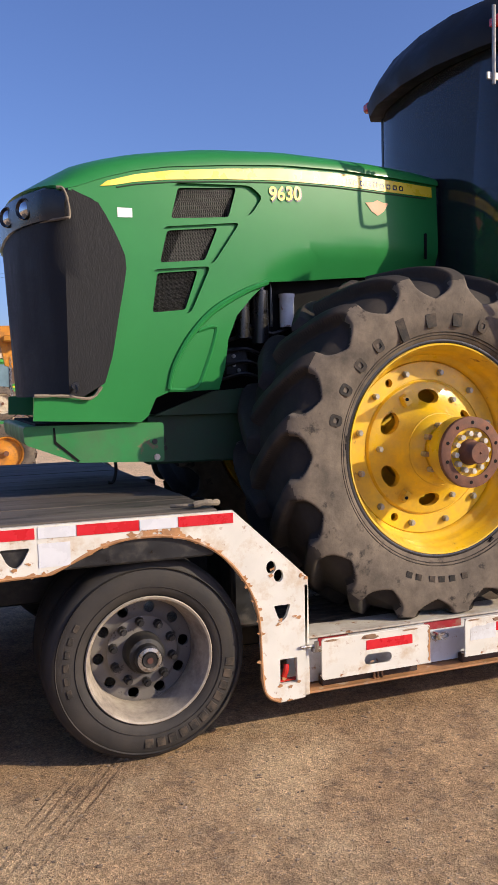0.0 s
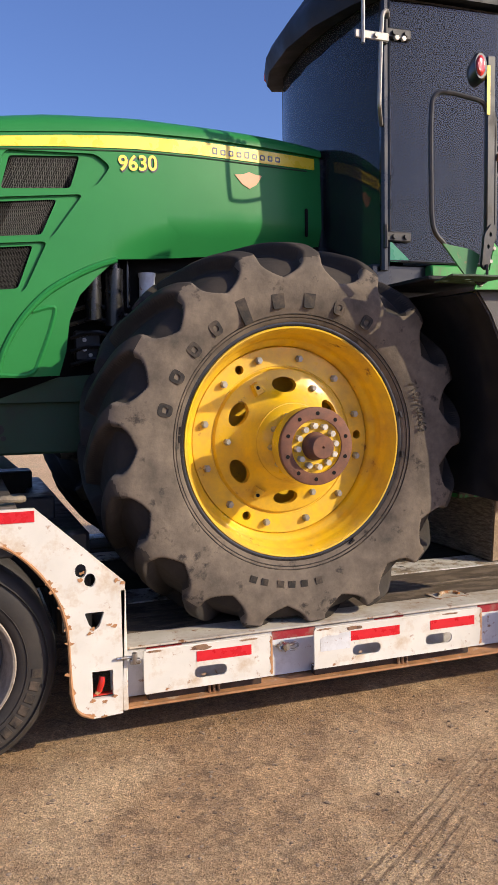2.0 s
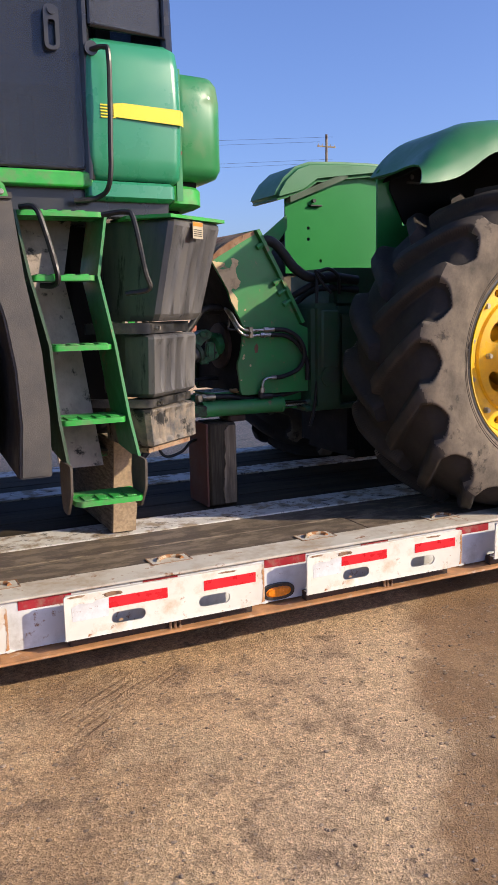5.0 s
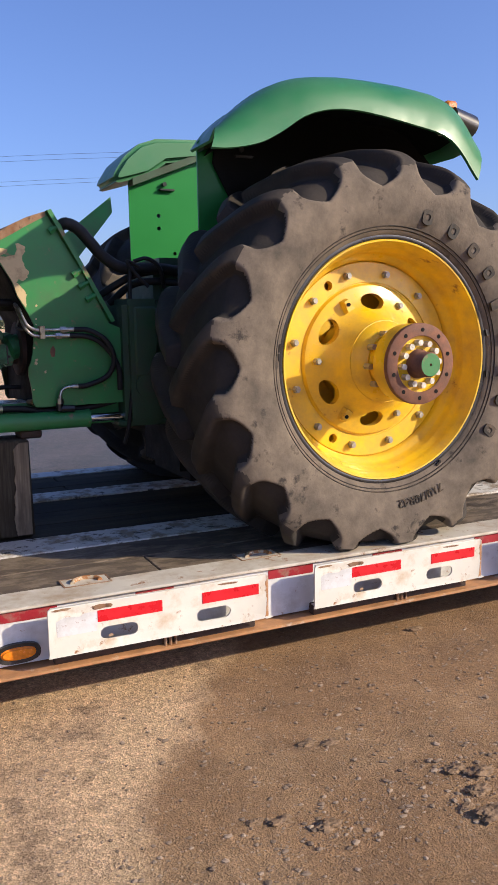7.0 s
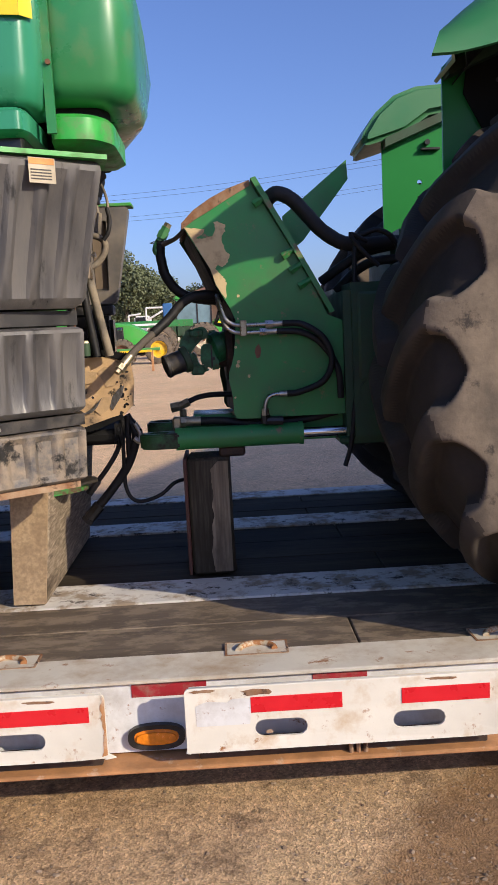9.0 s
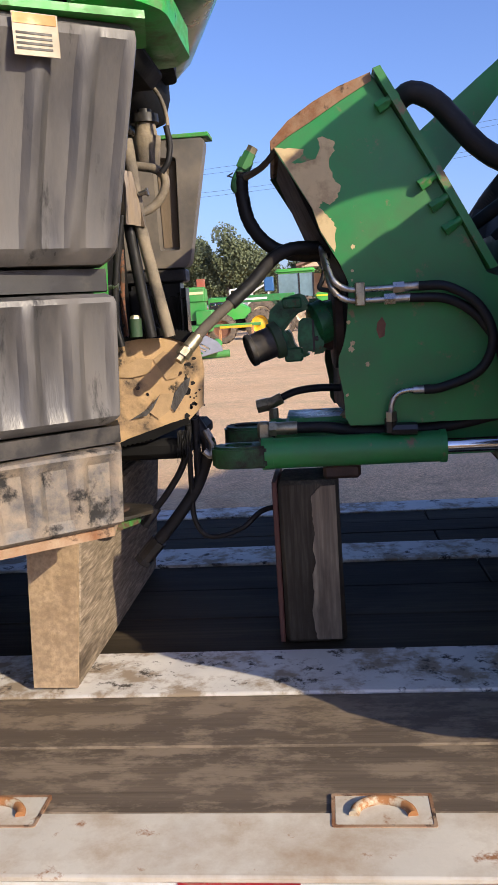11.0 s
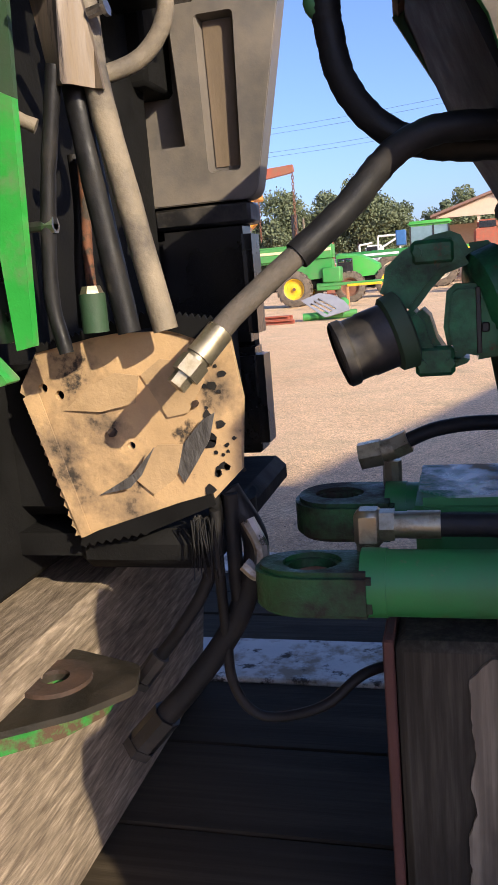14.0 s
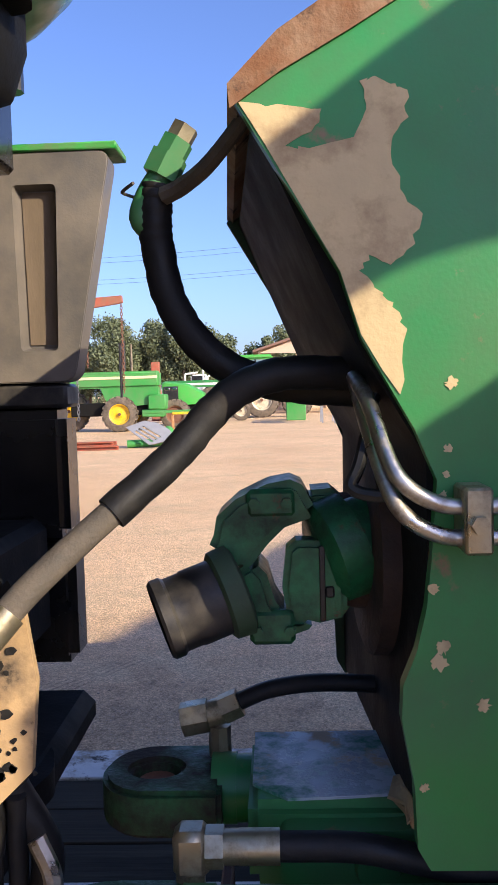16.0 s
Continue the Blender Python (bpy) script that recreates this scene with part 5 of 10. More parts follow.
def build_hood():
    global hood
    bm = B()
    prism(bm, SIDE, [rounded(p[::-1], 0.03, 3) for p in POCKETS], 0.0, 0.022)
    for k in range(1, 43):
        bmesh.ops.bisect_plane(bm, geom=bm.verts[:] + bm.edges[:] + bm.faces[:], dist=1e-5, plane_co=(0.36 + 0.06 * k, 0, 0), plane_no=(1, 0, 0))
    for k in range(1, 28):
        bmesh.ops.bisect_plane(bm, geom=bm.verts[:] + bm.edges[:] + bm.faces[:], dist=1e-5, plane_co=(0, 0, 1.5 + 0.05 * k), plane_no=(0, 0, 1))
    for v in bm.verts:
        v.co = skin(v.co)
        v.co.y += tuck(v.co.x, v.co.z)
    hood = part("hood_side", bm, green, front, "glossy green hood side panel", angle=30)
    # recessed pockets with slanted floors and a vent opening in each
    for pk, vt in zip(POCKETS, VENTS):
        bm = B()
        o, i = rounded(pk[::-1], 0.03, 3), rounded(vt[::-1], 0.018, 3)
        prism(bm, o, [i], 0.020, 0.028, warp=skin)
        n = len(o)
        top = [bm.verts.new(skin(V((p[0], 0.001, p[1])))) for p in o]
        low = [bm.verts.new(skin(V((p[0], 0.024, p[1])))) for p in o]
        for k in range(n):
            bm.faces.new((top[k], top[(k + 1) % n], low[(k + 1) % n], low[k]))
        vent = part("vent_pocket", bm, green, front, "recessed green vent pocket", angle=25)
        bm = B()
        prism(bm, i, [], 0.060, 0.064, warp=skin)
        part("vent_back", bm, dark_void, vent, "dark space behind the vent")
        # slanted wires of the vent screen
        bm = B()
        xs, zs = [p[0] for p in vt], [p[1] for p in vt]
        a, b, c, d = [V((p[0], p[1])) for p in vt]
        for k in range(1, 30):
            t = k / 30
            for u0, u1 in ((t, min(1.0, t + 0.16)), (t, max(0.0, t - 0.10))):
                p, q = a.lerp(b, u0), d.lerp(c, u1)
                rod(bm, skin(V((p.x, 0.034, p.y))), skin(V((q.x, 0.034, q.y))), 0.0010, seg=3)
        part("vent_screen", bm, screen_wire, vent, "fine dark screen wires")
    # far side and inner liner
    bm = B()
    prism(bm, SIDE, [], 0.0, 0.02, warp=lambda c: V((c.x, 2 * YC - skin(c).y, c.z)))
    part("hood_far_side", bm, green, front, "green hood side panel")
    # crown
    bm = B()
    rows = []
    for iv in range(0, 25):
        a = math.pi * iv / 24
        s = math.copysign(abs(math.cos(a)) ** (2 / 2.7), math.cos(a))
        h = math.sin(a) ** (2 / 2.7)
        row = []
        for k in range(30):
            t = (k / 29) ** 1.5
            y_edge = YC - y_side(0.57 + t * 2.37) - 0.004
            y = YC - s * y_edge
            x0 = nose_x(y)
            x = x0 + t * (2.94 - x0)
            zt, zc = interp(x, Z_TOP) - 0.012, interp(x, Z_CROWN) - 0.062
            zf = 2.652 + 0.03 * h
            zfull = zt + (zc - zt) * h
            z = zf + (zfull - zf) * (1 - math.exp(-(x - x0) / 0.11)) if zfull > zf else zfull
            row.append(V((x, y, z)))
        rows.append(row)
    loft(bm, rows, closed=False)
    thicken(bm, 0.015)
    part("hood_top", bm, green, front, "glossy green hood crown", angle=50)
    # rear edge of the hood, dark joint and cowl behind it
    bm = B()
    prism(bm, [(2.945, 2.35), (3.06, 2.35), (3.06, 2.90), (2.945, 2.90)], [], 1.02, 1.80)
    part("cowl_panel", bm, trim_black, front, "black cowl behind the hood")
    # yellow stripe, following the hood line
    up = [(0.765, 2.680), (0.80, 2.708), (0.949, 2.756), (1.134, 2.796), (1.459, 2.842), (1.811, 2.882), (2.19, 2.899), (2.56, 2.898), (2.899, 2.889)]
    dn = [(2.899, 2.826), (2.559, 2.827), (2.189, 2.828), (1.809, 2.816), (1.458, 2.786), (1.132, 2.749), (0.947, 2.718), (0.82, 2.686)]
    bm = B()
    n = 60
    ra, rb = [], []
    dn2 = dn[::-1]
    for k in range(n + 1):
        x = 0.765 + (2.899 - 0.765) * k / n
        zu, zd = interp(x, up), interp(x, dn2) if x > 0.82 else 2.680 + (x - 0.765) * 0.11
        ra.append(skin(V((x, -0.0035, zu))))
        rb.append(skin(V((x, -0.0035, min(zu - 0.001, zd)))))
    loft(bm, [ra, rb], closed=False)
    thicken(bm, 0.002)
    part("stripe", bm, yellow_stripe, front, "yellow stripe along the hood")
    # crease shade drawn as a thin line of darker green
    bm = B()
    tube(bm, [skin(V((x, -0.002, interp(x, dn2) - 0.012))) for x in [0.85 + 0.1 * k for k in range(21)]], 0.004, 6, 2)
    part("stripe_crease", bm, green_dark, front, "dark green line for the crease's shade under the stripe")
    # maker's name on the stripe and badge, as plain shapes
    for k in range(9):
        bm = B()
        x, zt = 2.255 + 0.0485 * k, 2.879 if k in (0, 4) else 2.872
        prism(bm, rounded([(x, 2.842), (x + 0.030, 2.842), (x + 0.030, zt), (x, zt)], 0.007), [rounded([(x + 0.007, 2.849), (x + 0.023, 2.849), (x + 0.023, zt - 0.007), (x + 0.007, zt - 0.007)], 0.004)], -0.0065, -0.0045, warp=skin)
        part("brand_bar", bm, trim_black, front, "small dark plain shape on the stripe")
    bm = B()
    prism(bm, [(2.386, 2.748), (2.44, 2.755), (2.475, 2.770), (2.51, 2.760), (2.555, 2.757), (2.52, 2.705), (2.475, 2.678), (2.43, 2.70)], [], -0.004, -0.001, warp=skin)
    part("badge", bm, mat("pale orange badge", (0.55, 0.30, 0.15), 0.5), front, "worn pale orange shield badge")
    # numbers
    for col, off in ((trim_black, -0.0035), (yellow_stripe, -0.0058)):
        tx = letters("9630", 0.108, 0.001, 0.0055 if col is trim_black else 0.0022)
        for v in tx.verts:
            v.co.x *= 1.0
            v.co = skin(V((1.831 + v.co.x * 0.98 + (0.004 if col is trim_black else 0), off + v.co.y, 2.742 + v.co.z + v.co.x * 0.10 - (0.004 if col is trim_black else 0))))
        part("model_number", tx, col, front, "yellow model number with dark edge", recalc=False, smooth=False)
    bm = B()
    prism(bm, [(0.848, 2.533), (0.926, 2.538), (0.926, 2.584), (0.848, 2.581)], [], -0.003, -0.001, warp=skin)
    part("sticker", bm, paper, front, "small white paper sticker")
    # crease lines: raised wheel-arch lip and lower dent
    bm = B()
    arch = [(1.098, 1.672), (1.13, 1.79), (1.215, 1.935), (1.33, 2.058), (1.45, 2.138), (1.58, 2.203), (1.70, 2.248)]
    tube(bm, [skin(V((x, -0.004, z))) for x, z in arch], lambda t: 0.020 - 0.012 * abs(t - 0.6), 8, 5)
    part("arch_lip", bm, green, front, "raised green wheel-arch lip")
    bm = B()
    tube(bm, [skin(V((x, 0.002, z))) for x, z in [(1.10, 1.668), (1.25, 1.672), (1.31, 1.77), (1.376, 1.965), (1.36, 2.000), (1.27, 1.975)]], 0.012, 6, 5)
    part("fender_crease", bm, green, front, "pressed crease in the hood corner")
    bm = B()
    box(bm, (2.826, y_side(2.83) - 0.006, 2.44), (2.845, y_side(2.83) + 0.01, 2.60), 0.006)
    part("latch_slot", bm, dark_void, front, "dark latch slot in the hood side")


build_hood()


def build_grille():
    zs = [1.645 + (2.655 - 1.645) * k / 16 for k in range(17)]
    tab = sorted(GRILLE_EDGE)

    def plan(z, off):
        lean = (2.55 - z) * 0.05
        ys = y_side(0.75) + 0.012 - off
        pts = []
        xr = interp(z, [(a, max(b, 0.60)) for a, b in tab]) + 0.012
        for k in range(5):
            pts.append(V((xr + (0.585 - xr) * k / 4, ys, z)))
        for k in range(1, 17):
            y = ys + (YC - ys) * k / 16
            pts.append(V((nose_x(y) + 0.018 + lean - off, y, z)))
        return pts + [V((p.x, 2 * YC - p.y, p.z)) for p in reversed(pts[:-1])]
    bm = B()
    loft(bm, [plan(z, 0.0) for z in zs], closed=False)
    thicken(bm, 0.02)
    g = part("grille", bm, grille_mesh, front, "dusty black wrap-around grille")
    for k in range(22):
        y = YC - 0.66 + 1.32 * k / 21
        bm = B()
        tube(bm, [(nose_x(y) + 0.012 + (2.55 - z) * 0.05, y, z) for z in (1.66, 1.95, 2.25, 2.48)], 0.007, 6, 1)
        part("grille_bar", bm, trim_black, g, "black vertical grille bar")
    # lamp band
    bm = B()
    rings = []
    for z, off in ((2.505, 0.004), (2.51, 0.024), (2.58, 0.036), (2.64, 0.030), (2.655, 0.004)):
        pl = plan(z, off)
        rings.append([p for p in pl if p.y > y_side(0.75) + 0.1 or p.x < 0.625])
    m = min(len(r) for r in rings)
    rings = [r[(len(r) - m) // 2:(len(r) - m) // 2 + m] for r in rings]
    loft(bm, rings, closed=False)
    thicken(bm, 0.01)
    band = part("lamp_band", bm, trim_black, front, "glossy black headlight band")
    for y in (YC - 0.58, YC - 0.36, YC + 0.36, YC + 0.58):
        x = nose_x(y) - 0.022
        nrm = V((-1, -0.75 if y < YC else 0.75, -0.02)).normalized()
        bm = B()
        c = V((x, y, 2.578))
        u, w = frame_of(nrm)
        loft(bm, [ring(c - nrm * 0.05, u, w, 0.052, 24), ring(c + nrm * 0.010, u, w, 0.054, 24), ring(c + nrm * 0.016, u, w, 0.050, 24), ring(c + nrm * 0.012, u, w, 0.044, 24), ring(c - nrm * 0.012, u, w, 0.036, 24)])
        part("lamp_ring", bm, trim_black, band, "black lamp surround")
        bm = B()
        loft(bm, [ring(c + nrm * 0.004, u, w, 0.043, 24), ring(c + nrm * 0.014, u, w, 0.030, 24), ring(c + nrm * 0.018, u, w, 0.010, 24)])
        part("lamp_lens", bm, chrome, band, "round headlight lens")
    bm = B()
    ys = y_side(0.6) + 0.012
    tube(bm, [(0.545, ys - 0.02, 2.648), (0.572, ys - 0.026, 2.645), (0.592, ys - 0.03, 2.60), (0.602, ys - 0.028, 2.515), (0.580, ys - 0.03, 2.503), (0.50, ys + 0.06, 2.500), (0.44, ys + 0.22, 2.498)], 0.0075, 6, 5, wob=0.2)
    part("seal", bm, hose_tan, front, "crumbling tan foam seal round the lamps")
    bm = B()
    tube(bm, [(0.40, y_side(.4) - 0.004, 1.652), (0.55, y_side(.55) - 0.004, 1.648), (0.676, y_side(.67) - 0.004, 1.634), (0.735, y_side(.73) - 0.004, 1.69)], 0.008, 6, 5, wob=0.3)
    part("grille_seal", bm, hose_tan, front, "dusty tan seal under the grille")
    bm = B()
    tube(bm, [(0.80, y_side(.8) - 0.004, 1.93), (0.815, y_side(.8) - 0.006, 2.0), (0.825, y_side(.8) - 0.004, 2.06)], 0.007, 6, 4)
    part("grille_latch", bm, steel, front, "bare metal latch at the grille edge")
    bm = B()
    rod(bm, (0.60, 0.60, 1.695), (0.60, 0.575, 1.695), 0.02, seg=10)
    tube(bm, [(0.60, 0.58, 1.70), (0.607, 0.57, 1.68), (0.60, 0.575, 1.66)], 0.007, 6, 3)
    part("grille_knob", bm, trim_black, front, "black grille knob")


build_grille()


def build_front_frame():
    bm = B()
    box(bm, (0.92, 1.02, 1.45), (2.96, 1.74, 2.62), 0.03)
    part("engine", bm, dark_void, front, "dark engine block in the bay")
    bm = B()
    for x, y, z0, z1, r in ((1.60, 0.93, 1.95, 2.20, 0.045), (1.71, 0.93, 1.92, 2.22, 0.050), (1.79, 0.96, 2.02, 2.24, 0.012)):
        rod(bm, (x, y, z0), (x, y, z1), r, seg=18)
        rod(bm, (x, y, z1), (x, y, z1 + 0.03), r * 0.7, seg=18)
    part("filter", bm, trim_black, front, "black filter canisters")
    bm = B()
    rod(bm, (1.90, 0.98, 2.02), (1.90, 0.98, 2.19), 0.043, seg=18)
    rod(bm, (1.90, 0.98, 2.19), (1.90, 0.98, 2.21), 0.047, seg=18)
    part("reservoir", bm, grey_web, front, "pale filter canister with ribbed cap")
    bm = B()
    for k in range(5):
        z = 1.72 + 0.07 * k
        tube(bm, [(1.48, 0.96, z), (1.62, 0.93, z + 0.03), (1.80, 0.97, z - 0.02), (1.98, 1.0, z + 0.05)], 0.012, 6, 5)
    box(bm, (1.50, 0.95, 1.74), (1.64, 1.0, 1.90), 0.01)
    part("pipework", bm, black_paint, front, "dark pipes and brackets on the engine")
    bm = B()
    for x, z in ((1.55, 1.80), (1.55, 1.85), (1.58, 1.77)):
        rod(bm, (x, 0.952, z), (x, 0.935, z), 0.011, seg=8)
    part("fittings", bm, steel, front, "small pale fittings")
    bm = B()
    prism(bm, rounded([(0.355, 1.500), (0.362, 1.41), (0.45, 1.375), (0.62, 1.308), (1.07, 1.292), (1.07, 1.498)], 0.02), [], 0.72, 2.04)
    part("nose_support", bm, green_worn, front, "dull green nose support under the hood")
    bm = B()
    prism(bm, [(0.50, 1.49), (0.51, 1.49), (0.515, 1.42), (0.63, 1.318), (0.62, 1.312), (0.505, 1.41)], [], 0.716, 0.722)
    part("panel_joint", bm, dark_void, front, "dark joint in the nose support")
    bm = B()
    box(bm, (0.42, 0.76, 1.498), (0.96, 2.0, 1.512))
    part("hood_gap", bm, dark_void, front, "dark gap under the hood")
    for y0, y1 in ((0.90, 1.02), (1.74, 1.86)):
        bm = B()
        box(bm, (1.02, y0, 1.262), (3.6, y1, 1.535), 0.012)
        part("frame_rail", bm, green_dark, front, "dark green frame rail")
    bm = B()
    prism(bm, rounded([(1.05, 1.53), (1.40, 1.655), (1.75, 1.68), (1.75, 1.53)], 0.02), [], 0.86, 0.90)
    part("gusset", bm, green_dark, front, "dark green frame gusset")
    for x, z, r in ((1.03, 1.318, 0.017), (1.10, 1.395, 0.026), (1.02, 1.40, 0.014), (1.12, 1.35, 0.014)):
        bm = B()
        rod(bm, (x, 0.905 if x > 1.07 else 0.722, z), (x, 0.89 if x > 1.07 else 0.712, z), r, seg=12)
        part("frame_bolt", bm, steel if r > 0.016 and z < 1.33 else black_paint, front, "bolt in the frame")
    bm = B()
    tube(bm, [(0.90, 1.2, 1.30), (0.905, 1.19, 1.22), (0.89, 1.2, 1.15), (0.86, 1.2, 1.145)], 0.010, 8, 4)
    part("drain_hose", bm, hose_rubber, front, "black drain hose under the nose")
    bm = B()
    rod(bm, (2.45, 0.80, 1.31), (2.45, 2.2, 1.31), 0.17, seg=20)
    rod(bm, (2.45, 1.3, 1.31), (2.45, 1.7, 1.31), 0.30, seg=20)
    part("axle", bm, green_dark, front, "dark green axle housing")
    bm = B()
    box(bm, (2.7, 1.05, 1.0), (3.95, 1.75, 1.75), 0.05)
    part("transmission", bm, green_dark, front, "dark green transmission housing under the cab")


build_front_frame()



# ---- cab ----
def pane(name, pts, z0, z1, inset, parent, mt, label, th=0.006):
    """Upright pane that follows plan points."""
    bm = B()
    loft(bm, [[V((x, y, z0)) for x, y in pts], [V((x, y, z1)) for x, y in pts]], closed=False)
    thicken(bm, th)
    return part(name, bm, mt, parent, label, angle=50)


def build_cab():
    z0, z1 = 2.235, 3.62
    fr = [(3.085, 0.515), (3.03, 0.66), (2.985, 0.90), (2.965, 1.22), (2.985, 1.50), (3.02, 1.72), (3.10, 1.90)]
    pane("windshield", fr, z0, z1, 0, front, cab_glass, "tinted curved windshield")
    door = pane("cab_door", [(3.105, 0.497), (3.895, 0.470)], z0 + 0.015, z1 - 0.02, 0, front, cab_glass, "tinted glass cab door")
    pane("rear_side_window", [(3.93, 0.468), (4.29, 0.50)], 2.835, 3.60, 0, front, dusty_glass, "dusty tinted rear side window")
    pane("far_glass", [(3.10, 1.905), (4.28, 1.93)], 2.5, z1, 0, front, cab_glass, "tinted far side glass")
    pane("rear_window", [(4.31, 0.52), (4.32, 1.90)], 2.80, z1, 0, front, cab_glass, "tinted rear window")
    # posts
    for nm, p0, p1, r in (("front_post", (3.088, 0.505, 2.20), (3.088, 0.505, 3.65), 0.024), ("door_post", (3.912, 0.475, 2.20), (3.912, 0.475, 3.65), 0.022), ("rear_post", (4.305, 0.51, 2.78), (4.285, 0.51, 3.65), 0.026),
                          ("far_post", (3.105, 1.90, 2.20), (3.105, 1.90, 3.65), 0.022), ("far_rear_post", (4.30, 1.92, 2.20), (4.30, 1.92, 3.65), 0.024)):
        bm = B()
        rod(bm, p0, p1, r, seg=8, ph=0.39)
        part(nm, bm, trim_black, front, "black cab post")
    # door seal, hinges, handle
    bm = B()
    loop = [(3.108, 2.25), (3.885, 2.245), (3.897, 2.27), (3.897, 3.60), (3.108, 3.60)]
    tube(bm, [(x, 0.487 - 0.02 * (x - 3.1), z) for x, z in loop + loop[:1]], 0.008, 6, 1)
    part("door_seal", bm, trim_black, door, "black rubber door seal")
    bm = B()
    tube(bm, [(3.935, 0.458, 2.845), (4.285, 0.49, 2.835), (4.285, 0.49, 3.58), (3.935, 0.458, 3.58), (3.935, 0.458, 2.845)], 0.010, 6, 1)
    part("window_seal", bm, trim_black, front, "black rubber window seal")
    for z in (2.375, 3.42):
        bm = B()
        box(bm, (3.075, 0.470, z - 0.028), (3.235, 0.486, z + 0.028), 0.008)
        for x in (3.13, 3.20):
            rod(bm, (x, 0.472, z), (x, 0.458, z), 0.014, seg=8)
        rod(bm, (3.08, 0.475, z - 0.06), (3.08, 0.475, z + 0.06), 0.013, seg=8)
        part("hinge", bm, black_paint, door, "black door hinge")
    bm = B()
    prism(bm, rounded([(3.735, 2.72), (3.80, 2.72), (3.80, 2.90), (3.735, 2.90)], 0.03), [rounded([(3.752, 2.735), (3.783, 2.735), (3.783, 2.84), (3.752, 2.84)], 0.014)], 0.440, 0.470)
    rod(bm, (3.768, 0.452, 2.875), (3.768, 0.432, 2.875), 0.017, seg=12)
    part("door_handle", bm, trim_black, door, "black door handle")
    # reflection in the glass corner drawn as a pale green plate
    bm = B()
    prism(bm, [(3.11, 2.245), (3.24, 2.245), (3.12, 2.345), (3.11, 2.345)], [], 0.480, 0.488)
    part("door_corner", bm, green_faded, door, "pale green plate painted as a reflection in the door's corner")
    # body below the glass
    bm = B()
    box(bm, (3.02, 0.52, 2.04), (4.30, 1.92, 2.235), 0.01)
    part("cab_floor", bm, trim_black, front, "black cab floor")
    bm = B()
    box(bm, (3.35, 0.455, 2.165), (3.92, 0.53, 2.232), 0.008)
    part("sill", bm, green_step, front, "bright green sill under the door")
    # interior
    bm = B()
    box(bm, (3.72, 0.95, 2.24), (4.15, 1.45, 2.72), 0.06, seg=2)
    box(bm, (4.05, 0.97, 2.65), (4.20, 1.43, 3.30), 0.06, seg=2)
    part("seat", bm, black_plastic, front, "dark operator seat")
    bm = B()
    tube(bm, [(3.42 + 0.05 * math.sin(a), 1.2 + 0.18 * math.cos(a), 2.80 + 0.17 * math.sin(a)) for a in [k * math.pi / 6 for k in range(13)]], 0.014, 6, 2)
    rod(bm, (3.42, 1.2, 2.80), (3.22, 1.2, 2.24), 0.04, seg=10)
    box(bm, (3.10, 1.0, 2.24), (3.22, 1.4, 2.66), 0.03)
    part("steering_wheel", bm, trim_black, front, "black steering wheel and column")
    bm = B()
    box(bm, (3.7, 1.50, 2.24), (4.2, 1.70, 2.85), 0.03)
    part("console", bm, trim_black, front, "dark armrest console")
    # roof with sloping front lip
    bm = B()
    rings = []
    for y, s in ((0.43, 0.0), (0.47, 0.6), (0.60, 0.9), (0.9, 1.0), (1.22, 1.0), (1.6, 1.0), (1.85, 0.9), (1.97, 0.6), (2.0, 0.0)):
        xf = 2.815 + 0.30 * abs(y - 1.22) ** 2.2 + 0.10 * (1 - s)
        rings.append([V((xf + 0.02, y, 3.625 - 0.04 * s)), V((xf, y, 3.67)), V((xf + 0.04, y, 3.75)), V((xf + 0.16, y, 3.86 + 0.05 * s)), V((xf + 0.45, y, 3.90 + 0.13 * s)), V((3.8, y, 3.92 + 0.16 * s)), V((4.35, y, 3.88 + 0.12 * s)),
                      V((4.48, y, 3.78)), V((4.45, y, 3.66)), V((4.25, y, 3.63)), V((xf + 0.25, y, 3.62))])
    loft(bm, rings)
    part("roof", bm, roof_matte, front, "black cab roof with drooping front lip", angle=50)
    for y, x in ((1.955, 3.085), (0.485, 3.085)):
        bm = B()
        box(bm, (x - 0.10, y - 0.04, 3.665), (x - 0.045, y + 0.05, 3.735), 0.015)
        part("corner_lamp", bm, red_lens, front, "small red corner lamp")
    bm = B()
    box(bm, (3.25, 0.405, 3.76), (3.43, 0.43, 3.80), 0.008)
    part("roof_lamp", bm, amber_lens, front, "orange roof marker lamp")
    bm = B()
    tube(bm, [(3.06, 1.3, 3.84), (3.04, 1.3, 3.90), (3.10, 1.3, 3.945), (3.17, 1.3, 3.93)], 0.010, 6, 4)
    part("roof_loop", bm, black_paint, front, "black wire loop on the roof")
    # work lamps under the rear roof corner
    bm = B()
    rod(bm, (4.38, 0.45, 3.62), (4.50, 0.43, 3.60), 0.05, seg=14)
    tube(bm, [(4.36, 0.5, 3.52), (4.50, 0.45, 3.58), (4.62, 0.40, 3.66)], 0.012, 6, 4)
    part("rear_work_lamp", bm, trim_black, front, "black rear work lamp with bracket")
    # mirror arm ahead of the door
    arm = B()
    tube(arm, [(3.145, 0.590, 3.482), (3.075, 0.440, 3.503), (3.010, 0.375, 3.461), (3.000, 0.370, 3.378)], 0.011, 8, 4)
    tube(arm, [(3.000, 0.370, 3.398), (2.987, 0.370, 3.053), (3.000, 0.390, 2.990), (3.050, 0.470, 2.959), (3.145, 0.630, 2.948)], 0.011, 8, 4)
    part("mirror_arm", arm, bolt_grey, front, "thin grey mirror arm")
    bm = B()
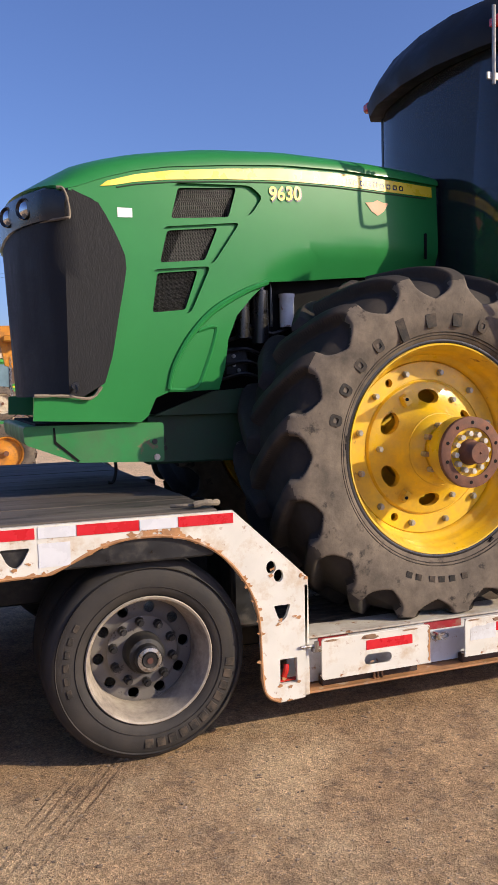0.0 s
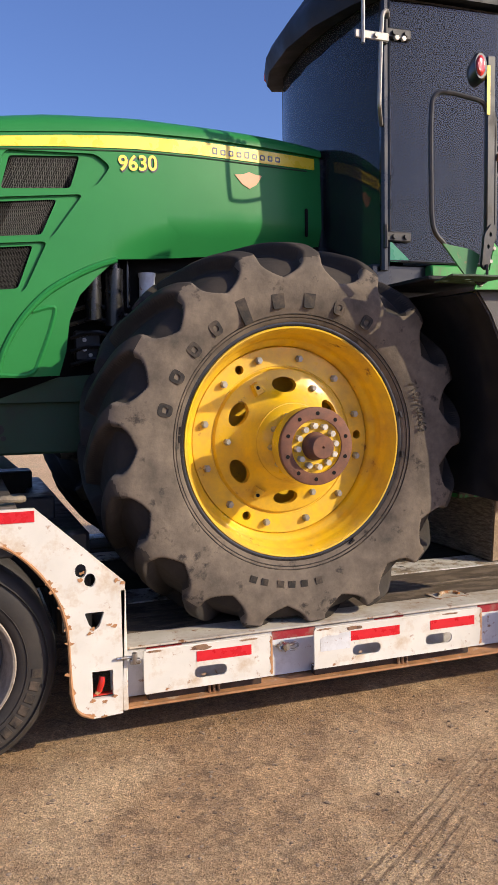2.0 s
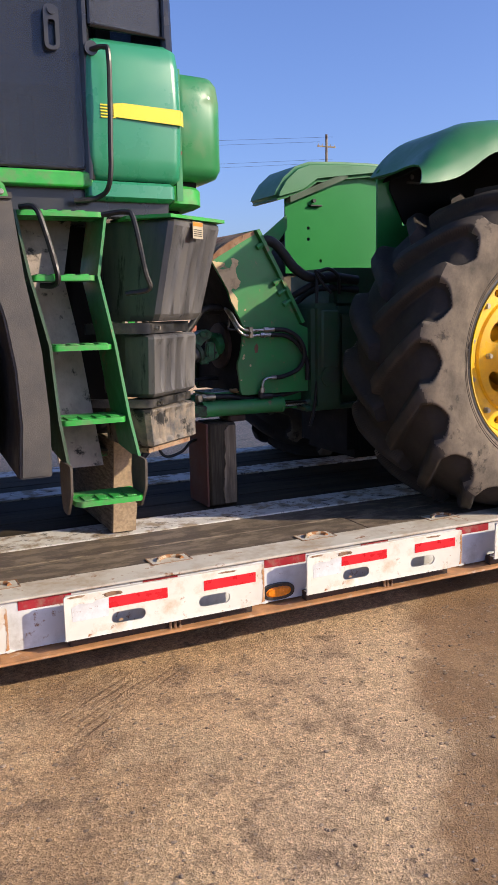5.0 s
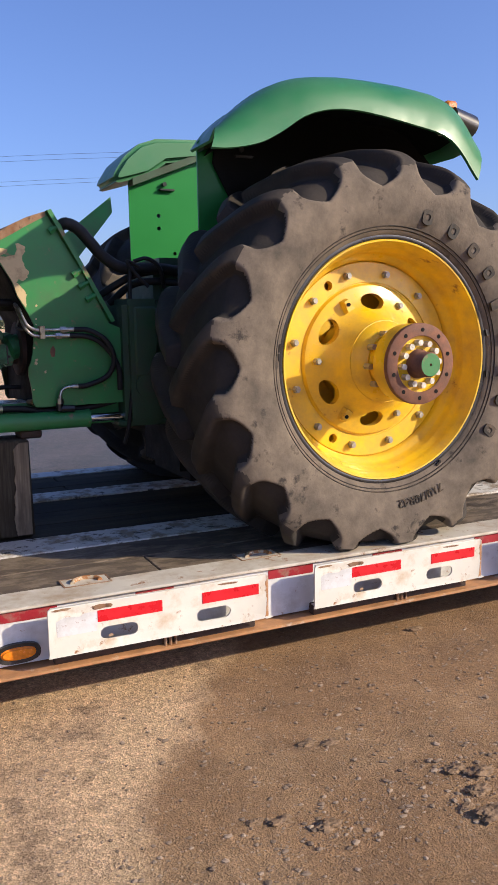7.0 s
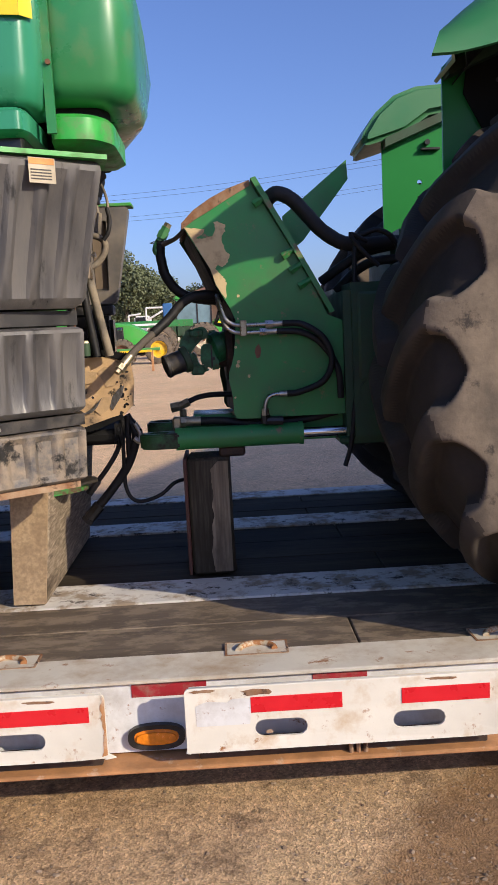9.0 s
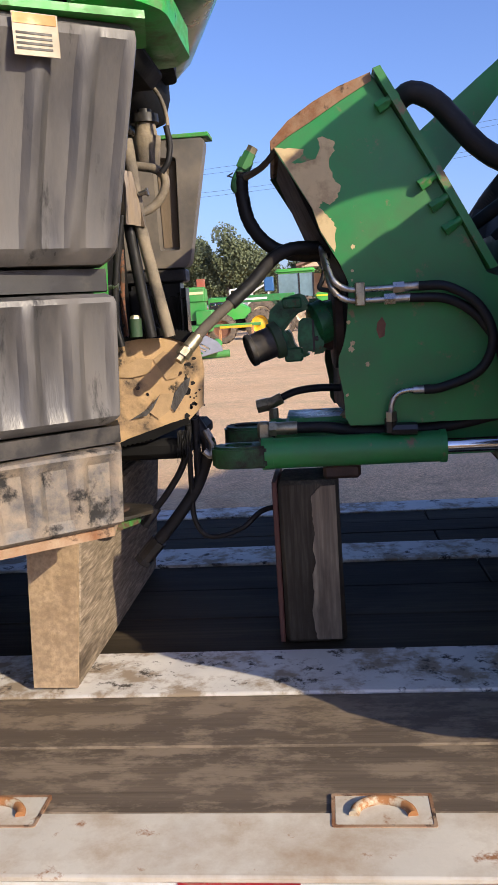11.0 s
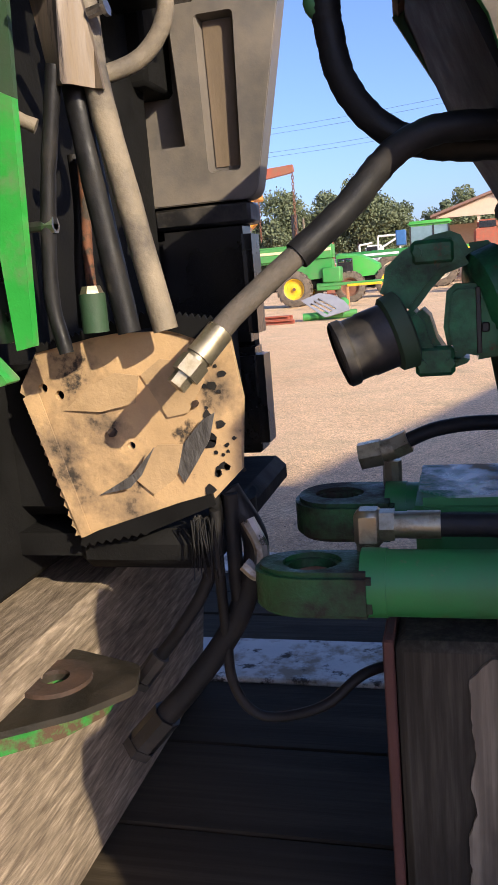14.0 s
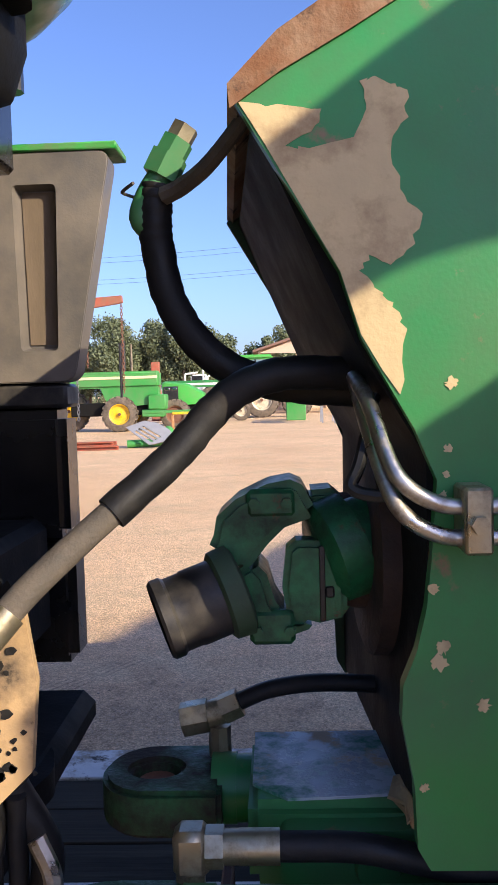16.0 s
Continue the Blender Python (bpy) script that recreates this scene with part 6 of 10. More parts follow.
    box(bm, (2.845, 0.355, 3.320), (3.035, 0.367, 3.362), 0.004)
    rod(bm, (2.885, 0.350, 3.294), (2.885, 0.350, 3.713), 0.010, seg=8)
    for x in (2.875, 3.030, 2.990):
        rod(bm, (x + 0.085, 0.36, 3.341), (x + 0.085, 0.342, 3.341), 0.013, seg=6)
    part("mirror_clamp", bm, bolt_grey, front, "grey clamp bar on the mirror arm")


build_cab()


def slide_out(ob, k, eye=V((1.548, -3.414, 1.651)), weight=None):
    """Moves a part's vertices towards a point in front of the trailer, which sets it further out."""
    off = root_of(ob)
    for v in ob.data.vertices:
        p = v.co + off
        f = k if weight is None else 1 - (1 - k) * weight(p)
        v.co = eye + (p - eye) * f - off


def build_side_gear():
    before = set(bpy.data.objects)
    # turn-signal post
    bm = B()
    box(bm, (3.405, 0.135, 2.30), (3.452, 0.165, 3.22), 0.004)
    post = part("signal_post", bm, black_paint, front, "black upright post beside the door")
    bm = B()
    box(bm, (3.398, 0.130, 2.93), (3.418, 0.1345, 3.17), 0.001)
    part("reflector_strip", bm, yellow_stripe, post, "amber reflector strip")
    bm = B()
    u, w = V((0.55, 0, 0)), V((0, 0, 1))
    loft(bm, [[V((3.34, 0.10, 3.15)) + V((0.035 * math.cos(a), 0, 0.062 * math.sin(a))) for a in [k * math.pi / 8 for k in range(16)]],
              [V((3.35, 0.13, 3.15)) + V((0.048 * math.cos(a), 0, 0.075 * math.sin(a))) for a in [k * math.pi / 8 for k in range(16)]],
              [V((3.375, 0.21, 3.15)) + V((0.042 * math.cos(a), 0, 0.066 * math.sin(a))) for a in [k * math.pi / 8 for k in range(16)]]])
    lamp = part("signal_lamp", bm, trim_black, post, "black signal lamp body")
    bm = B()
    loft(bm, [[V((3.338, 0.098, 3.15)) + V((0.026 * math.cos(a), 0, 0.050 * math.sin(a))) for a in [k * math.pi / 8 for k in range(16)]],
              [V((3.334, 0.088, 3.15)) + V((0.018 * math.cos(a), 0, 0.036 * math.sin(a))) for a in [k * math.pi / 8 for k in range(16)]]])
    part("signal_lens", bm, red_lens, post, "red signal lens")
    # grab rails
    for nm, pts, r in (("grab_rail", [(3.17, 0.15, 2.28), (3.10, 0.15, 2.37), (3.088, 0.15, 2.60), (3.088, 0.15, 2.92), (3.11, 0.15, 3.00), (3.17, 0.15, 3.022), (3.30, 0.15, 3.01), (3.385, 0.15, 2.995), (3.41, 0.15, 2.95)], 0.0125),
                       ("door_bar", [(3.45, 0.16, 2.97), (3.475, 0.17, 2.90), (3.478, 0.17, 2.60), (3.476, 0.17, 2.32)], 0.011),
                       ("rear_grab_rail", [(3.925, 0.44, 2.735), (3.975, 0.40, 2.742), (3.992, 0.38, 2.70), (3.985, 0.38, 2.40), (3.975, 0.39, 2.18), (3.93, 0.44, 2.12), (3.83, 0.46, 2.105)], 0.0115),
                       ("ladder_rail", [(3.575, 0.36, 2.06), (3.62, 0.30, 2.055), (3.645, 0.27, 1.99), (3.685, 0.22, 1.78), (3.675, 0.26, 1.735), (3.63, 0.30, 1.735)], 0.0125),
                       ("tank_rail", [(3.97, 0.42, 2.045), (4.06, 0.36, 2.055), (4.09, 0.34, 2.02), (4.13, 0.33, 1.80), (4.15, 0.34, 1.72), (4.06, 0.40, 1.70)], 0.0125)):
        bm = B()
        tube(bm, pts, r, 8, 5)
        part(nm, bm, black_paint, front, "black tubular grab rail")
    bm = B()
    rod(bm, (3.48, 0.165, 2.735), (3.56, 0.165, 2.725), 0.020, 0.008, seg=10)
    part("rail_plug", bm, rust, front, "brown plug on the bar")
    # platform brackets
    bm = B()
    prism(bm, rounded([(3.14, 2.285), (3.30, 2.10), (3.33, 2.13), (3.36, 2.235), (3.30, 2.262)], 0.01), [], 0.125, 0.137)
    part("platform_arm", bm, green_worn, front, "green platform arm")
    bm = B()
    prism(bm, [(3.425, 2.295), (3.60, 2.105), (3.612, 2.065), (3.31, 2.060), (3.325, 2.10), (3.40, 2.16)], [], 0.100, 0.112)
    plate = part("corner_plate", bm, green_step, front, "bright green bolted corner plate")
    for x, z in ((3.42, 2.265), (3.485, 2.205), (3.345, 2.085), (3.585, 2.08), (3.40, 2.20)):
        bm = B()
        rod(bm, (x, 0.101, z), (x, 0.089, z), 0.013, 0.009, seg=10)
        part("rivet", bm, bolt_grey, plate, "round bolt head")
    bm = B()
    prism(bm, rounded([(3.335, 2.17), (3.37, 2.15), (3.425, 2.36), (3.395, 2.39), (3.35, 2.33)], 0.02), [oval(3.385, 2.33, 0.008, 0.012, 10), oval(3.372, 2.27, 0.008, 0.012, 10)], 0.075, 0.095)
    part("pivot_bracket", bm, black_paint, front, "black pivot bracket")
    bm = B()
    tube(bm, [(3.36, 0.07, 2.18), (3.35, 0.06, 2.10), (3.30, 0.06, 2.085), (3.275, 0.07, 2.13)], 0.007, 6, 5)
    part("cable_loop", bm, hose_rubber, front, "black cable loop")
    bm = B()
    prism(bm, [(3.02, -0.28), (3.34, -0.28), (3.34, 0.0), (3.10, 0.0)], [slot(3.12 + 0.075 * i, -0.08 - 0.08 * (i % 2), 0.025, 0.01, 4) for i in range(3)], 0, 0.008,
          m=Matrix.Translation((0, 0.14, 2.10)) @ Matrix.Rotation(radians(-90), 4, "X"))
    part("platform", bm, green_dark, front, "dark green perforated platform")
    # added dark plate: shade under the door, hiding the lit cab floor
    bm = B()
    box(bm, (3.03, -0.02, 2.088), (3.42, 0.519, 2.108), 0.004)
    part("platform_floor", bm, roof_matte, front, "dark plate added for the deep shade under the door")
    for ob in set(bpy.data.objects) - before:
        if ob.name.startswith("tank_rail"):
            slide_out(ob, 0.955, V((2.246, -3.33, 1.608)))
        elif not ob.name.startswith(("rear_grab_rail", "ladder_rail", "platform_floor")):
            slide_out(ob, 0.912)
    # mudguard: outer skirt and curved sheet behind the tyre
    bm = B()
    prism(bm, rounded([(3.245, 2.035), (3.495, 2.035), (3.525, 1.75), (3.572, 1.48), (3.588, 1.22), (3.583, 0.990), (3.460, 0.990), (3.475, 1.20), (3.467, 1.41), (3.440, 1.60), (3.395, 1.77), (3.325, 1.92)], 0.01), [], -0.075, -0.050)
    bmesh.ops.bevel(bm, geom=[e for e in bm.edges if e.is_manifold and e.calc_face_angle(0) > 1.2], offset=0.008, segments=2, affect="EDGES")
    guard = part("mudguard", bm, guard_plastic, front, "black plastic mudguard behind the wheel")
    # inner sheet darker than the skirt: the wheel's shade put into its colour
    bm = B()
    prof = [(3.255, 2.03), (3.335, 1.92), (3.405, 1.77), (3.450, 1.60), (3.477, 1.41), (3.485, 1.20), (3.470, 0.990)]
    loft(bm, [[V((x, -0.06, z)) for x, z in prof], [V((x - 0.01, 0.55, z + 0.02)) for x, z in prof], [V((x - 0.02, 0.98, z)) for x, z in prof]], closed=False)
    thicken(bm, 0.012)
    part("guard_sheet", bm, roof_matte, guard, "curved inner guard sheet, darkened for the wheel's shade")
    bm = B()
    prism(bm, [(3.24, 2.036), (3.495, 2.036), (3.495, 2.058), (3.24, 2.058)], [], -0.08, 0.60)
    top = part("guard_top", bm, black_plastic, guard, "flat top of the guard")
    for ob in (guard, top, *[c for c in guard.children if c.name.startswith("guard_sheet")]):
        slide_out(ob, 0.978, weight=lambda p: max(0.0, min(1.0, (0.6 - p.y) / 0.66)))
    # ladder: sloping stringers and treads
    st = [(2.05, 0.36, 3.55, 3.935), (1.775, 0.245, 3.575, 3.858), (1.485, 0.16, 3.625, 3.893), (1.185, 0.065, 3.625, 3.912), (0.865, -0.045, 3.65, 3.938)]
    for dx in (0, 1):
        bm = B()
        rows = []
        for z, y, xa, xb in st[:4] + [(1.00, 0.01, 3.64, 3.935)]:
            x = (xb + 0.004) if dx else (xa - 0.004)
            rows.append([V((x, y + 0.01, z)), V((x + 0.012, y + 0.01, z)), V((x + 0.012, y + 0.30, z + 0.03)), V((x, y + 0.30, z + 0.03))])
        loft(bm, rows)
        # left side in darker green than the right
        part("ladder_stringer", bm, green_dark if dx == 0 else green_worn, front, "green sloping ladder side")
    for k, (z, y, xa, xb) in enumerate(st):
        bm = B()
        pts = rounded([(xa, 0.0), (xb, 0.0), (xb, -0.17), (xb - 0.02, -0.20), (xa + 0.02, -0.20), (xa, -0.17)], 0.012)
        holes = [] if k < 3 else [slot((xa + xb) / 2 + dx, -0.13, 0.035, 0.010, 4) for dx in (-0.08, 0.0, 0.08)]
        prism(bm, pts, holes, 0.0, 0.022, m=Matrix.Translation((0, y + 0.20, z)) @ Matrix.Rotation(radians(-90), 4, "X"))
        for dx in (-0.09, -0.03, 0.03, 0.09):
            box(bm, ((xa + xb) / 2 + dx - 0.02, y + 0.01, z), ((xa + xb) / 2 + dx + 0.02, y + 0.10, z + 0.006), 0.002)
        part("ladder_step", bm, green_step, front, "bright green ladder step")
    bm = B()
    rows = []
    for z, y, xa, xb in st:
        rows.append([V((xa + 0.01, y + 0.27, z)), V((xb - 0.08, y + 0.27, z)), V((xb - 0.08, y + 0.29, z)), V((xa + 0.01, y + 0.29, z))])
    loft(bm, rows[:4] + [[V((3.66, 0.26, 0.95)), V((3.85, 0.26, 0.95)), V((3.85, 0.28, 0.95)), V((3.66, 0.28, 0.95))]])
    part("ladder_back", bm, ladder_dust, front, "dusty back panel of the ladder")
    for x in (3.635, 3.945):
        bm = B()
        prism(bm, rounded([(-0.07, 1.02), (0.11, 1.02), (0.13, 0.93), (0.10, 0.81), (0.02, 0.80), (-0.06, 0.90)], 0.02), [], 0, 0.010, m=Matrix.Translation((x, 0, 0)) @ Matrix.Rotation(radians(90), 4, "Z"))
        part("step_hanger", bm, hose_dusty, front, "worn rubber step hanger")


build_side_gear()


def ribbed_tanks():
    """Three stacked plastic tanks with straps, the outer face turned outwards."""
    tiers = [(1.572, 2.028, (4.155, 0.315), (4.447, 0.552), (4.235, 0.285), (4.548, 0.500)), (1.222, 1.512, (4.122, 0.325), (4.420, 0.579), (4.130, 0.320), (4.436, 0.577)),
             (0.990, 1.172, (4.112, 0.330), (4.412, 0.560), (4.095, 0.322), (4.418, 0.575))]
    for k, (za, zb, lb, rb, lt, rt) in enumerate(tiers):
        bm = B()
        rings = []
        nrib, m = (4, 48)
        for t, inset in ((0.0, 0.022), (0.04, 0.006), (0.07, 0.0), (0.20, 0.0), (0.5, 0.0), (0.82, 0.0), (0.93, 0.0), (0.97, 0.004), (1.0, 0.018)):
            z = za + (zb - za) * t
            L, R = V(lb).lerp(V(lt), t), V(rb).lerp(V(rt), t)
            d = (R - L).normalized()
            nb = V((-d.y, d.x))
            L, R = L + d * inset + nb * inset, R - d * inset + nb * inset
            rib = {0.20: 0.9, 0.5: 1.0, 0.82: 0.95}.get(t, 0.0)
            p = []
            for i in range(m + 1):
                u = i / m
                ph = (u * nrib) % 1.0
                f = max(0.0, min(1.0, 2.6 - abs(ph - 0.5) * 6.5))
                f = f * f * (3 - 2 * f)
                q = L.lerp(R, u) + nb * (0.013 * rib * f if 0.02 < u < 0.98 else 0.0)
                p.append(V((q.x, q.y, z)))
            e = R + V((-0.012, 0.05))
            p += [V((e.x, e.y, z)), V((R.x - 0.035, R.y + 0.13 - inset, z)), V((4.00, R.y + 0.15 - inset, z)), V((L.x - 0.10, L.y + 0.12, z)), V((L.x - 0.025, L.y + 0.012, z))]
            rings.append(p)
        loft(bm, rings)
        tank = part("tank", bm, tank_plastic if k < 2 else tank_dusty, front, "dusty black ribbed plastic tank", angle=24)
        if k < 2:
            z0, z1 = tiers[k + 1][1] + 0.006, za - 0.006
            bm = B()
            a, b = V((4.118, 0.335)), V((4.410, 0.608))
            d = (b - a).normalized()
            nb = V((-d.y, d.x))
            loft(bm, [[V((q.x, q.y, z)) for q in (V((3.86, 0.50)), V((4.085, 0.335)), a, b, b + V((-0.03, 0.10)), a + nb * 0.12, V((3.86, 0.53)))] for z in (z0, z1)])
            part("strap", bm, black_paint, front, "black steel strap between the tanks")
            for f in (0.10, 0.17):
                q = a.lerp(b, f)
                bm = B()
                rod(bm, (q.x, q.y, (z0 + z1) / 2), (q.x + nb.x * -0.014, q.y - nb.y * 0.014, (z0 + z1) / 2), 0.010, seg=6)
                part("strap_bolt", bm, steel, front, "bright strap bolt")
    bm = B()
    loft(bm, [[V((x, y, z)) for x, y in ((4.21, 0.272), (4.565, 0.485), (4.53, 0.66), (4.06, 0.70), (4.05, 0.42))] for z in (2.029, 2.044)])
    part("tank_lid", bm, green_step, front, "green lid plate on the tank")
    bm = B()
    loft(bm, [[V((x, y, z)) for x, y in ((4.09, 0.345), (4.385, 0.575), (4.37, 0.66), (4.06, 0.62), (4.04, 0.45))] for z in (0.966, 0.988)])
    part("tank_tray", bm, rust_chalk, front, "rusty tray under the tank")


ribbed_tanks()


def build_far_tank():
    # inner face of the far tank, seen across the gap
    bm = B()
    out = [(4.02, 1.640), (4.366, 1.640), (4.46, 2.125), (4.02, 2.125)]
    prism(bm, rounded(out, 0.03), [], 2.055, 2.13)
    bmesh.ops.bevel(bm, geom=[e for e in bm.edges if e.calc_face_angle(0) > 0.9], offset=0.016, segments=3, affect="EDGES", clamp_overlap=True)
    tool = B()
    prism(tool, rounded([(4.238, 1.695), (4.344, 1.695), (4.356, 2.070), (4.232, 2.070)], 0.015), [], 2.0, 2.088, warp=lambda c: c.copy() if c.y < 2.05 else V((4.298 + (c.x - 4.298) * 0.62, c.y, 1.885 + (c.z - 1.885) * 0.90)))
    prism(tool, [(4.06, 1.775), (4.200, 1.775), (4.185, 2.09), (4.06, 2.09)], [], 2.0, 2.12)
    b2 = cut(bm, tool)
    tank = part("far_tank", b2, grey_plastic, front, "dusty grey plastic far tank with a deep groove", angle=25)
    bm = B()
    prism(bm, [(4.265, 1.722), (4.324, 1.722), (4.332, 2.048), (4.260, 2.048)], [], 2.0845, 2.089)
    part("groove_dirt", bm, groove_dust, tank, "rusty dust caked in the groove")
    bm = B()
    box(bm, (4.18, 2.05, 2.126), (4.475, 2.17, 2.142), 0.003)
    part("far_tank_lid", bm, green_step, front, "green lid plate on the far tank")
    bm = B()
    box(bm, (4.10, 2.06, 1.585), (4.345, 2.17, 1.637), 0.008)
    part("far_strap", bm, black_paint, front, "black strap under the far tank")
    # lower tank drawn black instead of grey to carry its shade
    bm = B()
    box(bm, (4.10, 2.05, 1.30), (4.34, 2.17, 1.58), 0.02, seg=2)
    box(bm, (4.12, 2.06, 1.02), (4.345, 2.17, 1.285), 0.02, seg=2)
    part("far_lower_tank", bm, trim_black, front, "lower far tank, its shade put into a black colour")


build_far_tank()


def build_rear_boxes():
    # faded green box with stripe behind the door
    bm = B()
    rings = []
    for z, i in ((2.205, 0.03), (2.225, 0.008), (2.30, 0.0), (2.50, -0.006), (2.70, 0.0), (2.775, 0.012), (2.80, 0.04)):
        r = rounded([(3.905 + i, 0.445 + i), (4.330 - i, 0.455 + i), (4.365 - i, 0.52), (4.365 - i, 0.80), (3.905 + i, 0.80)], 0.03, 3)
        rings.append([V((x, y, z)) for x, y in r])
    loft(bm, rings)
    bx = part("side_box", bm, green_faded, front, "sun-faded green moulded side box", angle=50)
    bm = B()
    rings = []
    for z, i in ((2.115, 0.02), (2.13, 0.0), (2.185, 0.0), (2.198, 0.012)):
        rings.append([V((x, y, z)) for x, y in rounded([(3.895 + i, 0.455 + i), (4.305 - i, 0.465 + i), (4.325 - i, 0.52), (4.325 - i, 0.80), (3.895 + i, 0.80)], 0.02, 3)])
    loft(bm, rings)
    part("box_skirt", bm, green_faded, bx, "green moulded skirt under the box")
    bm = B()
    prism(bm, [(4.02, 2.467), (4.335, 2.452), (4.335, 2.518), (4.06, 2.528), (4.02, 2.522)], [], 0.434, 0.4375)
    prism(bm, [(4.336, 2.452), (4.366, 2.456), (4.366, 2.52), (4.336, 2.518)], [], 0.434, 0.4375, warp=lambda c: V((c.x, c.y + (c.x - 4.336) * 1.6, c.z)))
    part("box_stripe", bm, yellow_stripe, bx, "yellow stripe on the box")
    for k in range(5):
        bm = B()
        z = 2.462 + 0.0125 * k
        box(bm, (3.962, 0.4365, z), (4.03 + 0.008 * k, 0.440, z + 0.006))
        part("stripe_bar", bm, yellow_stripe, bx, "thin yellow bar at the stripe's end")
    bm = B()
    prism(bm, oval(3.932, 2.742, 0.030, 0.030, 16), [], 0.430, 0.446)
    part("rail_cup", bm, trim_black, bx, "black rail socket")
    # fuel tank behind it
    bm = B()
    rings = []
    for z, i in ((2.25, 0.07), (2.27, 0.02), (2.31, 0.0), (2.62, 0.0), (2.70, 0.012), (2.732, 0.035), (2.745, 0.075)):
        b = 4.63 - 0.9 * max(0.0, 2.50 - z)
        rings.append([V((x, y, z)) for x, y in rounded([(4.368, 0.60 + i), (4.60 - i, 0.62 + i), (4.655 - i, 0.72), (4.66 - i, 1.10), (b - i * 0.5, 1.80), (b - 0.05 - i * 0.5, 1.86), (4.33, 1.86)], 0.05, 3)])
    loft(bm, rings)
    fuel = part("fuel_tank", bm, green_light, front, "green moulded fuel tank", angle=50)
    # shade below the tank drawn as a near-black plate
    bm = B()
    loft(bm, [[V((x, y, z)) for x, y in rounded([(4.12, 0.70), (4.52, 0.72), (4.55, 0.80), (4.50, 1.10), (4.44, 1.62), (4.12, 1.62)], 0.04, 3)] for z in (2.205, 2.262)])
    part("tank_floor", bm, dark_void, fuel, "near-black plate for the shade under the fuel tank")
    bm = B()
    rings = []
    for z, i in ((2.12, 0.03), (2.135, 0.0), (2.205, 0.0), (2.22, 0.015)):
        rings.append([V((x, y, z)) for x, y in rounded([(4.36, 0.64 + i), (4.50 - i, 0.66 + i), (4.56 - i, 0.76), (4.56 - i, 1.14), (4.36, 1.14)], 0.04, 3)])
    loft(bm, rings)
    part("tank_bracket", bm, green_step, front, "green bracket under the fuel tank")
    # box that darkens the space under the tank, shade put into its colour
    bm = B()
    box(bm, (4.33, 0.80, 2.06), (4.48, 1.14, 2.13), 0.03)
    part("tank_shadow_box", bm, dark_void, front, "near-black box for the shade under the fuel tank")
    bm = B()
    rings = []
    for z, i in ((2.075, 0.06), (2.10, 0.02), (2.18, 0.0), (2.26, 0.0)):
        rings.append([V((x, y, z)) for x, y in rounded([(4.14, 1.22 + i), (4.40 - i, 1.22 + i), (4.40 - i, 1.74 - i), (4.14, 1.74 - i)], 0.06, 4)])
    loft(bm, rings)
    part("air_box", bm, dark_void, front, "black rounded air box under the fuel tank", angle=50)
    bm = B()
    prism(bm, [(4.365, 2.14), (4.395, 2.14), (4.395, 2.74), (4.365, 2.74)], [], 0.585, 0.60)
    part("box_rear_panel", bm, green_light, front, "green panel between box and tank")
    bm = B()
    rod(bm, (4.385, 0.586, 2.47 - 0.11), (4.385, 0.575, 2.47 - 0.11), 0.009, seg=8)
    part("panel_bolt", bm, rust, front, "rusty panel bolt")
    # warning plate on the tank top
    def face_warp(c):
        return V((c.x, c.y + (c.x - 4.345) * 0.70, c.z))
    bm = B()
    prism(bm, [(4.345, 1.945), (4.415, 1.945), (4.415, 2.02), (4.345, 2.02)], [], 0.350, 0.353, warp=face_warp)
    lab = part("warning_plate", bm, mat("faded cream label", (0.48, 0.42, 0.30), 0.6, var=0.1, dirt=(0.3, 0.25, 0.18), damt=0.3), front, "small warning plate on the tank")
    bm = B()
    prism(bm, [(4.347, 2.0), (4.413, 2.0), (4.413, 2.018), (4.347, 2.018)], [], 0.3485, 0.3498, warp=face_warp)
    part("plate_band", bm, orange_paint, lab, "orange band of the plate")
    for k in range(4):
        bm = B()
        z = 1.955 + 0.009 * k
        prism(bm, [(4.35, z), (4.405, z), (4.405, z + 0.004), (4.35, z + 0.004)], [], 0.3485, 0.3498, warp=face_warp)
        part("plate_line", bm, black_paint, lab, "dark line of small print")


build_rear_boxes()



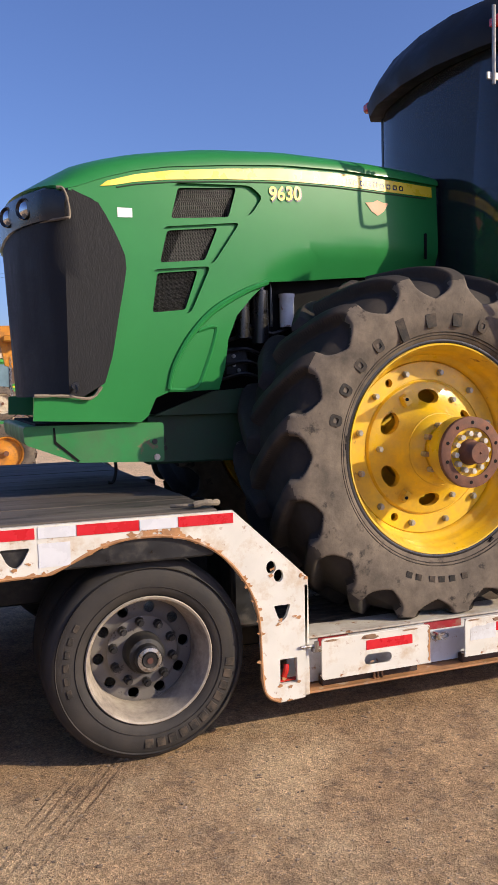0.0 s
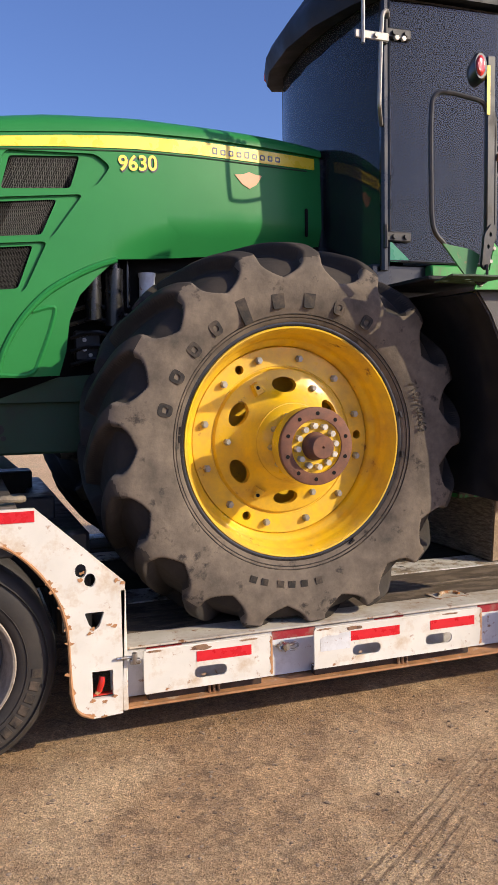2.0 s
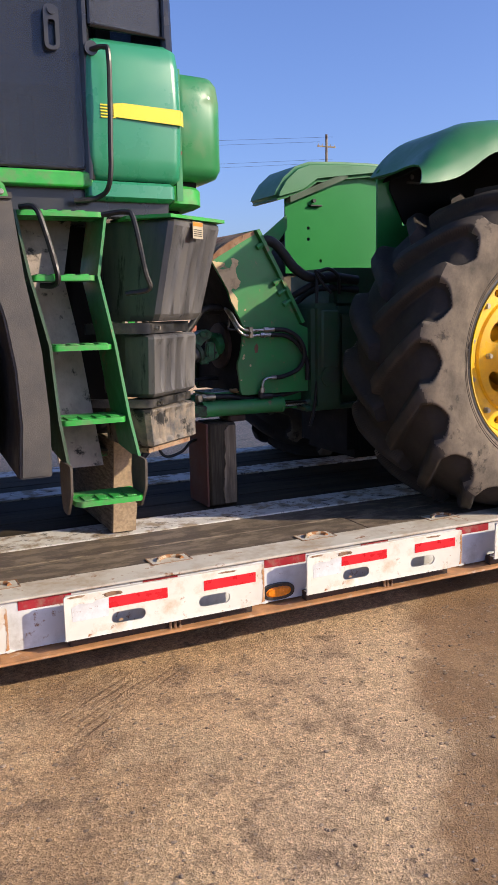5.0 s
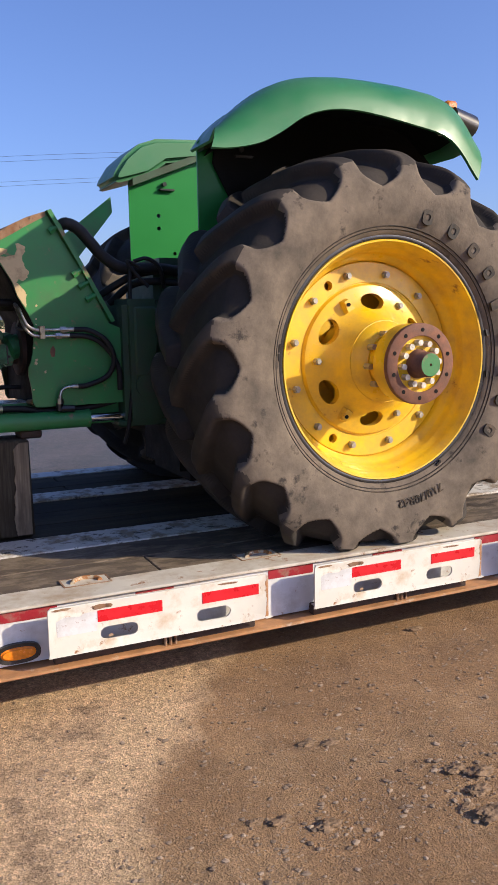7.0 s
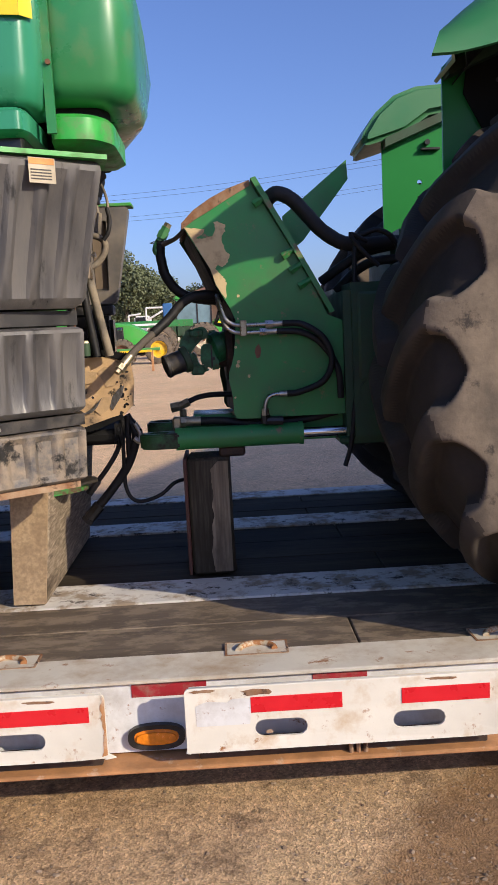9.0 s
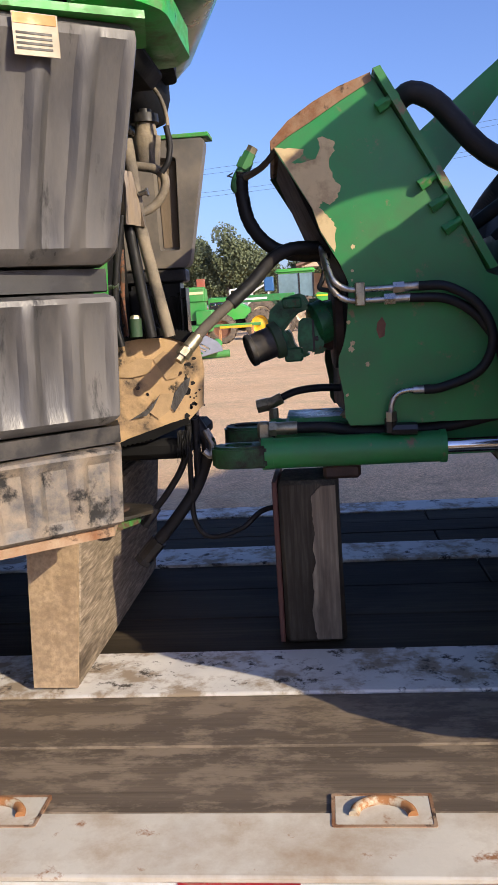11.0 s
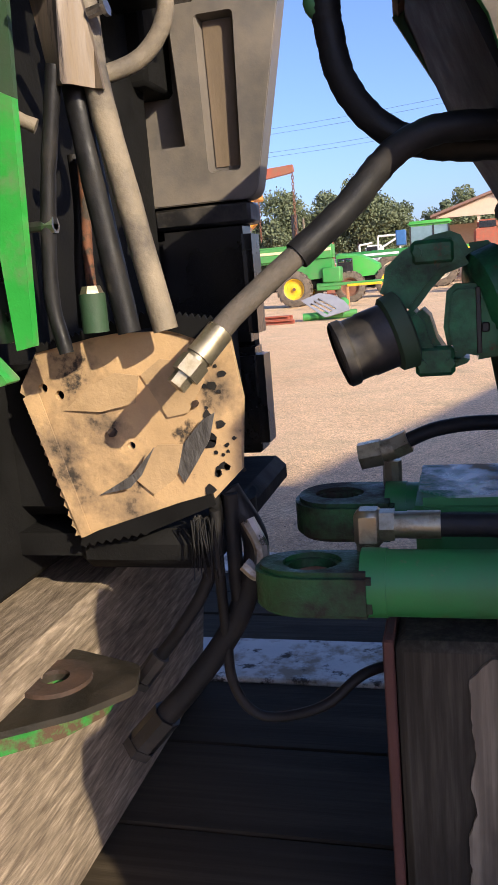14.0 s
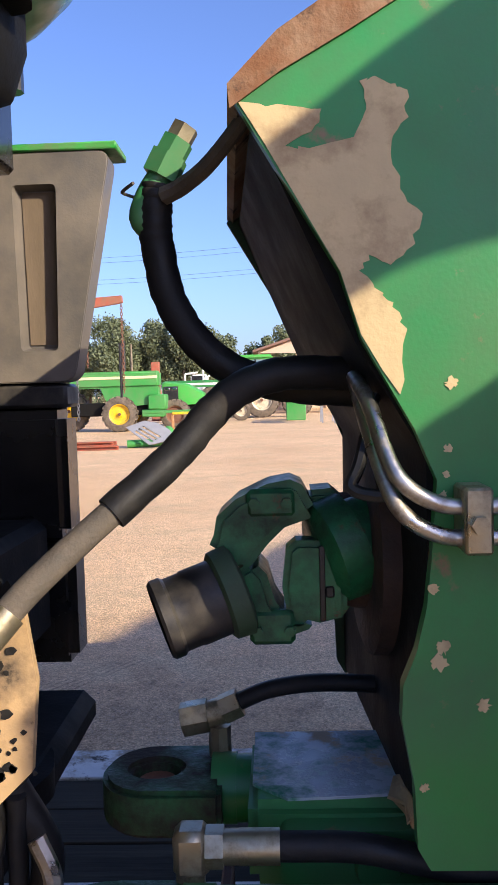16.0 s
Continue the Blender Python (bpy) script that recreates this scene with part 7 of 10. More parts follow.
# ---- tractor rear half: hinge frame ----
def build_hinge():
    plate = [(4.76, 1.902), (4.81, 1.951), (4.877, 1.993), (4.95, 2.028), (5.037, 2.057), (5.178, 1.817), (5.272, 1.642), (5.333, 1.518), (5.40, 1.49), (5.40, 1.112), (4.945, 1.112), (4.932, 1.135), (4.930, 1.20), (4.918, 1.27), (4.920, 1.306),
             (4.934, 1.34), (4.945, 1.385), (4.951, 1.44), (4.957, 1.514), (4.936, 1.565), (4.885, 1.656), (4.865, 1.723)]
    bm = B()
    prism(bm, plate, [], 1.13, 1.150)
    near = part("hinge_plate", bm, green_worn, rear, "green hinge side plate with peeling paint")
    # same plate on the far side, its shade put into a darker green
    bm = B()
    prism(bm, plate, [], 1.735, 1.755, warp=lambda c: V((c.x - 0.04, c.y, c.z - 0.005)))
    part("far_hinge_plate", bm, green_dark, rear, "far hinge plate in green darkened for shade")
    # bare patch along the front edge
    patch = [(4.772, 1.889), (4.81, 1.884), (4.85, 1.878), (4.846, 1.862), (4.815, 1.845), (4.835, 1.842), (4.881, 1.850), (4.892, 1.875), (4.890, 1.902), (4.905, 1.908), (4.920, 1.897), (4.936, 1.893), (4.932, 1.868), (4.915, 1.845), (4.925, 1.80),
             (4.946, 1.775), (4.938, 1.745), (4.916, 1.727), (4.895, 1.737), (4.885, 1.722), (4.905, 1.70), (4.918, 1.685), (4.928, 1.665), (4.922, 1.60), (4.905, 1.625), (4.885, 1.660), (4.866, 1.722)]
    rng = random.Random(3)
    fine = []
    for i, p in enumerate(patch):
        q = patch[(i + 1) % len(patch)]
        for k in range(4):
            t = k / 4
            e = 0.0 if i >= len(patch) - 4 else rng.uniform(-0.0035, 0.0035)
            fine.append((p[0] + (q[0] - p[0]) * t + e, p[1] + (q[1] - p[1]) * t + e * rng.uniform(-1, 1)))
    bm = B()
    prism(bm, fine, [], 1.1286, 1.1302)
    part("bare_patch", bm, mat("tan primer", (0.56, 0.43, 0.235), 0.7, var=0.1, vscale=12, bump=0.15, dirt=(0.30, 0.20, 0.11), damt=0.25, dscale=14), near, "tan primer where the paint peeled")
    for cx, cz, s in ((4.960, 1.345, 0.006), (5.000, 1.285, 0.006), (4.972, 1.610, 0.005), (4.952, 1.405, 0.005), (4.957, 1.330, 0.007), (4.966, 1.52, 0.003), (4.968, 1.545, 0.004), (4.963, 1.50, 0.003), (4.94, 1.20, 0.004)):
        bm = B()
        prism(bm, [(cx + s * math.cos(a) * rng.uniform(0.6, 1.6), cz + s * math.sin(a) * rng.uniform(0.6, 1.6)) for a in [k * 0.3 for k in range(21)]], [], 1.1288, 1.1302)
        part("chip", bm, bpy.data.materials["tan primer"], near, "small tan paint chip")
    bm = B()
    prism(bm, [(5.032, 1.40), (5.045, 1.415), (5.055, 1.395), (5.05, 1.36), (5.035, 1.355), (5.028, 1.38)], [], 1.1288, 1.1302)
    part("rust_spot", bm, rust, near, "rust spot on the plate")
    # rusted top edge
    bm = B()
    top = [(4.760, 1.902), (4.81, 1.951), (4.877, 1.993), (4.95, 2.028), (5.037, 2.057)]
    loft(bm, [[V((x, 1.1275, z + 0.003)) for x, z in top], [V((x + 0.002, 1.1275, z - 0.020 - 0.022 * math.sin(i * 0.8))) for i, (x, z) in enumerate(top)]], closed=False)
    thicken(bm, 0.002)
    part("rusted_edge", bm, rust_chalk, near, "rusted and chalky top edge")
    bm = B()
    loft(bm, [[V((x, 1.13, z)) for x, z in top], [V((x - 0.04, 1.755, z + 0.004)) for x, z in top]], closed=False)
    thicken(bm, 0.014)
    part("top_plate", bm, rust_chalk, rear, "rusted top plate of the hinge frame")
    # inner web between the plates, drawn near-black, with its bearing flange
    bm = B()
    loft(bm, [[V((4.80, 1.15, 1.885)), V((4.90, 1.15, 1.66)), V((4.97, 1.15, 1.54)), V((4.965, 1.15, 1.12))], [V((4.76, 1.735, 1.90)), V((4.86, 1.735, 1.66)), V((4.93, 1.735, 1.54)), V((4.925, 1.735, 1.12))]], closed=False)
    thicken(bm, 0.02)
    part("inner_web", bm, dark_void, rear, "near-black web in the hollow between the plates")
    bm = B()
    u, w = frame_of(V((1, 0.06, 0)))
    c = V((4.95, 1.40, 1.395))
    d = V((1, 0.06, 0)).normalized()
    loft(bm, [ring(c - d * 0.045, u, w, 0.125, 32), ring(c - d * 0.040, u, w, 0.138, 32), ring(c + d * 0.02, u, w, 0.140, 32)])
    loft(bm, [ring(c - d * 0.075, u, w, 0.075, 24), ring(c - d * 0.03, u, w, 0.080, 24)])
    part("bearing_flange", bm, bearing_rust, rear, "dark rusty bearing flange")
    # bolted flange strip down the rear edge
    bm = B()
    ln = [V((5.042, 0, 2.063)), V((5.178, 0, 1.822)), V((5.272, 0, 1.648)), V((5.338, 0, 1.525))]
    loft(bm, [[V((p.x, 1.102, p.z)), V((p.x + 0.020, 1.102, p.z + 0.006)), V((p.x + 0.020, 1.75, p.z + 0.006)), V((p.x, 1.75, p.z))] for p in ln])
    part("flange_strip", bm, green_worn, rear, "green bolted flange strip")
    for x, z in ((5.077, 1.979), (5.182, 1.772), (5.211, 1.712), (5.245, 1.650)):
        bm = B()
        a = V((x, 1.118, z))
        dd = V((0.85, 0, 0.52))
        rod(bm, a - dd * 0.03, a + dd * 0.0, 0.017, seg=6)
        rod(bm, a + dd * 0.0, a + dd * 0.035, 0.012, seg=10)
        part("flange_bolt", bm, green_worn, rear, "painted flange bolt")
    # upright wing plates behind
    bm = B()
    prism(bm, [(5.20, 1.975), (5.497, 2.209), (5.503, 2.125), (5.289, 1.861), (5.20, 1.80)], [], 1.58, 1.594)
    part("wing_plate", bm, green_worn, rear, "slanted green wing plate")
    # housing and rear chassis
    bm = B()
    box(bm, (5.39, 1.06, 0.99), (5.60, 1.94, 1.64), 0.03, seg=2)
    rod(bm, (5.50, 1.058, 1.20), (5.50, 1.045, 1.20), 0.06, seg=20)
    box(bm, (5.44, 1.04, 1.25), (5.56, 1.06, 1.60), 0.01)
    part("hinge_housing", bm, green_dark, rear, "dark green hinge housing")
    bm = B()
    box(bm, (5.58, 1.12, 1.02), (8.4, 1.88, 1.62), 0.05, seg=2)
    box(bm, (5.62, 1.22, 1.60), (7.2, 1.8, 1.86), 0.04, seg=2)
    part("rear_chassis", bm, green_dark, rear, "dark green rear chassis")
    # added box that stops sun passing below the chassis to the far wheel
    bm = B()
    box(bm, (5.72, 1.14, 0.64), (8.3, 1.86, 1.03), 0.06, seg=2)
    part("drop_box", bm, dark_void, rear, "dark box under the chassis, added to keep sun off the far wheel")
    bm = B()
    rod(bm, (6.39, 0.82, 1.31), (6.39, 2.18, 1.31), 0.17, seg=20)
    rod(bm, (6.39, 1.3, 1.31), (6.39, 1.7, 1.31), 0.30, seg=20)
    part("axle", bm, green_dark, rear, "dark green axle housing")
    bm = B()
    box(bm, (5.40, 1.09, 1.03), (5.52, 1.20, 1.07), 0.008)
    box(bm, (5.36, 1.10, 0.985), (5.75, 1.30, 1.02), 0.01)
    part("cylinder_mount", bm, green_dark, rear, "green cylinder mount")

    bm = B()
    prism(bm, rounded([(4.79, 1.000), (5.42, 1.000), (5.42, 1.10), (5.06, 1.13), (4.985, 1.128), (4.93, 1.107), (4.79, 1.107)], 0.015), [], 1.215, 1.37)
    bmesh.ops.bevel(bm, geom=[e for e in bm.edges if e.is_manifold and e.calc_face_angle(0) > 1.0], offset=0.012, segments=2, affect="EDGES", clamp_overlap=True)
    base = part("hinge_base", bm, green_worn, rear, "green hinge base casting")
    bm = B()
    rod(bm, (4.90, 1.216, 1.065), (4.90, 1.208, 1.065), 0.027, 0.024, seg=20)
    part("base_boss", bm, green_worn, base, "round boss")


build_hinge()


def build_cylinders():
    for y, z, x0, mt in ((1.14, 1.040, 4.69, green_worn), (1.42, 1.058, 4.70, green_worn)):
        bm = B()
        ys = 0.045
        rod(bm, (x0, y, z), (5.20, y, z), ys, seg=28)
        rod(bm, (5.195, y, z), (5.212, y, z), ys + 0.003, seg=28)
        rod(bm, (x0 - 0.004, y, z), (x0 + 0.03, y, z), ys + 0.002, seg=28)
        cyl = part("cylinder", bm, mt, rear, "green hydraulic cylinder barrel")
        bm = B()
        rod(bm, (5.21, y, z), (5.46, y, z), 0.021, seg=20)
        part("piston_rod", bm, chrome, cyl, "bright piston rod")
        bm = B()
        wd = 0.052 if y < 1.3 else 0.075
        out = [(x0 + 0.012, -wd)] + [(4.613 - (0.075 if y < 1.3 else 0.07) * math.sin(a), -wd * math.cos(a)) for a in [k * math.pi / 12 for k in range(13)]] + [(x0 + 0.012, wd)]
        prism(bm, out, [oval(4.618, 0, 0.034, 0.028, 18)], -0.034, 0.030, m=Matrix.Translation((0, y, z)) @ Matrix.Rotation(radians(90), 4, "X"))
        bmesh.ops.bevel(bm, geom=[e for e in bm.edges if e.is_manifold and e.calc_face_angle(0) > 1.3], offset=0.007, segments=2, affect="EDGES")
        part("cylinder_eye", bm, mat("greasy worn green casting %d" % int(y * 100), (0.014, 0.085, 0.026), 0.45, var=0.4, vscale=20, bump=0.6, bscale=90, dirt=(0.024, 0.018, 0.012), damt=0.60, dscale=9, dsoft=0.15), cyl, "greasy black and green cylinder eye")
        bm = B()
        rod(bm, (4.618, y, z - 0.03), (4.618, y, z + 0.012), 0.027, seg=16)
        part("eye_bush", bm, rust, cyl, "rusty bush in the eye")
    # elbow and hose on the near cylinder
    bm = B()
    box(bm, (4.672, 1.172, 1.075), (4.712, 1.212, 1.128), 0.008)
    rod(bm, (4.69, 1.19, 1.05), (4.69, 1.19, 1.08), 0.018, seg=6)
    rod(bm, (4.708, 1.19, 1.105), (4.728, 1.19, 1.105), 0.023, seg=6)
    rod(bm, (4.728, 1.19, 1.105), (4.745, 1.19, 1.105), 0.019, seg=12)
    rod(bm, (4.745, 1.19, 1.105), (4.790, 1.19, 1.105), 0.0195, seg=14)
    part("elbow_fitting", bm, brass, rear, "zinc elbow fitting on the cylinder")
    bm = B()
    tube(bm, [(4.785, 1.19, 1.105), (4.88, 1.19, 1.102), (5.0, 1.18, 1.085), (5.2, 1.17, 1.09), (5.36, 1.16, 1.12)], 0.0165, 10, 6)
    part("cylinder_hose", bm, hose_rubber, rear, "black hose along the cylinder")
    # fitting and hose above the far cylinder
    bm = B()
    rod(bm, (4.705, 1.45, 1.09), (4.705, 1.45, 1.135), 0.016, seg=8)
    rod(bm, (4.652, 1.45, 1.143), (4.690, 1.45, 1.150), 0.024, seg=6)
    rod(bm, (4.688, 1.45, 1.150), (4.712, 1.45, 1.157), 0.019, seg=10)
    rod(bm, (4.710, 1.45, 1.157), (4.735, 1.45, 1.168), 0.021, seg=6)
    part("tee_fitting", bm, brass, rear, "dull zinc tee fitting")
    bm = B()
    tube(bm, [(4.73, 1.45, 1.167), (4.78, 1.45, 1.186), (4.85, 1.45, 1.194), (4.95, 1.45, 1.190)], 0.0125, 10, 6)
    part("upper_hose", bm, hose_rubber, rear, "black hose to the hinge frame")
    # top face of the hinge tongue between the cylinders, sky reflection painted pale
    bm = B()
    box(bm, (4.752, 1.245, 1.02), (5.02, 1.445, 1.124), 0.012, seg=2)
    part("tongue", bm, green_worn, rear, "green hinge tongue")
    bm = B()
    prism(bm, [(4.756, 1.44), (4.94, 1.442), (4.935, 1.30), (4.925, 1.262), (4.87, 1.256), (4.80, 1.252), (4.757, 1.29)], [], 1.124, 1.1275, m=Matrix(((1, 0, 0, 0), (0, 0, 1, 0), (0, 1, 0, 0), (0, 0, 0, 1))))
    part("tongue_top", bm, sky_sheen, rear, "pale painted sky sheen with worn patches on the tongue")
    bm = B()
    box(bm, (4.925, 1.185, 1.118), (5.01, 1.30, 1.142), 0.010, seg=3)
    bmesh.ops.subdivide_edges(bm, edges=bm.edges[:], cuts=2, use_grid_fill=True)
    for v in bm.verts:
        v.co += 0.014 * V((noise.noise(v.co * 45), noise.noise(v.co * 45 + V((3, 0, 0))), 0.6 * noise.noise(v.co * 60 + V((0, 7, 0)))))
    part("tongue_weld", bm, tan_plate, rear, "tan weld patch at the frame foot")
    bm = B()
    box(bm, (4.86, 1.14, 0.955), (4.97, 1.30, 0.999), 0.01)
    part("tongue_foot", bm, bearing_rust, rear, "rusty foot under the cylinder")


build_cylinders()


def build_joint():
    o = V((4.650, 1.288, 1.332))
    d = (V((4.905, 1.362, 1.415)) - o).normalized()
    u = V((0, 0.25, 1))
    u = (u - d * u.dot(d)).normalized()
    w = d.cross(u)

    def P(a, b, c):
        return o + d * a + u * b + w * c

    def R(a, r, seg=28):
        return ring(P(a, 0, 0), u, w, r, seg)
    bm = B()
    loft(bm, [R(0.0, 0.046), R(0.004, 0.050), R(0.016, 0.050), R(0.020, 0.0465), R(0.040, 0.0465), R(0.042, 0.048), R(0.085, 0.048)], cap0=False)
    loft(bm, [R(0.003, 0.036), R(0.05, 0.036)])
    part("drive_shaft", bm, black_paint, rear, "open black drive shaft end")
    bm = B()
    loft(bm, [R(0.078, 0.050), R(0.082, 0.056), R(0.104, 0.058), R(0.108, 0.052)])
    yo = part("joint_collar", bm, green_dark, rear, "green joint collar")

    def casting(nm, out, y0, y1, bev, parent, label, holes=()):
        bm = B()
        prism(bm, out, holes, y0, y1)
        bmesh.ops.bevel(bm, geom=[e for e in bm.edges if e.is_manifold and e.calc_face_angle(0) > 1.0], offset=bev, segments=2, affect="EDGES", clamp_overlap=True)
        return part(nm, bm, joint_green, parent, label, angle=40)
    joint_green = mat("scuffed deep green casting", (0.012, 0.14, 0.048), 0.42, var=0.25, vscale=14, bump=0.3, bscale=90, coat=0.15, dirt=(0.015, 0.018, 0.014), damt=0.42, dscale=12, dsoft=0.25, dirt2=(0.10, 0.05, 0.025), d2amt=0.05, d2scale=20)
    upper = [(4.706, 1.408), (4.716, 1.430), (4.720, 1.452), (4.745, 1.474), (4.784, 1.492), (4.813, 1.497), (4.828, 1.490), (4.846, 1.456), (4.835, 1.447), (4.805, 1.437), (4.783, 1.416), (4.764, 1.392), (4.750, 1.380)]
    lower = [(4.745, 1.385), (4.764, 1.396), (4.781, 1.378), (4.790, 1.345), (4.802, 1.326), (4.842, 1.320), (4.832, 1.307), (4.796, 1.295), (4.771, 1.310), (4.746, 1.310), (4.738, 1.34)]
    for nm, shape, zc in (("upper_prong", upper, 1.475), ("lower_prong", lower, 1.315)):
        pr = casting(nm, shape, 1.318, 1.425, 0.010, rear, "thick cast green joint prong")
        bm = B()
        box(bm, (4.758, 1.314, zc - 0.024), (4.820, 1.330, zc + 0.012) if zc > 1.4 else (4.815, 1.330, zc + 0.020), 0.006)
        part("bearing_cap", bm, joint_green, pr, "square bearing cap")
        for x in (4.768, 4.808):
            bm = B()
            rod(bm, (x, 1.316, zc - 0.005), (x, 1.306, zc - 0.005), 0.007, seg=6)
            part("cap_bolt", bm, joint_green, pr, "painted cap bolt")
    blk = casting("joint_block", [(4.806, 1.412), (4.818, 1.422), (4.880, 1.420), (4.880, 1.326), (4.846, 1.318), (4.806, 1.328), (4.800, 1.362)], 1.310, 1.36, 0.008, rear, "green block of the joint cross")
    bm = B()
    box(bm, (4.846, 1.3075, 1.322), (4.853, 1.313, 1.416), 0.001)
    part("block_seam", bm, black_paint, blk, "dark seam in the block")
    bm = B()
    box(bm, (4.853, 1.306, 1.352), (4.864, 1.312, 1.366), 0.002)
    part("block_notch", bm, black_paint, blk, "dark square notch")
    casting("rear_prong", [(4.832, 1.478), (4.866, 1.480), (4.886, 1.462), (4.900, 1.440), (4.900, 1.34), (4.876, 1.31), (4.840, 1.305), (4.846, 1.34), (4.862, 1.408), (4.846, 1.41)], 1.36, 1.44, 0.008, rear, "green rear joint prong")
    bm = B()
    loft(bm, [R(0.215, 0.050), R(0.226, 0.066), R(0.262, 0.068), R(0.266, 0.056), R(0.32, 0.052)])
    part("joint_flange", bm, joint_green, rear, "green joint flange")


build_joint()


def build_rear_pipes():
    for nm, pts, r, mt, lab in (
            ("wrapped_hose", [(4.660, 1.337, 1.864), (4.657, 1.337, 1.846), (4.655, 1.338, 1.815), (4.657, 1.34, 1.79), (4.670, 1.34, 1.725), (4.705, 1.34, 1.668), (4.755, 1.34, 1.630), (4.82, 1.34, 1.612), (4.90, 1.34, 1.605)], 0.021, hose_rubber, "thick black taped hose"),
            ("lower_wrapped_hose", [(4.615, 1.20, 1.478), (4.68, 1.235, 1.535), (4.725, 1.255, 1.585), (4.76, 1.262, 1.612), (4.81, 1.27, 1.627), (4.90, 1.29, 1.625)], 0.020, hose_rubber, "black taped hose end"),
            ("long_hose", [(4.498, 1.100, 1.360), (4.535, 1.13, 1.405), (4.58, 1.17, 1.448), (4.63, 1.21, 1.492), (4.67, 1.233, 1.528)], 0.0155, hose_dusty, "dusty grey hydraulic hose")):
        bm = B()
        tube(bm, pts, r, 14, 7, wob=0.05 if mt is hose_rubber else 0.0)
        part(nm, bm, mt, rear, lab)
    bm = B()
    a, b = V((4.6600, 1.337, 1.8610)), V((4.6520, 1.337, 1.8410))
    rod(bm, (4.6760, 1.337, 1.8980), (4.6880, 1.337, 1.9180), 0.020, seg=6)
    rod(bm, (4.6630, 1.337, 1.8740), (4.6770, 1.337, 1.9000), 0.024, seg=6)
    tube(bm, [(4.6650, 1.337, 1.8780), (4.6480, 1.337, 1.8540), (4.6380, 1.337, 1.8260), (4.6500, 1.337, 1.8100)], 0.0155, 12, 4)
    part("hose_cap", bm, green_light, rear, "green hose elbow with a pale cap nut")
    bm = B()
    rod(bm, (4.6875, 1.337, 1.9170), (4.6980, 1.337, 1.9340), 0.017, seg=6)
    part("cap_nut", bm, brass, rear, "pale zinc cap nut")
    bm = B()
    tube(bm, [(4.6360, 1.3, 1.8590), (4.6210, 1.32, 1.8560), (4.6160, 1.345, 1.8580), (4.6360, 1.37, 1.8560), (4.6760, 1.35, 1.8490)], 0.0022, 5, 5)
    tube(bm, [(4.6710, 1.32, 1.8480), (4.6960, 1.3, 1.8540), (4.7360, 1.24, 1.8660), (4.80, 1.16, 1.914)], lambda t: 0.012 - 0.004 * t, 8, 5)
    part("tie_strap", bm, hose_dusty, rear, "grey strap that ties the hose to the frame")
    # brass end on the long hose
    bm = B()
    d = V((0.62, 0.5, 0.75)).normalized()
    p = V((4.470, 1.078, 1.327))
    for s0, s1, r, sg in ((0.0, 0.022, 0.014, 6), (0.018, 0.042, 0.0205, 6), (0.042, 0.048, 0.017, 12), (0.048, 0.054, 0.0195, 12), (0.054, 0.094, 0.0185, 16)):
        rod(bm, p + d * s0, p + d * s1, r, seg=sg)
    part("hose_fitting", bm, brass, rear, "zinc hex fitting on the hose end")
    # clamped steel pipes on the hinge plate
    for z0, bend in ((1.492, 0.035), (1.462, 0.03)):
        bm = B()
        tube(bm, [(4.885, 1.22, 1.62), (4.893, 1.15, 1.56 + (z0 - 1.46)), (4.912, 1.10, 1.525 + (z0 - 1.492)), (4.95, 1.095, z0 + 0.004), (5.0, 1.095, z0), (5.09, 1.095, z0)], 0.0085, 10, 6)
        part("steel_pipe", bm, steel, rear, "bent steel hydraulic pipe")
        bm = B()
        x0 = 5.075 if z0 > 1.47 else 5.05
        rod(bm, (x0, 1.095, z0), (x0 + 0.030, 1.095, z0), 0.0165, seg=6)
        rod(bm, (x0 + 0.030, 1.095, z0), (x0 + 0.075, 1.095, z0), 0.0125, seg=12)
        part("pipe_nut", bm, steel, rear, "bright pipe nut")
    bm = B()
    box(bm, (4.972, 1.076, 1.448), (4.999, 1.128, 1.512), 0.003)
    rod(bm, (4.985, 1.08, 1.478), (4.985, 1.066, 1.478), 0.009, seg=6)
    part("pipe_clamp", bm, brass, rear, "zinc pipe clamp block with bolt")
    bm = B()
    tube(bm, [(4.905, 1.20, 1.60), (4.885, 1.17, 1.53), (4.875, 1.16, 1.505), (4.90, 1.15, 1.497), (4.92, 1.15, 1.50)], 0.007, 8, 5)
    part("bent_rod", bm, black_paint, rear, "bent dark rod loop")
    for pts, r in (([(5.145, 1.095, 1.492), (5.22, 1.08, 1.485), (5.30, 1.07, 1.43), (5.335, 1.07, 1.34), (5.30, 1.08, 1.255), (5.20, 1.09, 1.213), (5.15, 1.092, 1.209)], 0.0135),
                   ([(5.12, 1.095, 1.462), (5.22, 1.09, 1.452), (5.30, 1.09, 1.40), (5.36, 1.09, 1.30), (5.37, 1.10, 1.18)], 0.0135)):
        bm = B()
        tube(bm, pts, r, 10, 6)
        part("plate_hose", bm, hose_rubber, rear, "black hose looping over the plate")
    bm = B()
    tube(bm, [(5.155, 1.092, 1.209), (5.10, 1.092, 1.208), (5.072, 1.092, 1.196), (5.060, 1.092, 1.17), (5.058, 1.092, 1.14)], 0.0085, 10, 5)
    rod(bm, (5.12, 1.092, 1.209), (5.165, 1.092, 1.209), 0.0125, seg=10)
    rod(bm, (5.058, 1.092, 1.125), (5.058, 1.092, 1.152), 0.0165, seg=6)
    part("elbow_pipe", bm, steel, rear, "bent steel elbow pipe")
    bm = B()
    rod(bm, (5.058, 1.11, 1.09), (5.058, 1.11, 1.13), 0.018, seg=8)
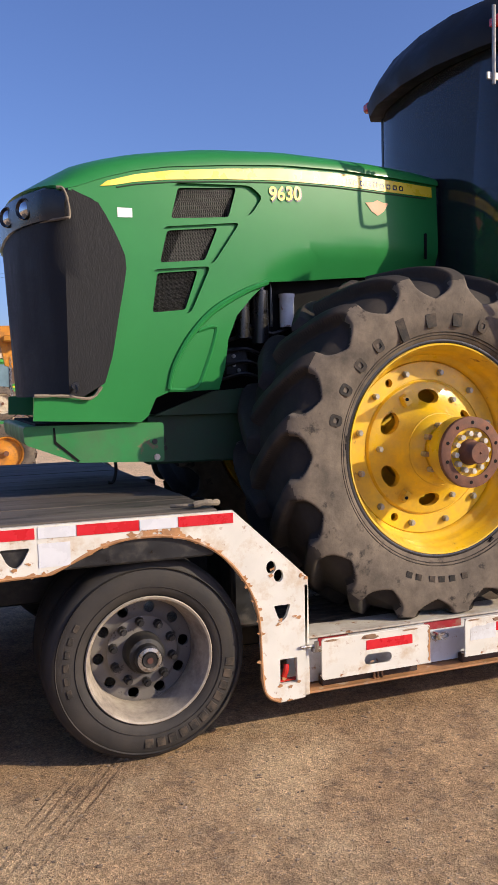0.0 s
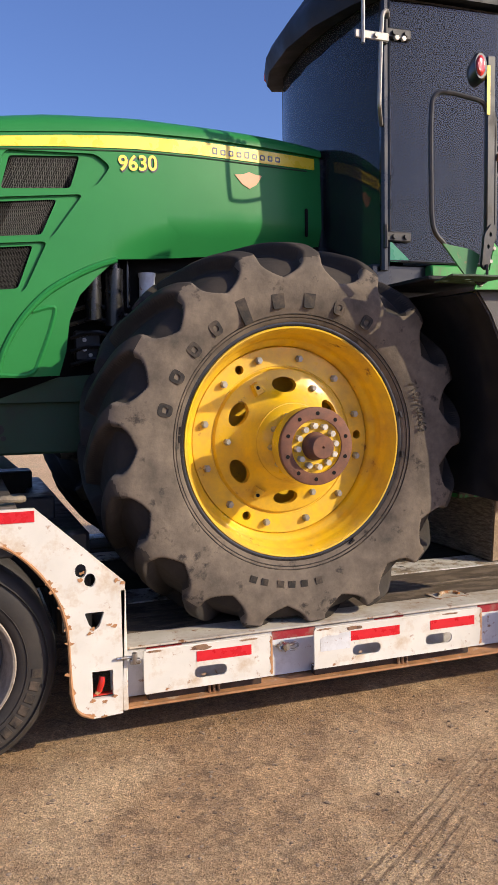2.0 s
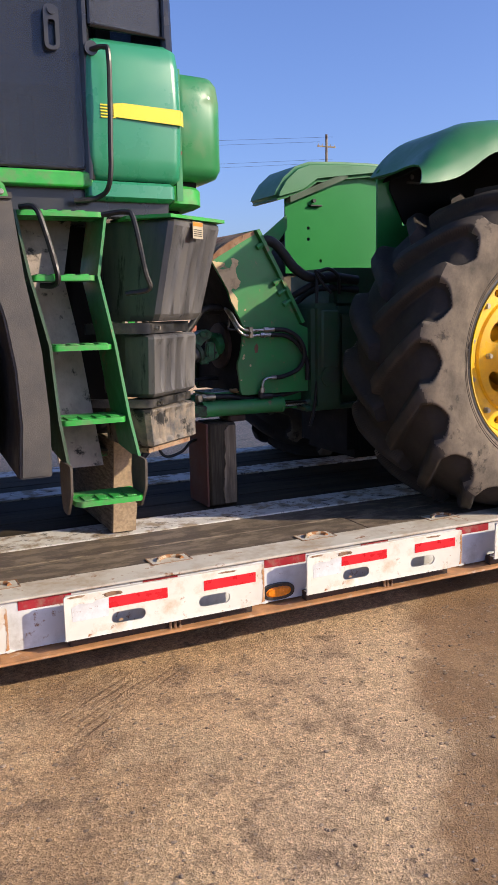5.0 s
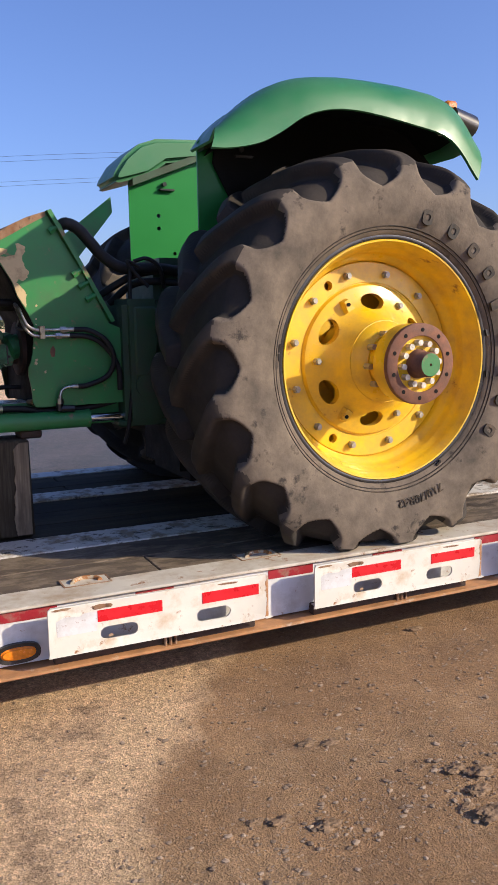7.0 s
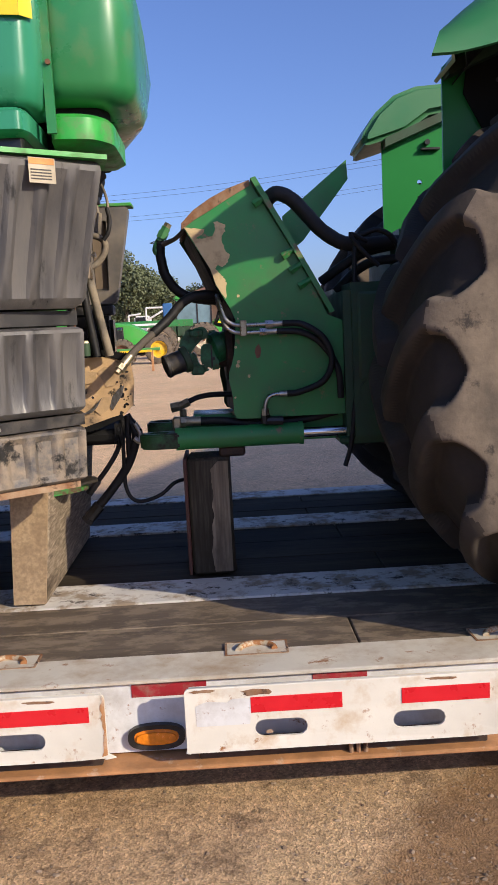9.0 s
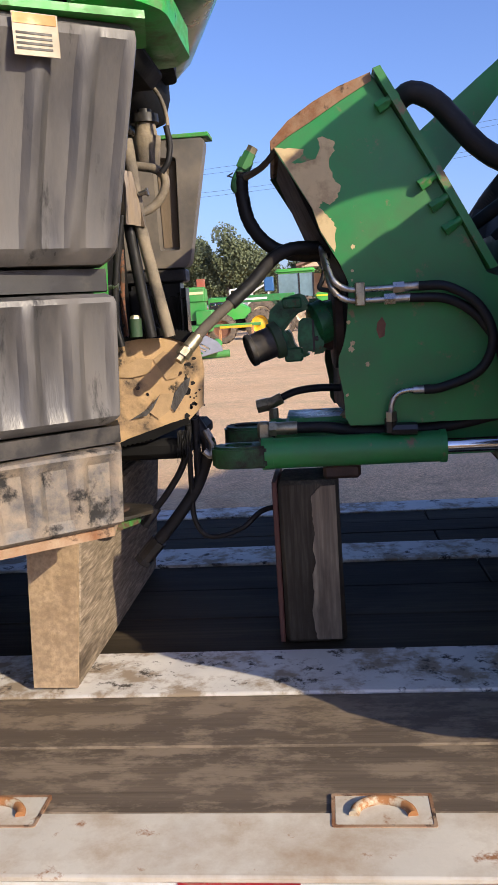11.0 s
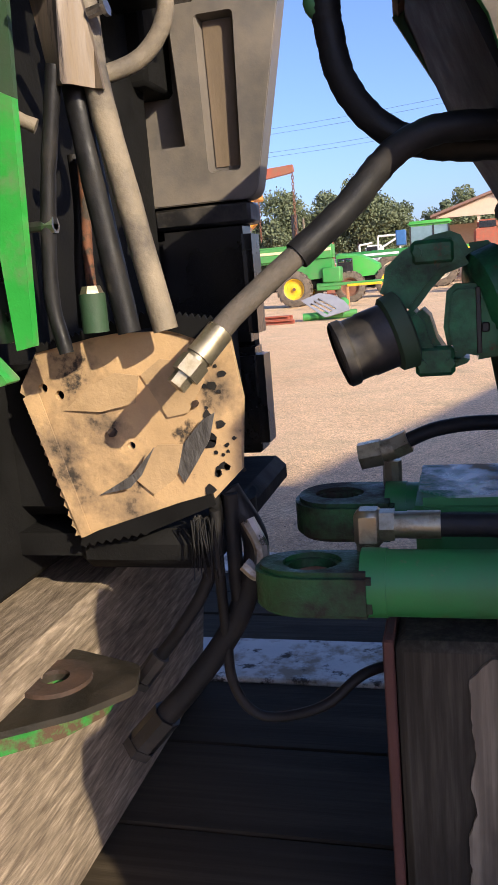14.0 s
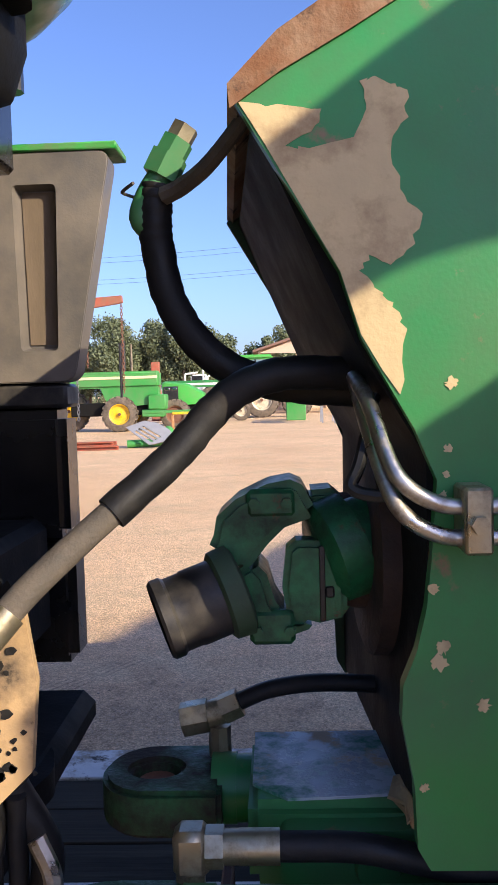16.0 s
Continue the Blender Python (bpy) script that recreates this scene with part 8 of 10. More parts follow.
    rod(bm, (5.06, 1.11, 1.10), (5.13, 1.11, 1.098), 0.018, seg=8)
    part("valve_block", bm, black_paint, rear, "dark fitting block")
    # hoses over the hinge to the rear chassis
    for pts, r in (([(5.105, 1.20, 1.99), (5.15, 1.18, 2.012), (5.21, 1.18, 1.985), (5.27, 1.18, 1.92), (5.33, 1.18, 1.855), (5.41, 1.18, 1.805), (5.50, 1.19, 1.795), (5.62, 1.2, 1.80), (5.80, 1.22, 1.78)], 0.030),
                   ([(5.33, 1.3, 1.66), (5.42, 1.25, 1.72), (5.52, 1.22, 1.77), (5.70, 1.2, 1.80)], 0.020), ([(5.40, 1.35, 1.62), (5.50, 1.3, 1.71), (5.60, 1.25, 1.735), (5.80, 1.2, 1.72)], 0.020), ([(5.48, 1.15, 1.83), (5.55, 1.14, 1.845), (5.62, 1.15, 1.80), (5.66, 1.2, 1.70)], 0.011),
                   ([(5.46, 1.13, 1.82), (5.445, 1.11, 1.74), (5.44, 1.10, 1.55), (5.45, 1.09, 1.35), (5.42, 1.08, 1.12), (5.40, 1.08, 0.98), (5.375, 1.08, 0.90)], 0.010), ([(5.50, 1.12, 1.80), (5.43, 1.10, 1.83), (5.47, 1.10, 1.77), (5.54, 1.10, 1.70)], 0.009)):
        bm = B()
        tube(bm, pts, r, 10, 6, wob=0.03 if r > 0.025 else 0.0)
        part("rear_hose", bm, hose_rubber, rear, "black hose over the hinge")


build_rear_pipes()


def build_fenders():
    out = [(5.545, 2.225), (5.64, 2.232), (5.77, 2.262), (5.871, 2.313), (6.022, 2.401), (6.23, 2.432), (6.564, 2.394), (6.772, 2.342), (6.933, 2.173)]
    crest = [(5.76, 2.36), (5.83, 2.45), (5.94, 2.54), (6.06, 2.595), (6.18, 2.62), (6.42, 2.635), (6.77, 2.625), (7.0, 2.575), (7.20, 2.38)]
    for far in (False, True):
        def Y(y):
            return 3.0 - y if far else y
        bm = B()
        rows = []
        if far:
            out = [(5.60, 2.36), (5.68, 2.47), (5.79, 2.57), (5.95, 2.63), (6.15, 2.65), (6.40, 2.66), (6.77, 2.64), (7.0, 2.585), (7.20, 2.38)]
            crest = [(5.575, 2.34), (5.66, 2.46), (5.77, 2.57), (5.94, 2.643), (6.15, 2.665), (6.42, 2.67), (6.77, 2.65), (7.0, 2.59), (7.20, 2.38)]
        fine_o = spline([(x, 0, z) for x, z in out], 4)
        fine_c = spline([(x, 0, z) for x, z in crest], 4)
        for o, c in zip(fine_o, fine_c):
            r = []
            for y, t in ((0.25, 0.0), (0.262, 0.25), (0.29, 0.5), (0.345, 0.72), (0.43, 0.87), (0.55, 0.96), (0.75, 1.0), (1.0, 0.99)):
                k = (y - 0.25) / 0.5
                yy = Y(y) if not far else 2.38 - 0.45 * k / 1.5
                r.append(V((o.x + (c.x - o.x) * min(1, 0.25 * t + 0.75 * k), yy, o.z + (c.z - o.z) * t)))
            rows.append(r)
        if far:
            prism(bm, [(5.645, 2.375), (5.665, 2.43), (5.725, 2.52), (5.82, 2.60), (5.93, 2.638), (6.15, 2.65), (6.46, 2.655), (6.80, 2.64), (7.0, 2.58), (7.0, 2.50), (6.46, 2.56), (6.0, 2.50), (5.88, 2.42), (5.78, 2.39), (5.69, 2.365)], [], 2.02, 2.46)
            bmesh.ops.bevel(bm, geom=[e for e in bm.edges if e.is_manifold and e.calc_face_angle(0) > 1.2], offset=0.025, segments=3, affect="EDGES", clamp_overlap=True)
        else:
            loft(bm, rows, closed=False)
            thicken(bm, 0.014)
        f = part("fender", bm, green_gloss, rear, "rounded green sheet-metal fender", angle=50)
        # black sheets stand in for the shade under the near fender
        if not far:
            bm = B()
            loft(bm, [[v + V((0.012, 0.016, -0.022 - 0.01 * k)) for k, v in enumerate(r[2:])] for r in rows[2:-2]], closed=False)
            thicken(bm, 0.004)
            part("fender_liner", bm, dark_void, f, "black sheet for the shade under the fender", angle=50)
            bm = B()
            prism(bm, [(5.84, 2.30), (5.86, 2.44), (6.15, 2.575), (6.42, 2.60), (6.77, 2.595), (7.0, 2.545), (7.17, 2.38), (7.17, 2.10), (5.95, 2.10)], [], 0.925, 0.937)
            part("inner_liner", bm, dark_void, f, "black sheet for the shade on the inner wall")
        bm = B()
        y = 0.945 if not far else 2.10
        prism(bm, [(5.765, 1.86), (5.765, 2.40), (5.80, 2.43), (6.15, 2.585), (6.42, 2.61), (6.77, 2.605), (7.0, 2.555), (7.18, 2.38), (7.18, 1.86)], [oval(5.957, 2.183, 0.013, 0.013, 12), oval(5.957, 2.105, 0.013, 0.013, 12), oval(6.06, 1.95, 0.012, 0.012, 10)], y, y + 0.012)
        part("fender_support", bm, green, rear, "green fender support plate")
        bm = B()
        s = V((5.77, y - 0.05, 2.372)), V((6.25, y - 0.05, 2.560))
        loft(bm, [[p + V((0, -0.025, -0.022)), p + V((0, 0.05, -0.022)), p + V((0, 0.05, 0.022)), p + V((0, -0.025, 0.022))] for p in s])
        part("fender_brace", bm, green_dark, rear, "dark green fender brace")
        bm = B()
        box(bm, (5.96, y - 0.03, 2.335), (6.06, y - 0.002, 2.348), 0.003)
        rod(bm, (5.995, y, 2.375), (5.995, y - 0.03, 2.375), 0.014, seg=8)
        part("small_bracket", bm, black_paint, rear, "small dark bracket with bolt")
    bm = B()
    rod(bm, (6.90, 0.42, 2.50), (7.05, 0.45, 2.47), 0.052, 0.060, seg=18)
    box(bm, (6.86, 0.40, 2.42), (6.95, 0.48, 2.48), 0.01)
    lamp = part("fender_lamp", bm, trim_black, rear, "black work lamp behind the fender")
    bm = B()
    box(bm, (6.87, 0.40, 2.53), (6.94, 0.47, 2.575), 0.012, m=None)
    part("lamp_marker", bm, amber_lens, rear, "orange marker on the lamp")


build_fenders()


# ---- cut end of the front half, seen in the gap ----
def build_gap():
    def zig(a, b, n, h):
        a, b = V(a), V(b)
        d = (b - a)
        nrm = V((-d.y, d.x)).normalized()
        out = []
        for k in range(n):
            out.append(tuple(a + d * (k / n)))
            out.append(tuple(a + d * ((k + 0.5) / n) + nrm * h))
        return out
    edge = zig((4.176, 1.323), (4.241, 1.078), 15, -0.006) + [(4.35, 1.095), (4.46, 1.135), (4.512, 1.185), (4.522, 1.29), (4.508, 1.39)] + zig((4.508, 1.39), (4.40, 1.412), 8, -0.006) + zig((4.40, 1.412), (4.206, 1.372), 14, -0.006)
    bm = B()
    prism(bm, edge, [oval(4.212, 1.318, 0.0075, 0.0075, 10), oval(4.238, 1.306, 0.0075, 0.0075, 10), oval(4.345, 1.225, 0.006, 0.006, 10)], 1.205, 1.217)
    pl = part("battered_plate", bm, tan_plate, front, "battered tan steel plate with toothed edges")
    for pts, tilt, mt in (([(4.245, 1.283), (4.29, 1.318), (4.335, 1.336), (4.372, 1.33), (4.362, 1.29), (4.305, 1.279)], 0.05, torn_grey),
                          ([(4.284, 1.150), (4.325, 1.172), (4.350, 1.186), (4.388, 1.226), (4.362, 1.183), (4.340, 1.163), (4.318, 1.158)], 0.16, torn_foil),
                          ([(4.412, 1.188), (4.428, 1.226), (4.462, 1.262), (4.482, 1.272), (4.470, 1.232), (4.446, 1.197), (4.425, 1.168)], 0.12, torn_foil),
                          ([(4.372, 1.33), (4.405, 1.352), (4.455, 1.345), (4.470, 1.318), (4.440, 1.272), (4.408, 1.266)], 0.03, torn_grey),
                          ([(4.340, 1.180), (4.388, 1.226), (4.428, 1.226), (4.412, 1.176), (4.375, 1.150)], 0.02, torn_grey)):
        bm = B()
        x0 = min(p[0] for p in pts)
        prism(bm, pts, [], 1.2015, 1.2032, sub=1, warp=lambda c: V((c.x, c.y - tilt * (c.x - x0) + 0.0012 * noise.noise(c * 60), c.z)))
        part("torn_flap", bm, mt, pl, "peeling flap of sheet on the plate")
    # black strips: rubber on the upper edge, the lower fold with its shade painted
    for pts in (zig((4.500, 1.400), (4.40, 1.418), 11, -0.006) + zig((4.40, 1.418), (4.208, 1.378), 20, -0.006) + [(4.212, 1.372), (4.30, 1.388), (4.345, 1.393), (4.40, 1.398), (4.44, 1.386), (4.475, 1.372), (4.500, 1.378)],
                zig((4.243, 1.072), (4.36, 1.094), 8, -0.006) + [(4.36, 1.092), (4.47, 1.134), (4.465, 1.150), (4.41, 1.136), (4.34, 1.114), (4.275, 1.094), (4.247, 1.082)]):
        bm = B()
        prism(bm, pts, [], 1.1990, 1.2042)
        part("edge_strip", bm, dark_void, pl, "black toothed strip, rubber above, shaded fold below")
    for x, z, r in ((4.318, 1.247, 0.007), (4.452, 1.285, 0.005), (4.345, 1.305, 0.005)):
        bm = B()
        rod(bm, (x, 1.207, z), (x, 1.1975, z), r, seg=6)
        part("plate_bolt", bm, bearing_rust, pl, "rusty bolt head")
    bm = B()
    prism(bm, [(4.182, 1.305), (4.244, 1.082), (4.262, 1.086), (4.205, 1.318)], [], 1.2035, 1.2048, warp=lambda c: V((c.x, c.y - 0.18 * max(0.0, 4.235 - c.x), c.z)))
    part("bent_lip", bm, tan_plate, pl, "bent lip of the plate")
    bm = B()
    rng = random.Random(8)
    for k in range(26):
        cx, cz = 4.478 + rng.gauss(0, 0.020), 1.235 + rng.gauss(0, 0.040)
        s = rng.uniform(0.002, 0.009)
        bm = B()
        prism(bm, [(cx + s * math.cos(a) * rng.uniform(0.6, 1.4), cz + s * math.sin(a) * rng.uniform(0.6, 1.4)) for a in [q * 0.78 for q in range(8)]], [], 1.2035, 1.2048)
        part("tar_spot", bm, hose_rubber, pl, "black tar spot")
    # near-black boxes behind, shade put into their colour; the last two fill gaps
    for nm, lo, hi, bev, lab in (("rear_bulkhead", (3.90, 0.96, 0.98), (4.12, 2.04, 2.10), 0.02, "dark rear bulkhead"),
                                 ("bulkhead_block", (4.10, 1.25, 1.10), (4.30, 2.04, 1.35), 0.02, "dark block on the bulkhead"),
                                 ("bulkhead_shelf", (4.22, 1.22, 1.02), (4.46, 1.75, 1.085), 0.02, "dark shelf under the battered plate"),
                                 ("tank_backing", (3.90, 2.135, 1.0), (4.31, 2.20, 2.10), 0.01, "near-black filler for the dark gap behind the far tank"),
                                 ("cab_rear_wall", (3.90, 1.95, 1.9), (4.16, 2.15, 2.6), 0.01, "near-black filler for the shade under the cab")):
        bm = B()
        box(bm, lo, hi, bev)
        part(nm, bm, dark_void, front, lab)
    bm = B()
    prism(bm, [(4.262, 1.715), (4.292, 1.70), (4.276, 1.39), (4.250, 1.385), (4.244, 1.52)], [], 1.08, 1.095)
    prism(bm, rounded([(4.14, 1.42), (4.20, 1.42), (4.215, 1.385), (4.25, 1.345), (4.20, 1.335), (4.14, 1.31)], 0.01), [], 1.05, 1.085)
    part("green_bracket", bm, green_step, front, "bright green broken bracket")
    # panel's shade put into a darker green than the bracket's
    bm = B()
    prism(bm, [(4.12, 1.55), (4.245, 1.55), (4.262, 1.70), (4.275, 1.92), (4.12, 1.95)], [], 1.14, 1.15)
    part("green_panel", bm, green_dark, front, "green panel behind the hoses, darkened for its shade")
    bm = B()
    prism(bm, rounded([(4.13, 1.395), (4.238, 1.395), (4.245, 1.535), (4.13, 1.54)], 0.008), [], 1.10, 1.112)
    part("rubber_flap", bm, trim_black, front, "black rubber flap")
    bm = B()
    prism(bm, oval(4.172, 1.462, 0.016, 0.022, 14), [oval(4.172, 1.462, 0.012, 0.018, 14)], 1.0975, 1.0995)
    part("flap_mark", bm, paper, front, "small pale mark on the flap")
    # hoses down the cut end
    for nm, pts, r, mt, lab, wob in (
            ("thin_hose", [(4.335, 1.12, 1.74), (4.325, 1.12, 1.69), (4.306, 1.12, 1.593), (4.291, 1.12, 1.456), (4.302, 1.12, 1.375)], 0.0105, hose_rubber, "oily thin black hose", 0.06),
            ("taped_hose", [(4.318, 1.16, 1.95), (4.335, 1.155, 1.83), (4.345, 1.15, 1.727), (4.359, 1.15, 1.591), (4.385, 1.15, 1.395)], 0.0165, hose_rubber, "taped black hose", 0.04),
            ("tan_hose", [(4.355, 1.165, 1.95), (4.368, 1.16, 1.83), (4.378, 1.15, 1.716), (4.404, 1.15, 1.57), (4.438, 1.15, 1.395)], 0.0175, hose_tan, "dusty tan hose", 0.03),
            ("curled_hose", [(4.33, 1.26, 1.752), (4.385, 1.29, 1.775), (4.42, 1.30, 1.812), (4.432, 1.30, 1.855), (4.41, 1.30, 1.885), (4.364, 1.30, 1.898), (4.28, 1.30, 1.91)], 0.0135, hose_tan, "curled tan hose", 0.02),
            ("pipe_hose", [(4.262, 1.30, 1.66), (4.262, 1.30, 1.585), (4.252, 1.30, 1.50), (4.245, 1.30, 1.40)], 0.009, hose_rubber, "black hose", 0.0),
            ("marked_hose", [(4.285, 1.28, 1.66), (4.282, 1.28, 1.585), (4.276, 1.28, 1.50), (4.278, 1.28, 1.40)], 0.008, hose_print, "hose with faded orange marking", 0.0),
            ("cross_hose", [(4.14, 1.08, 1.72), (4.22, 1.09, 1.71), (4.30, 1.12, 1.67)], 0.010, hose_tan, "broken tan hose end", 0.1),
            ("looped_cable", [(4.40, 1.32, 2.14), (4.435, 1.30, 2.09), (4.455, 1.28, 2.02), (4.452, 1.27, 1.94)], 0.006, hose_tan, "pale cable", 0.0),
            ("black_cable", [(4.452, 1.27, 2.00), (4.46, 1.265, 1.95), (4.452, 1.26, 1.90), (4.43, 1.26, 1.87)], 0.009, hose_rubber, "black cable end", 0.0)):
        bm = B()
        tube(bm, pts, r, 10, 6, wob=wob)
        part(nm, bm, mt, front, lab)
    bm = B()
    prism(bm, [(4.302, 1.872), (4.372, 1.855), (4.396, 1.705), (4.36, 1.712), (4.33, 1.715), (4.322, 1.73)], [], 1.118, 1.126, sub=2, warp=lambda c: V((c.x, c.y + 0.012 * math.sin((c.x - 4.3) * 90), c.z)))
    cl = part("hose_clamp", bm, clamp_steel, front, "bent steel hose clamp plate")
    for p0, p1 in (((4.308, 1.11, 1.832), (4.345, 1.10, 1.832)), ((4.385, 1.13, 1.795), (4.412, 1.13, 1.800)), ((4.225, 1.12, 1.545), (4.31, 1.12, 1.545))):
        bm = B()
        rod(bm, p0, p1, 0.007, seg=8)
        rod(bm, (V(p1) - V(p0)) * 0.8 + V(p0), p1, 0.012, seg=6)
        part("clamp_bolt", bm, steel, cl, "bolt through the clamp")
    bm = B()
    rod(bm, (4.345, 1.13, 1.40), (4.345, 1.13, 1.452), 0.018, seg=10)
    part("green_stub", bm, green_dark, front, "dark green stub pipe")
    bm = B()
    rod(bm, (4.345, 1.13, 1.450), (4.345, 1.13, 1.462), 0.017, 0.012, seg=6)
    part("stub_nut", bm, brass, front, "zinc nut on the stub pipe")
    bm = B()
    rod(bm, (4.375, 1.35, 1.90), (4.375, 1.35, 1.99), 0.035, 0.045, seg=16)
    rod(bm, (4.375, 1.35, 1.99), (4.375, 1.35, 2.03), 0.036, 0.03, seg=16)
    neck = part("filler_neck", bm, hose_tan, front, "dusty tan filler neck")
    bm = B()
    rod(bm, (4.375, 1.35, 2.03), (4.375, 1.35, 2.055), 0.042, seg=16)
    rod(bm, (4.375, 1.35, 2.055), (4.375, 1.35, 2.07), 0.022, seg=10)
    part("filler_cap", bm, black_paint, neck, "black filler cap")
    # hoses that hang from the plate to the deck
    for pts, r in (([(4.452, 1.22, 1.16), (4.456, 1.24, 1.10), (4.43, 1.25, 1.0), (4.38, 1.25, 0.92), (4.335, 1.25, 0.865), (4.31, 1.25, 0.835)], 0.011), ([(4.47, 1.26, 1.14), (4.508, 1.26, 1.06), (4.49, 1.26, 0.98), (4.45, 1.26, 0.90), (4.38, 1.25, 0.81), (4.32, 1.25, 0.745)], 0.020),
                   ([(4.46, 1.22, 1.12), (4.455, 1.23, 1.02), (4.45, 1.25, 0.90), (4.452, 1.25, 0.83), (4.475, 1.25, 0.780), (4.52, 1.25, 0.765), (4.60, 1.25, 0.79), (4.66, 1.27, 0.835), (4.72, 1.3, 0.845)], 0.0085), ([(4.48, 1.24, 1.14), (4.475, 1.25, 1.0), (4.47, 1.26, 0.93), (4.43, 1.26, 0.86)], 0.012)):
        bm = B()
        tube(bm, pts, r, 10, 6)
        part("hanging_hose", bm, hose_rubber, front, "black hanging hose")
    for a, b, r in (((4.335, 1.25, 0.865), (4.300, 1.25, 0.822), 0.016), ((4.335, 1.25, 0.76), (4.285, 1.25, 0.705), 0.026)):
        bm = B()
        rod(bm, a, b, r, seg=8)
        rod(bm, V(b), V(b) + (V(b) - V(a)) * 0.25, r * 1.15, seg=6)
        part("hose_end", bm, black_paint, front, "dark hose end fitting")
    bm = B()
    for k in range(40):
        a = V((4.425 + rng.uniform(0, 0.04), 1.20 + rng.uniform(0, 0.03), 1.11))
        bm = B()
        rod(bm, a, a + V((rng.uniform(-0.012, 0.012), rng.uniform(-0.01, 0.01), -rng.uniform(0.05, 0.10))), 0.0012, seg=3)
        part("frayed_wire", bm, black_paint, front, "frayed black wire end")
    bm = B()
    tube(bm, [(4.515, 1.20, 1.11), (4.535, 1.19, 1.07), (4.53, 1.18, 1.035), (4.51, 1.18, 1.05)], 0.011, 8, 5)
    part("hook", bm, steel, front, "worn steel hook")
    # upper and lower hinge lugs of the front half
    flat = Matrix.Rotation(radians(90), 4, "X")
    bm = B()
    prism(bm, rounded([(3.85, -0.20), (4.34, -0.20), (4.45, -0.07), (4.47, 0.0), (4.45, 0.08), (4.34, 0.20), (3.85, 0.20)], 0.02), [oval(4.34, 0.01, 0.022, 0.022, 18)], -0.019, 0.019, m=Matrix.Translation((0, 1.43, 1.062)) @ flat)
    part("upper_hinge_lug", bm, dark_void, front, "dark upper hinge lug with a pin hole")
    at = Matrix.Translation((0, 1.095, 0.886)) @ flat
    bm = B()
    prism(bm, rounded([(3.85, 0.165), (4.20, 0.165), (4.285, 0.10), (4.325, 0.03), (4.31, -0.05), (4.22, -0.09), (3.85, -0.09)], 0.015), [oval(4.235, 0.01, 0.022, 0.022, 18)], -0.020, 0.006, m=at)
    lug = part("hinge_lug", bm, lug_green, front, "chipped green hinge lug with a pin hole")
    bm = B()
    prism(bm, rounded([(3.85, 0.167), (4.20, 0.167), (4.31, 0.09), (4.365, 0.02), (4.345, -0.05), (4.22, -0.092), (3.85, -0.092)], 0.015), [oval(4.235, 0.01, 0.022, 0.022, 18)], 0.006, 0.016, m=at)
    part("wear_plate", bm, lug_iron, lug, "greasy dark wear plate")
    bm = B()
    prism(bm, oval(4.235, 0.01, 0.055, 0.055, 28), [oval(4.235, 0.01, 0.022, 0.022, 18)], 0.016, 0.023, m=at)
    part("boss", bm, bearing_rust, lug, "rusty raised boss round the hole")
    # added box that keeps light off the timber's inner side
    bm = B()
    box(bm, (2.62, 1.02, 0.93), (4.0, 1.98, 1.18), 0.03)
    part("belly_pan", bm, dark_void, front, "dark box under the cab, added to shade the timber")


build_gap()

# ---- timbers under the two halves ----
bm = B()
box(bm, (4.035, 0.855, DECK + 0.002), (4.168, 1.90, 0.962), 0.010)
for v in bm.verts:
    v.co.x += 0.10 * (v.co.z - DECK) if v.co.x > 4.1 else 0.05 * (v.co.z - DECK)
    v.co += 0.004 * V((noise.noise(v.co * 9), noise.noise(v.co * 7 + V((5, 0, 0))), 0))
block = thing("timber_block", (4.10, 1.38, DECK), "weathered timber block with a pale end propping the front half", "timber")
part("block_body", bm, timber, block, "grey weathered timber")
bm = B()
prism(bm, [(4.041, DECK + 0.012), (4.163, DECK + 0.012), (4.213, 0.950), (4.066, 0.950)], [], 0.843, 0.858)
for v in bm.verts:
    v.co += 0.005 * V((noise.noise(v.co * 14), noise.noise(v.co * 11), noise.noise(v.co * 9)))
part("end_grain", bm, timber_end, block, "pale sawn end of the timber")
bm = B()
box(bm, (4.725, 1.133, DECK + 0.002), (4.905, 1.34, 0.955), 0.012)
for v in bm.verts:
    v.co += 0.006 * V((noise.noise(v.co * 8), noise.noise(v.co * 6), 0))
post = thing("timber_post", (4.81, 1.24, DECK), "grey timber post with a bare pale strip under the hinge end", "timber")
part("post_body", bm, timber_stained, post, "dark stained timber post")
rng = random.Random(4)
left = [(4.853, 0.940), (4.840, 0.928), (4.820, 0.909), (4.824, 0.87), (4.821, 0.835), (4.828, 0.80), (4.818, 0.761), (4.826, 0.707), (4.812, 0.66), (4.816, 0.62), (4.808, 0.56), (4.815, 0.50), (4.820, 0.475)]
strip = []
for a, b in zip(left, left[1:]):
    for q in range(4):
        strip.append((a[0] + (b[0] - a[0]) * q / 4 + rng.uniform(-0.002, 0.002), a[1] + (b[1] - a[1]) * q / 4))
strip += [(4.820, 0.470), (4.893, 0.470), (4.893, 0.940)]
bm = B()
prism(bm, strip, [], 1.1265, 1.1335)
part("bare_strip", bm, timber_bare, post, "bare weathered wood strip")
bm = B()
box(bm, (4.707, 1.140, DECK + 0.002), (4.7225, 1.42, 0.955), 0.003)
solo("red_board", bm, red_brown, (4.71, 1.28, DECK), "red-brown board beside the timber post", "board")



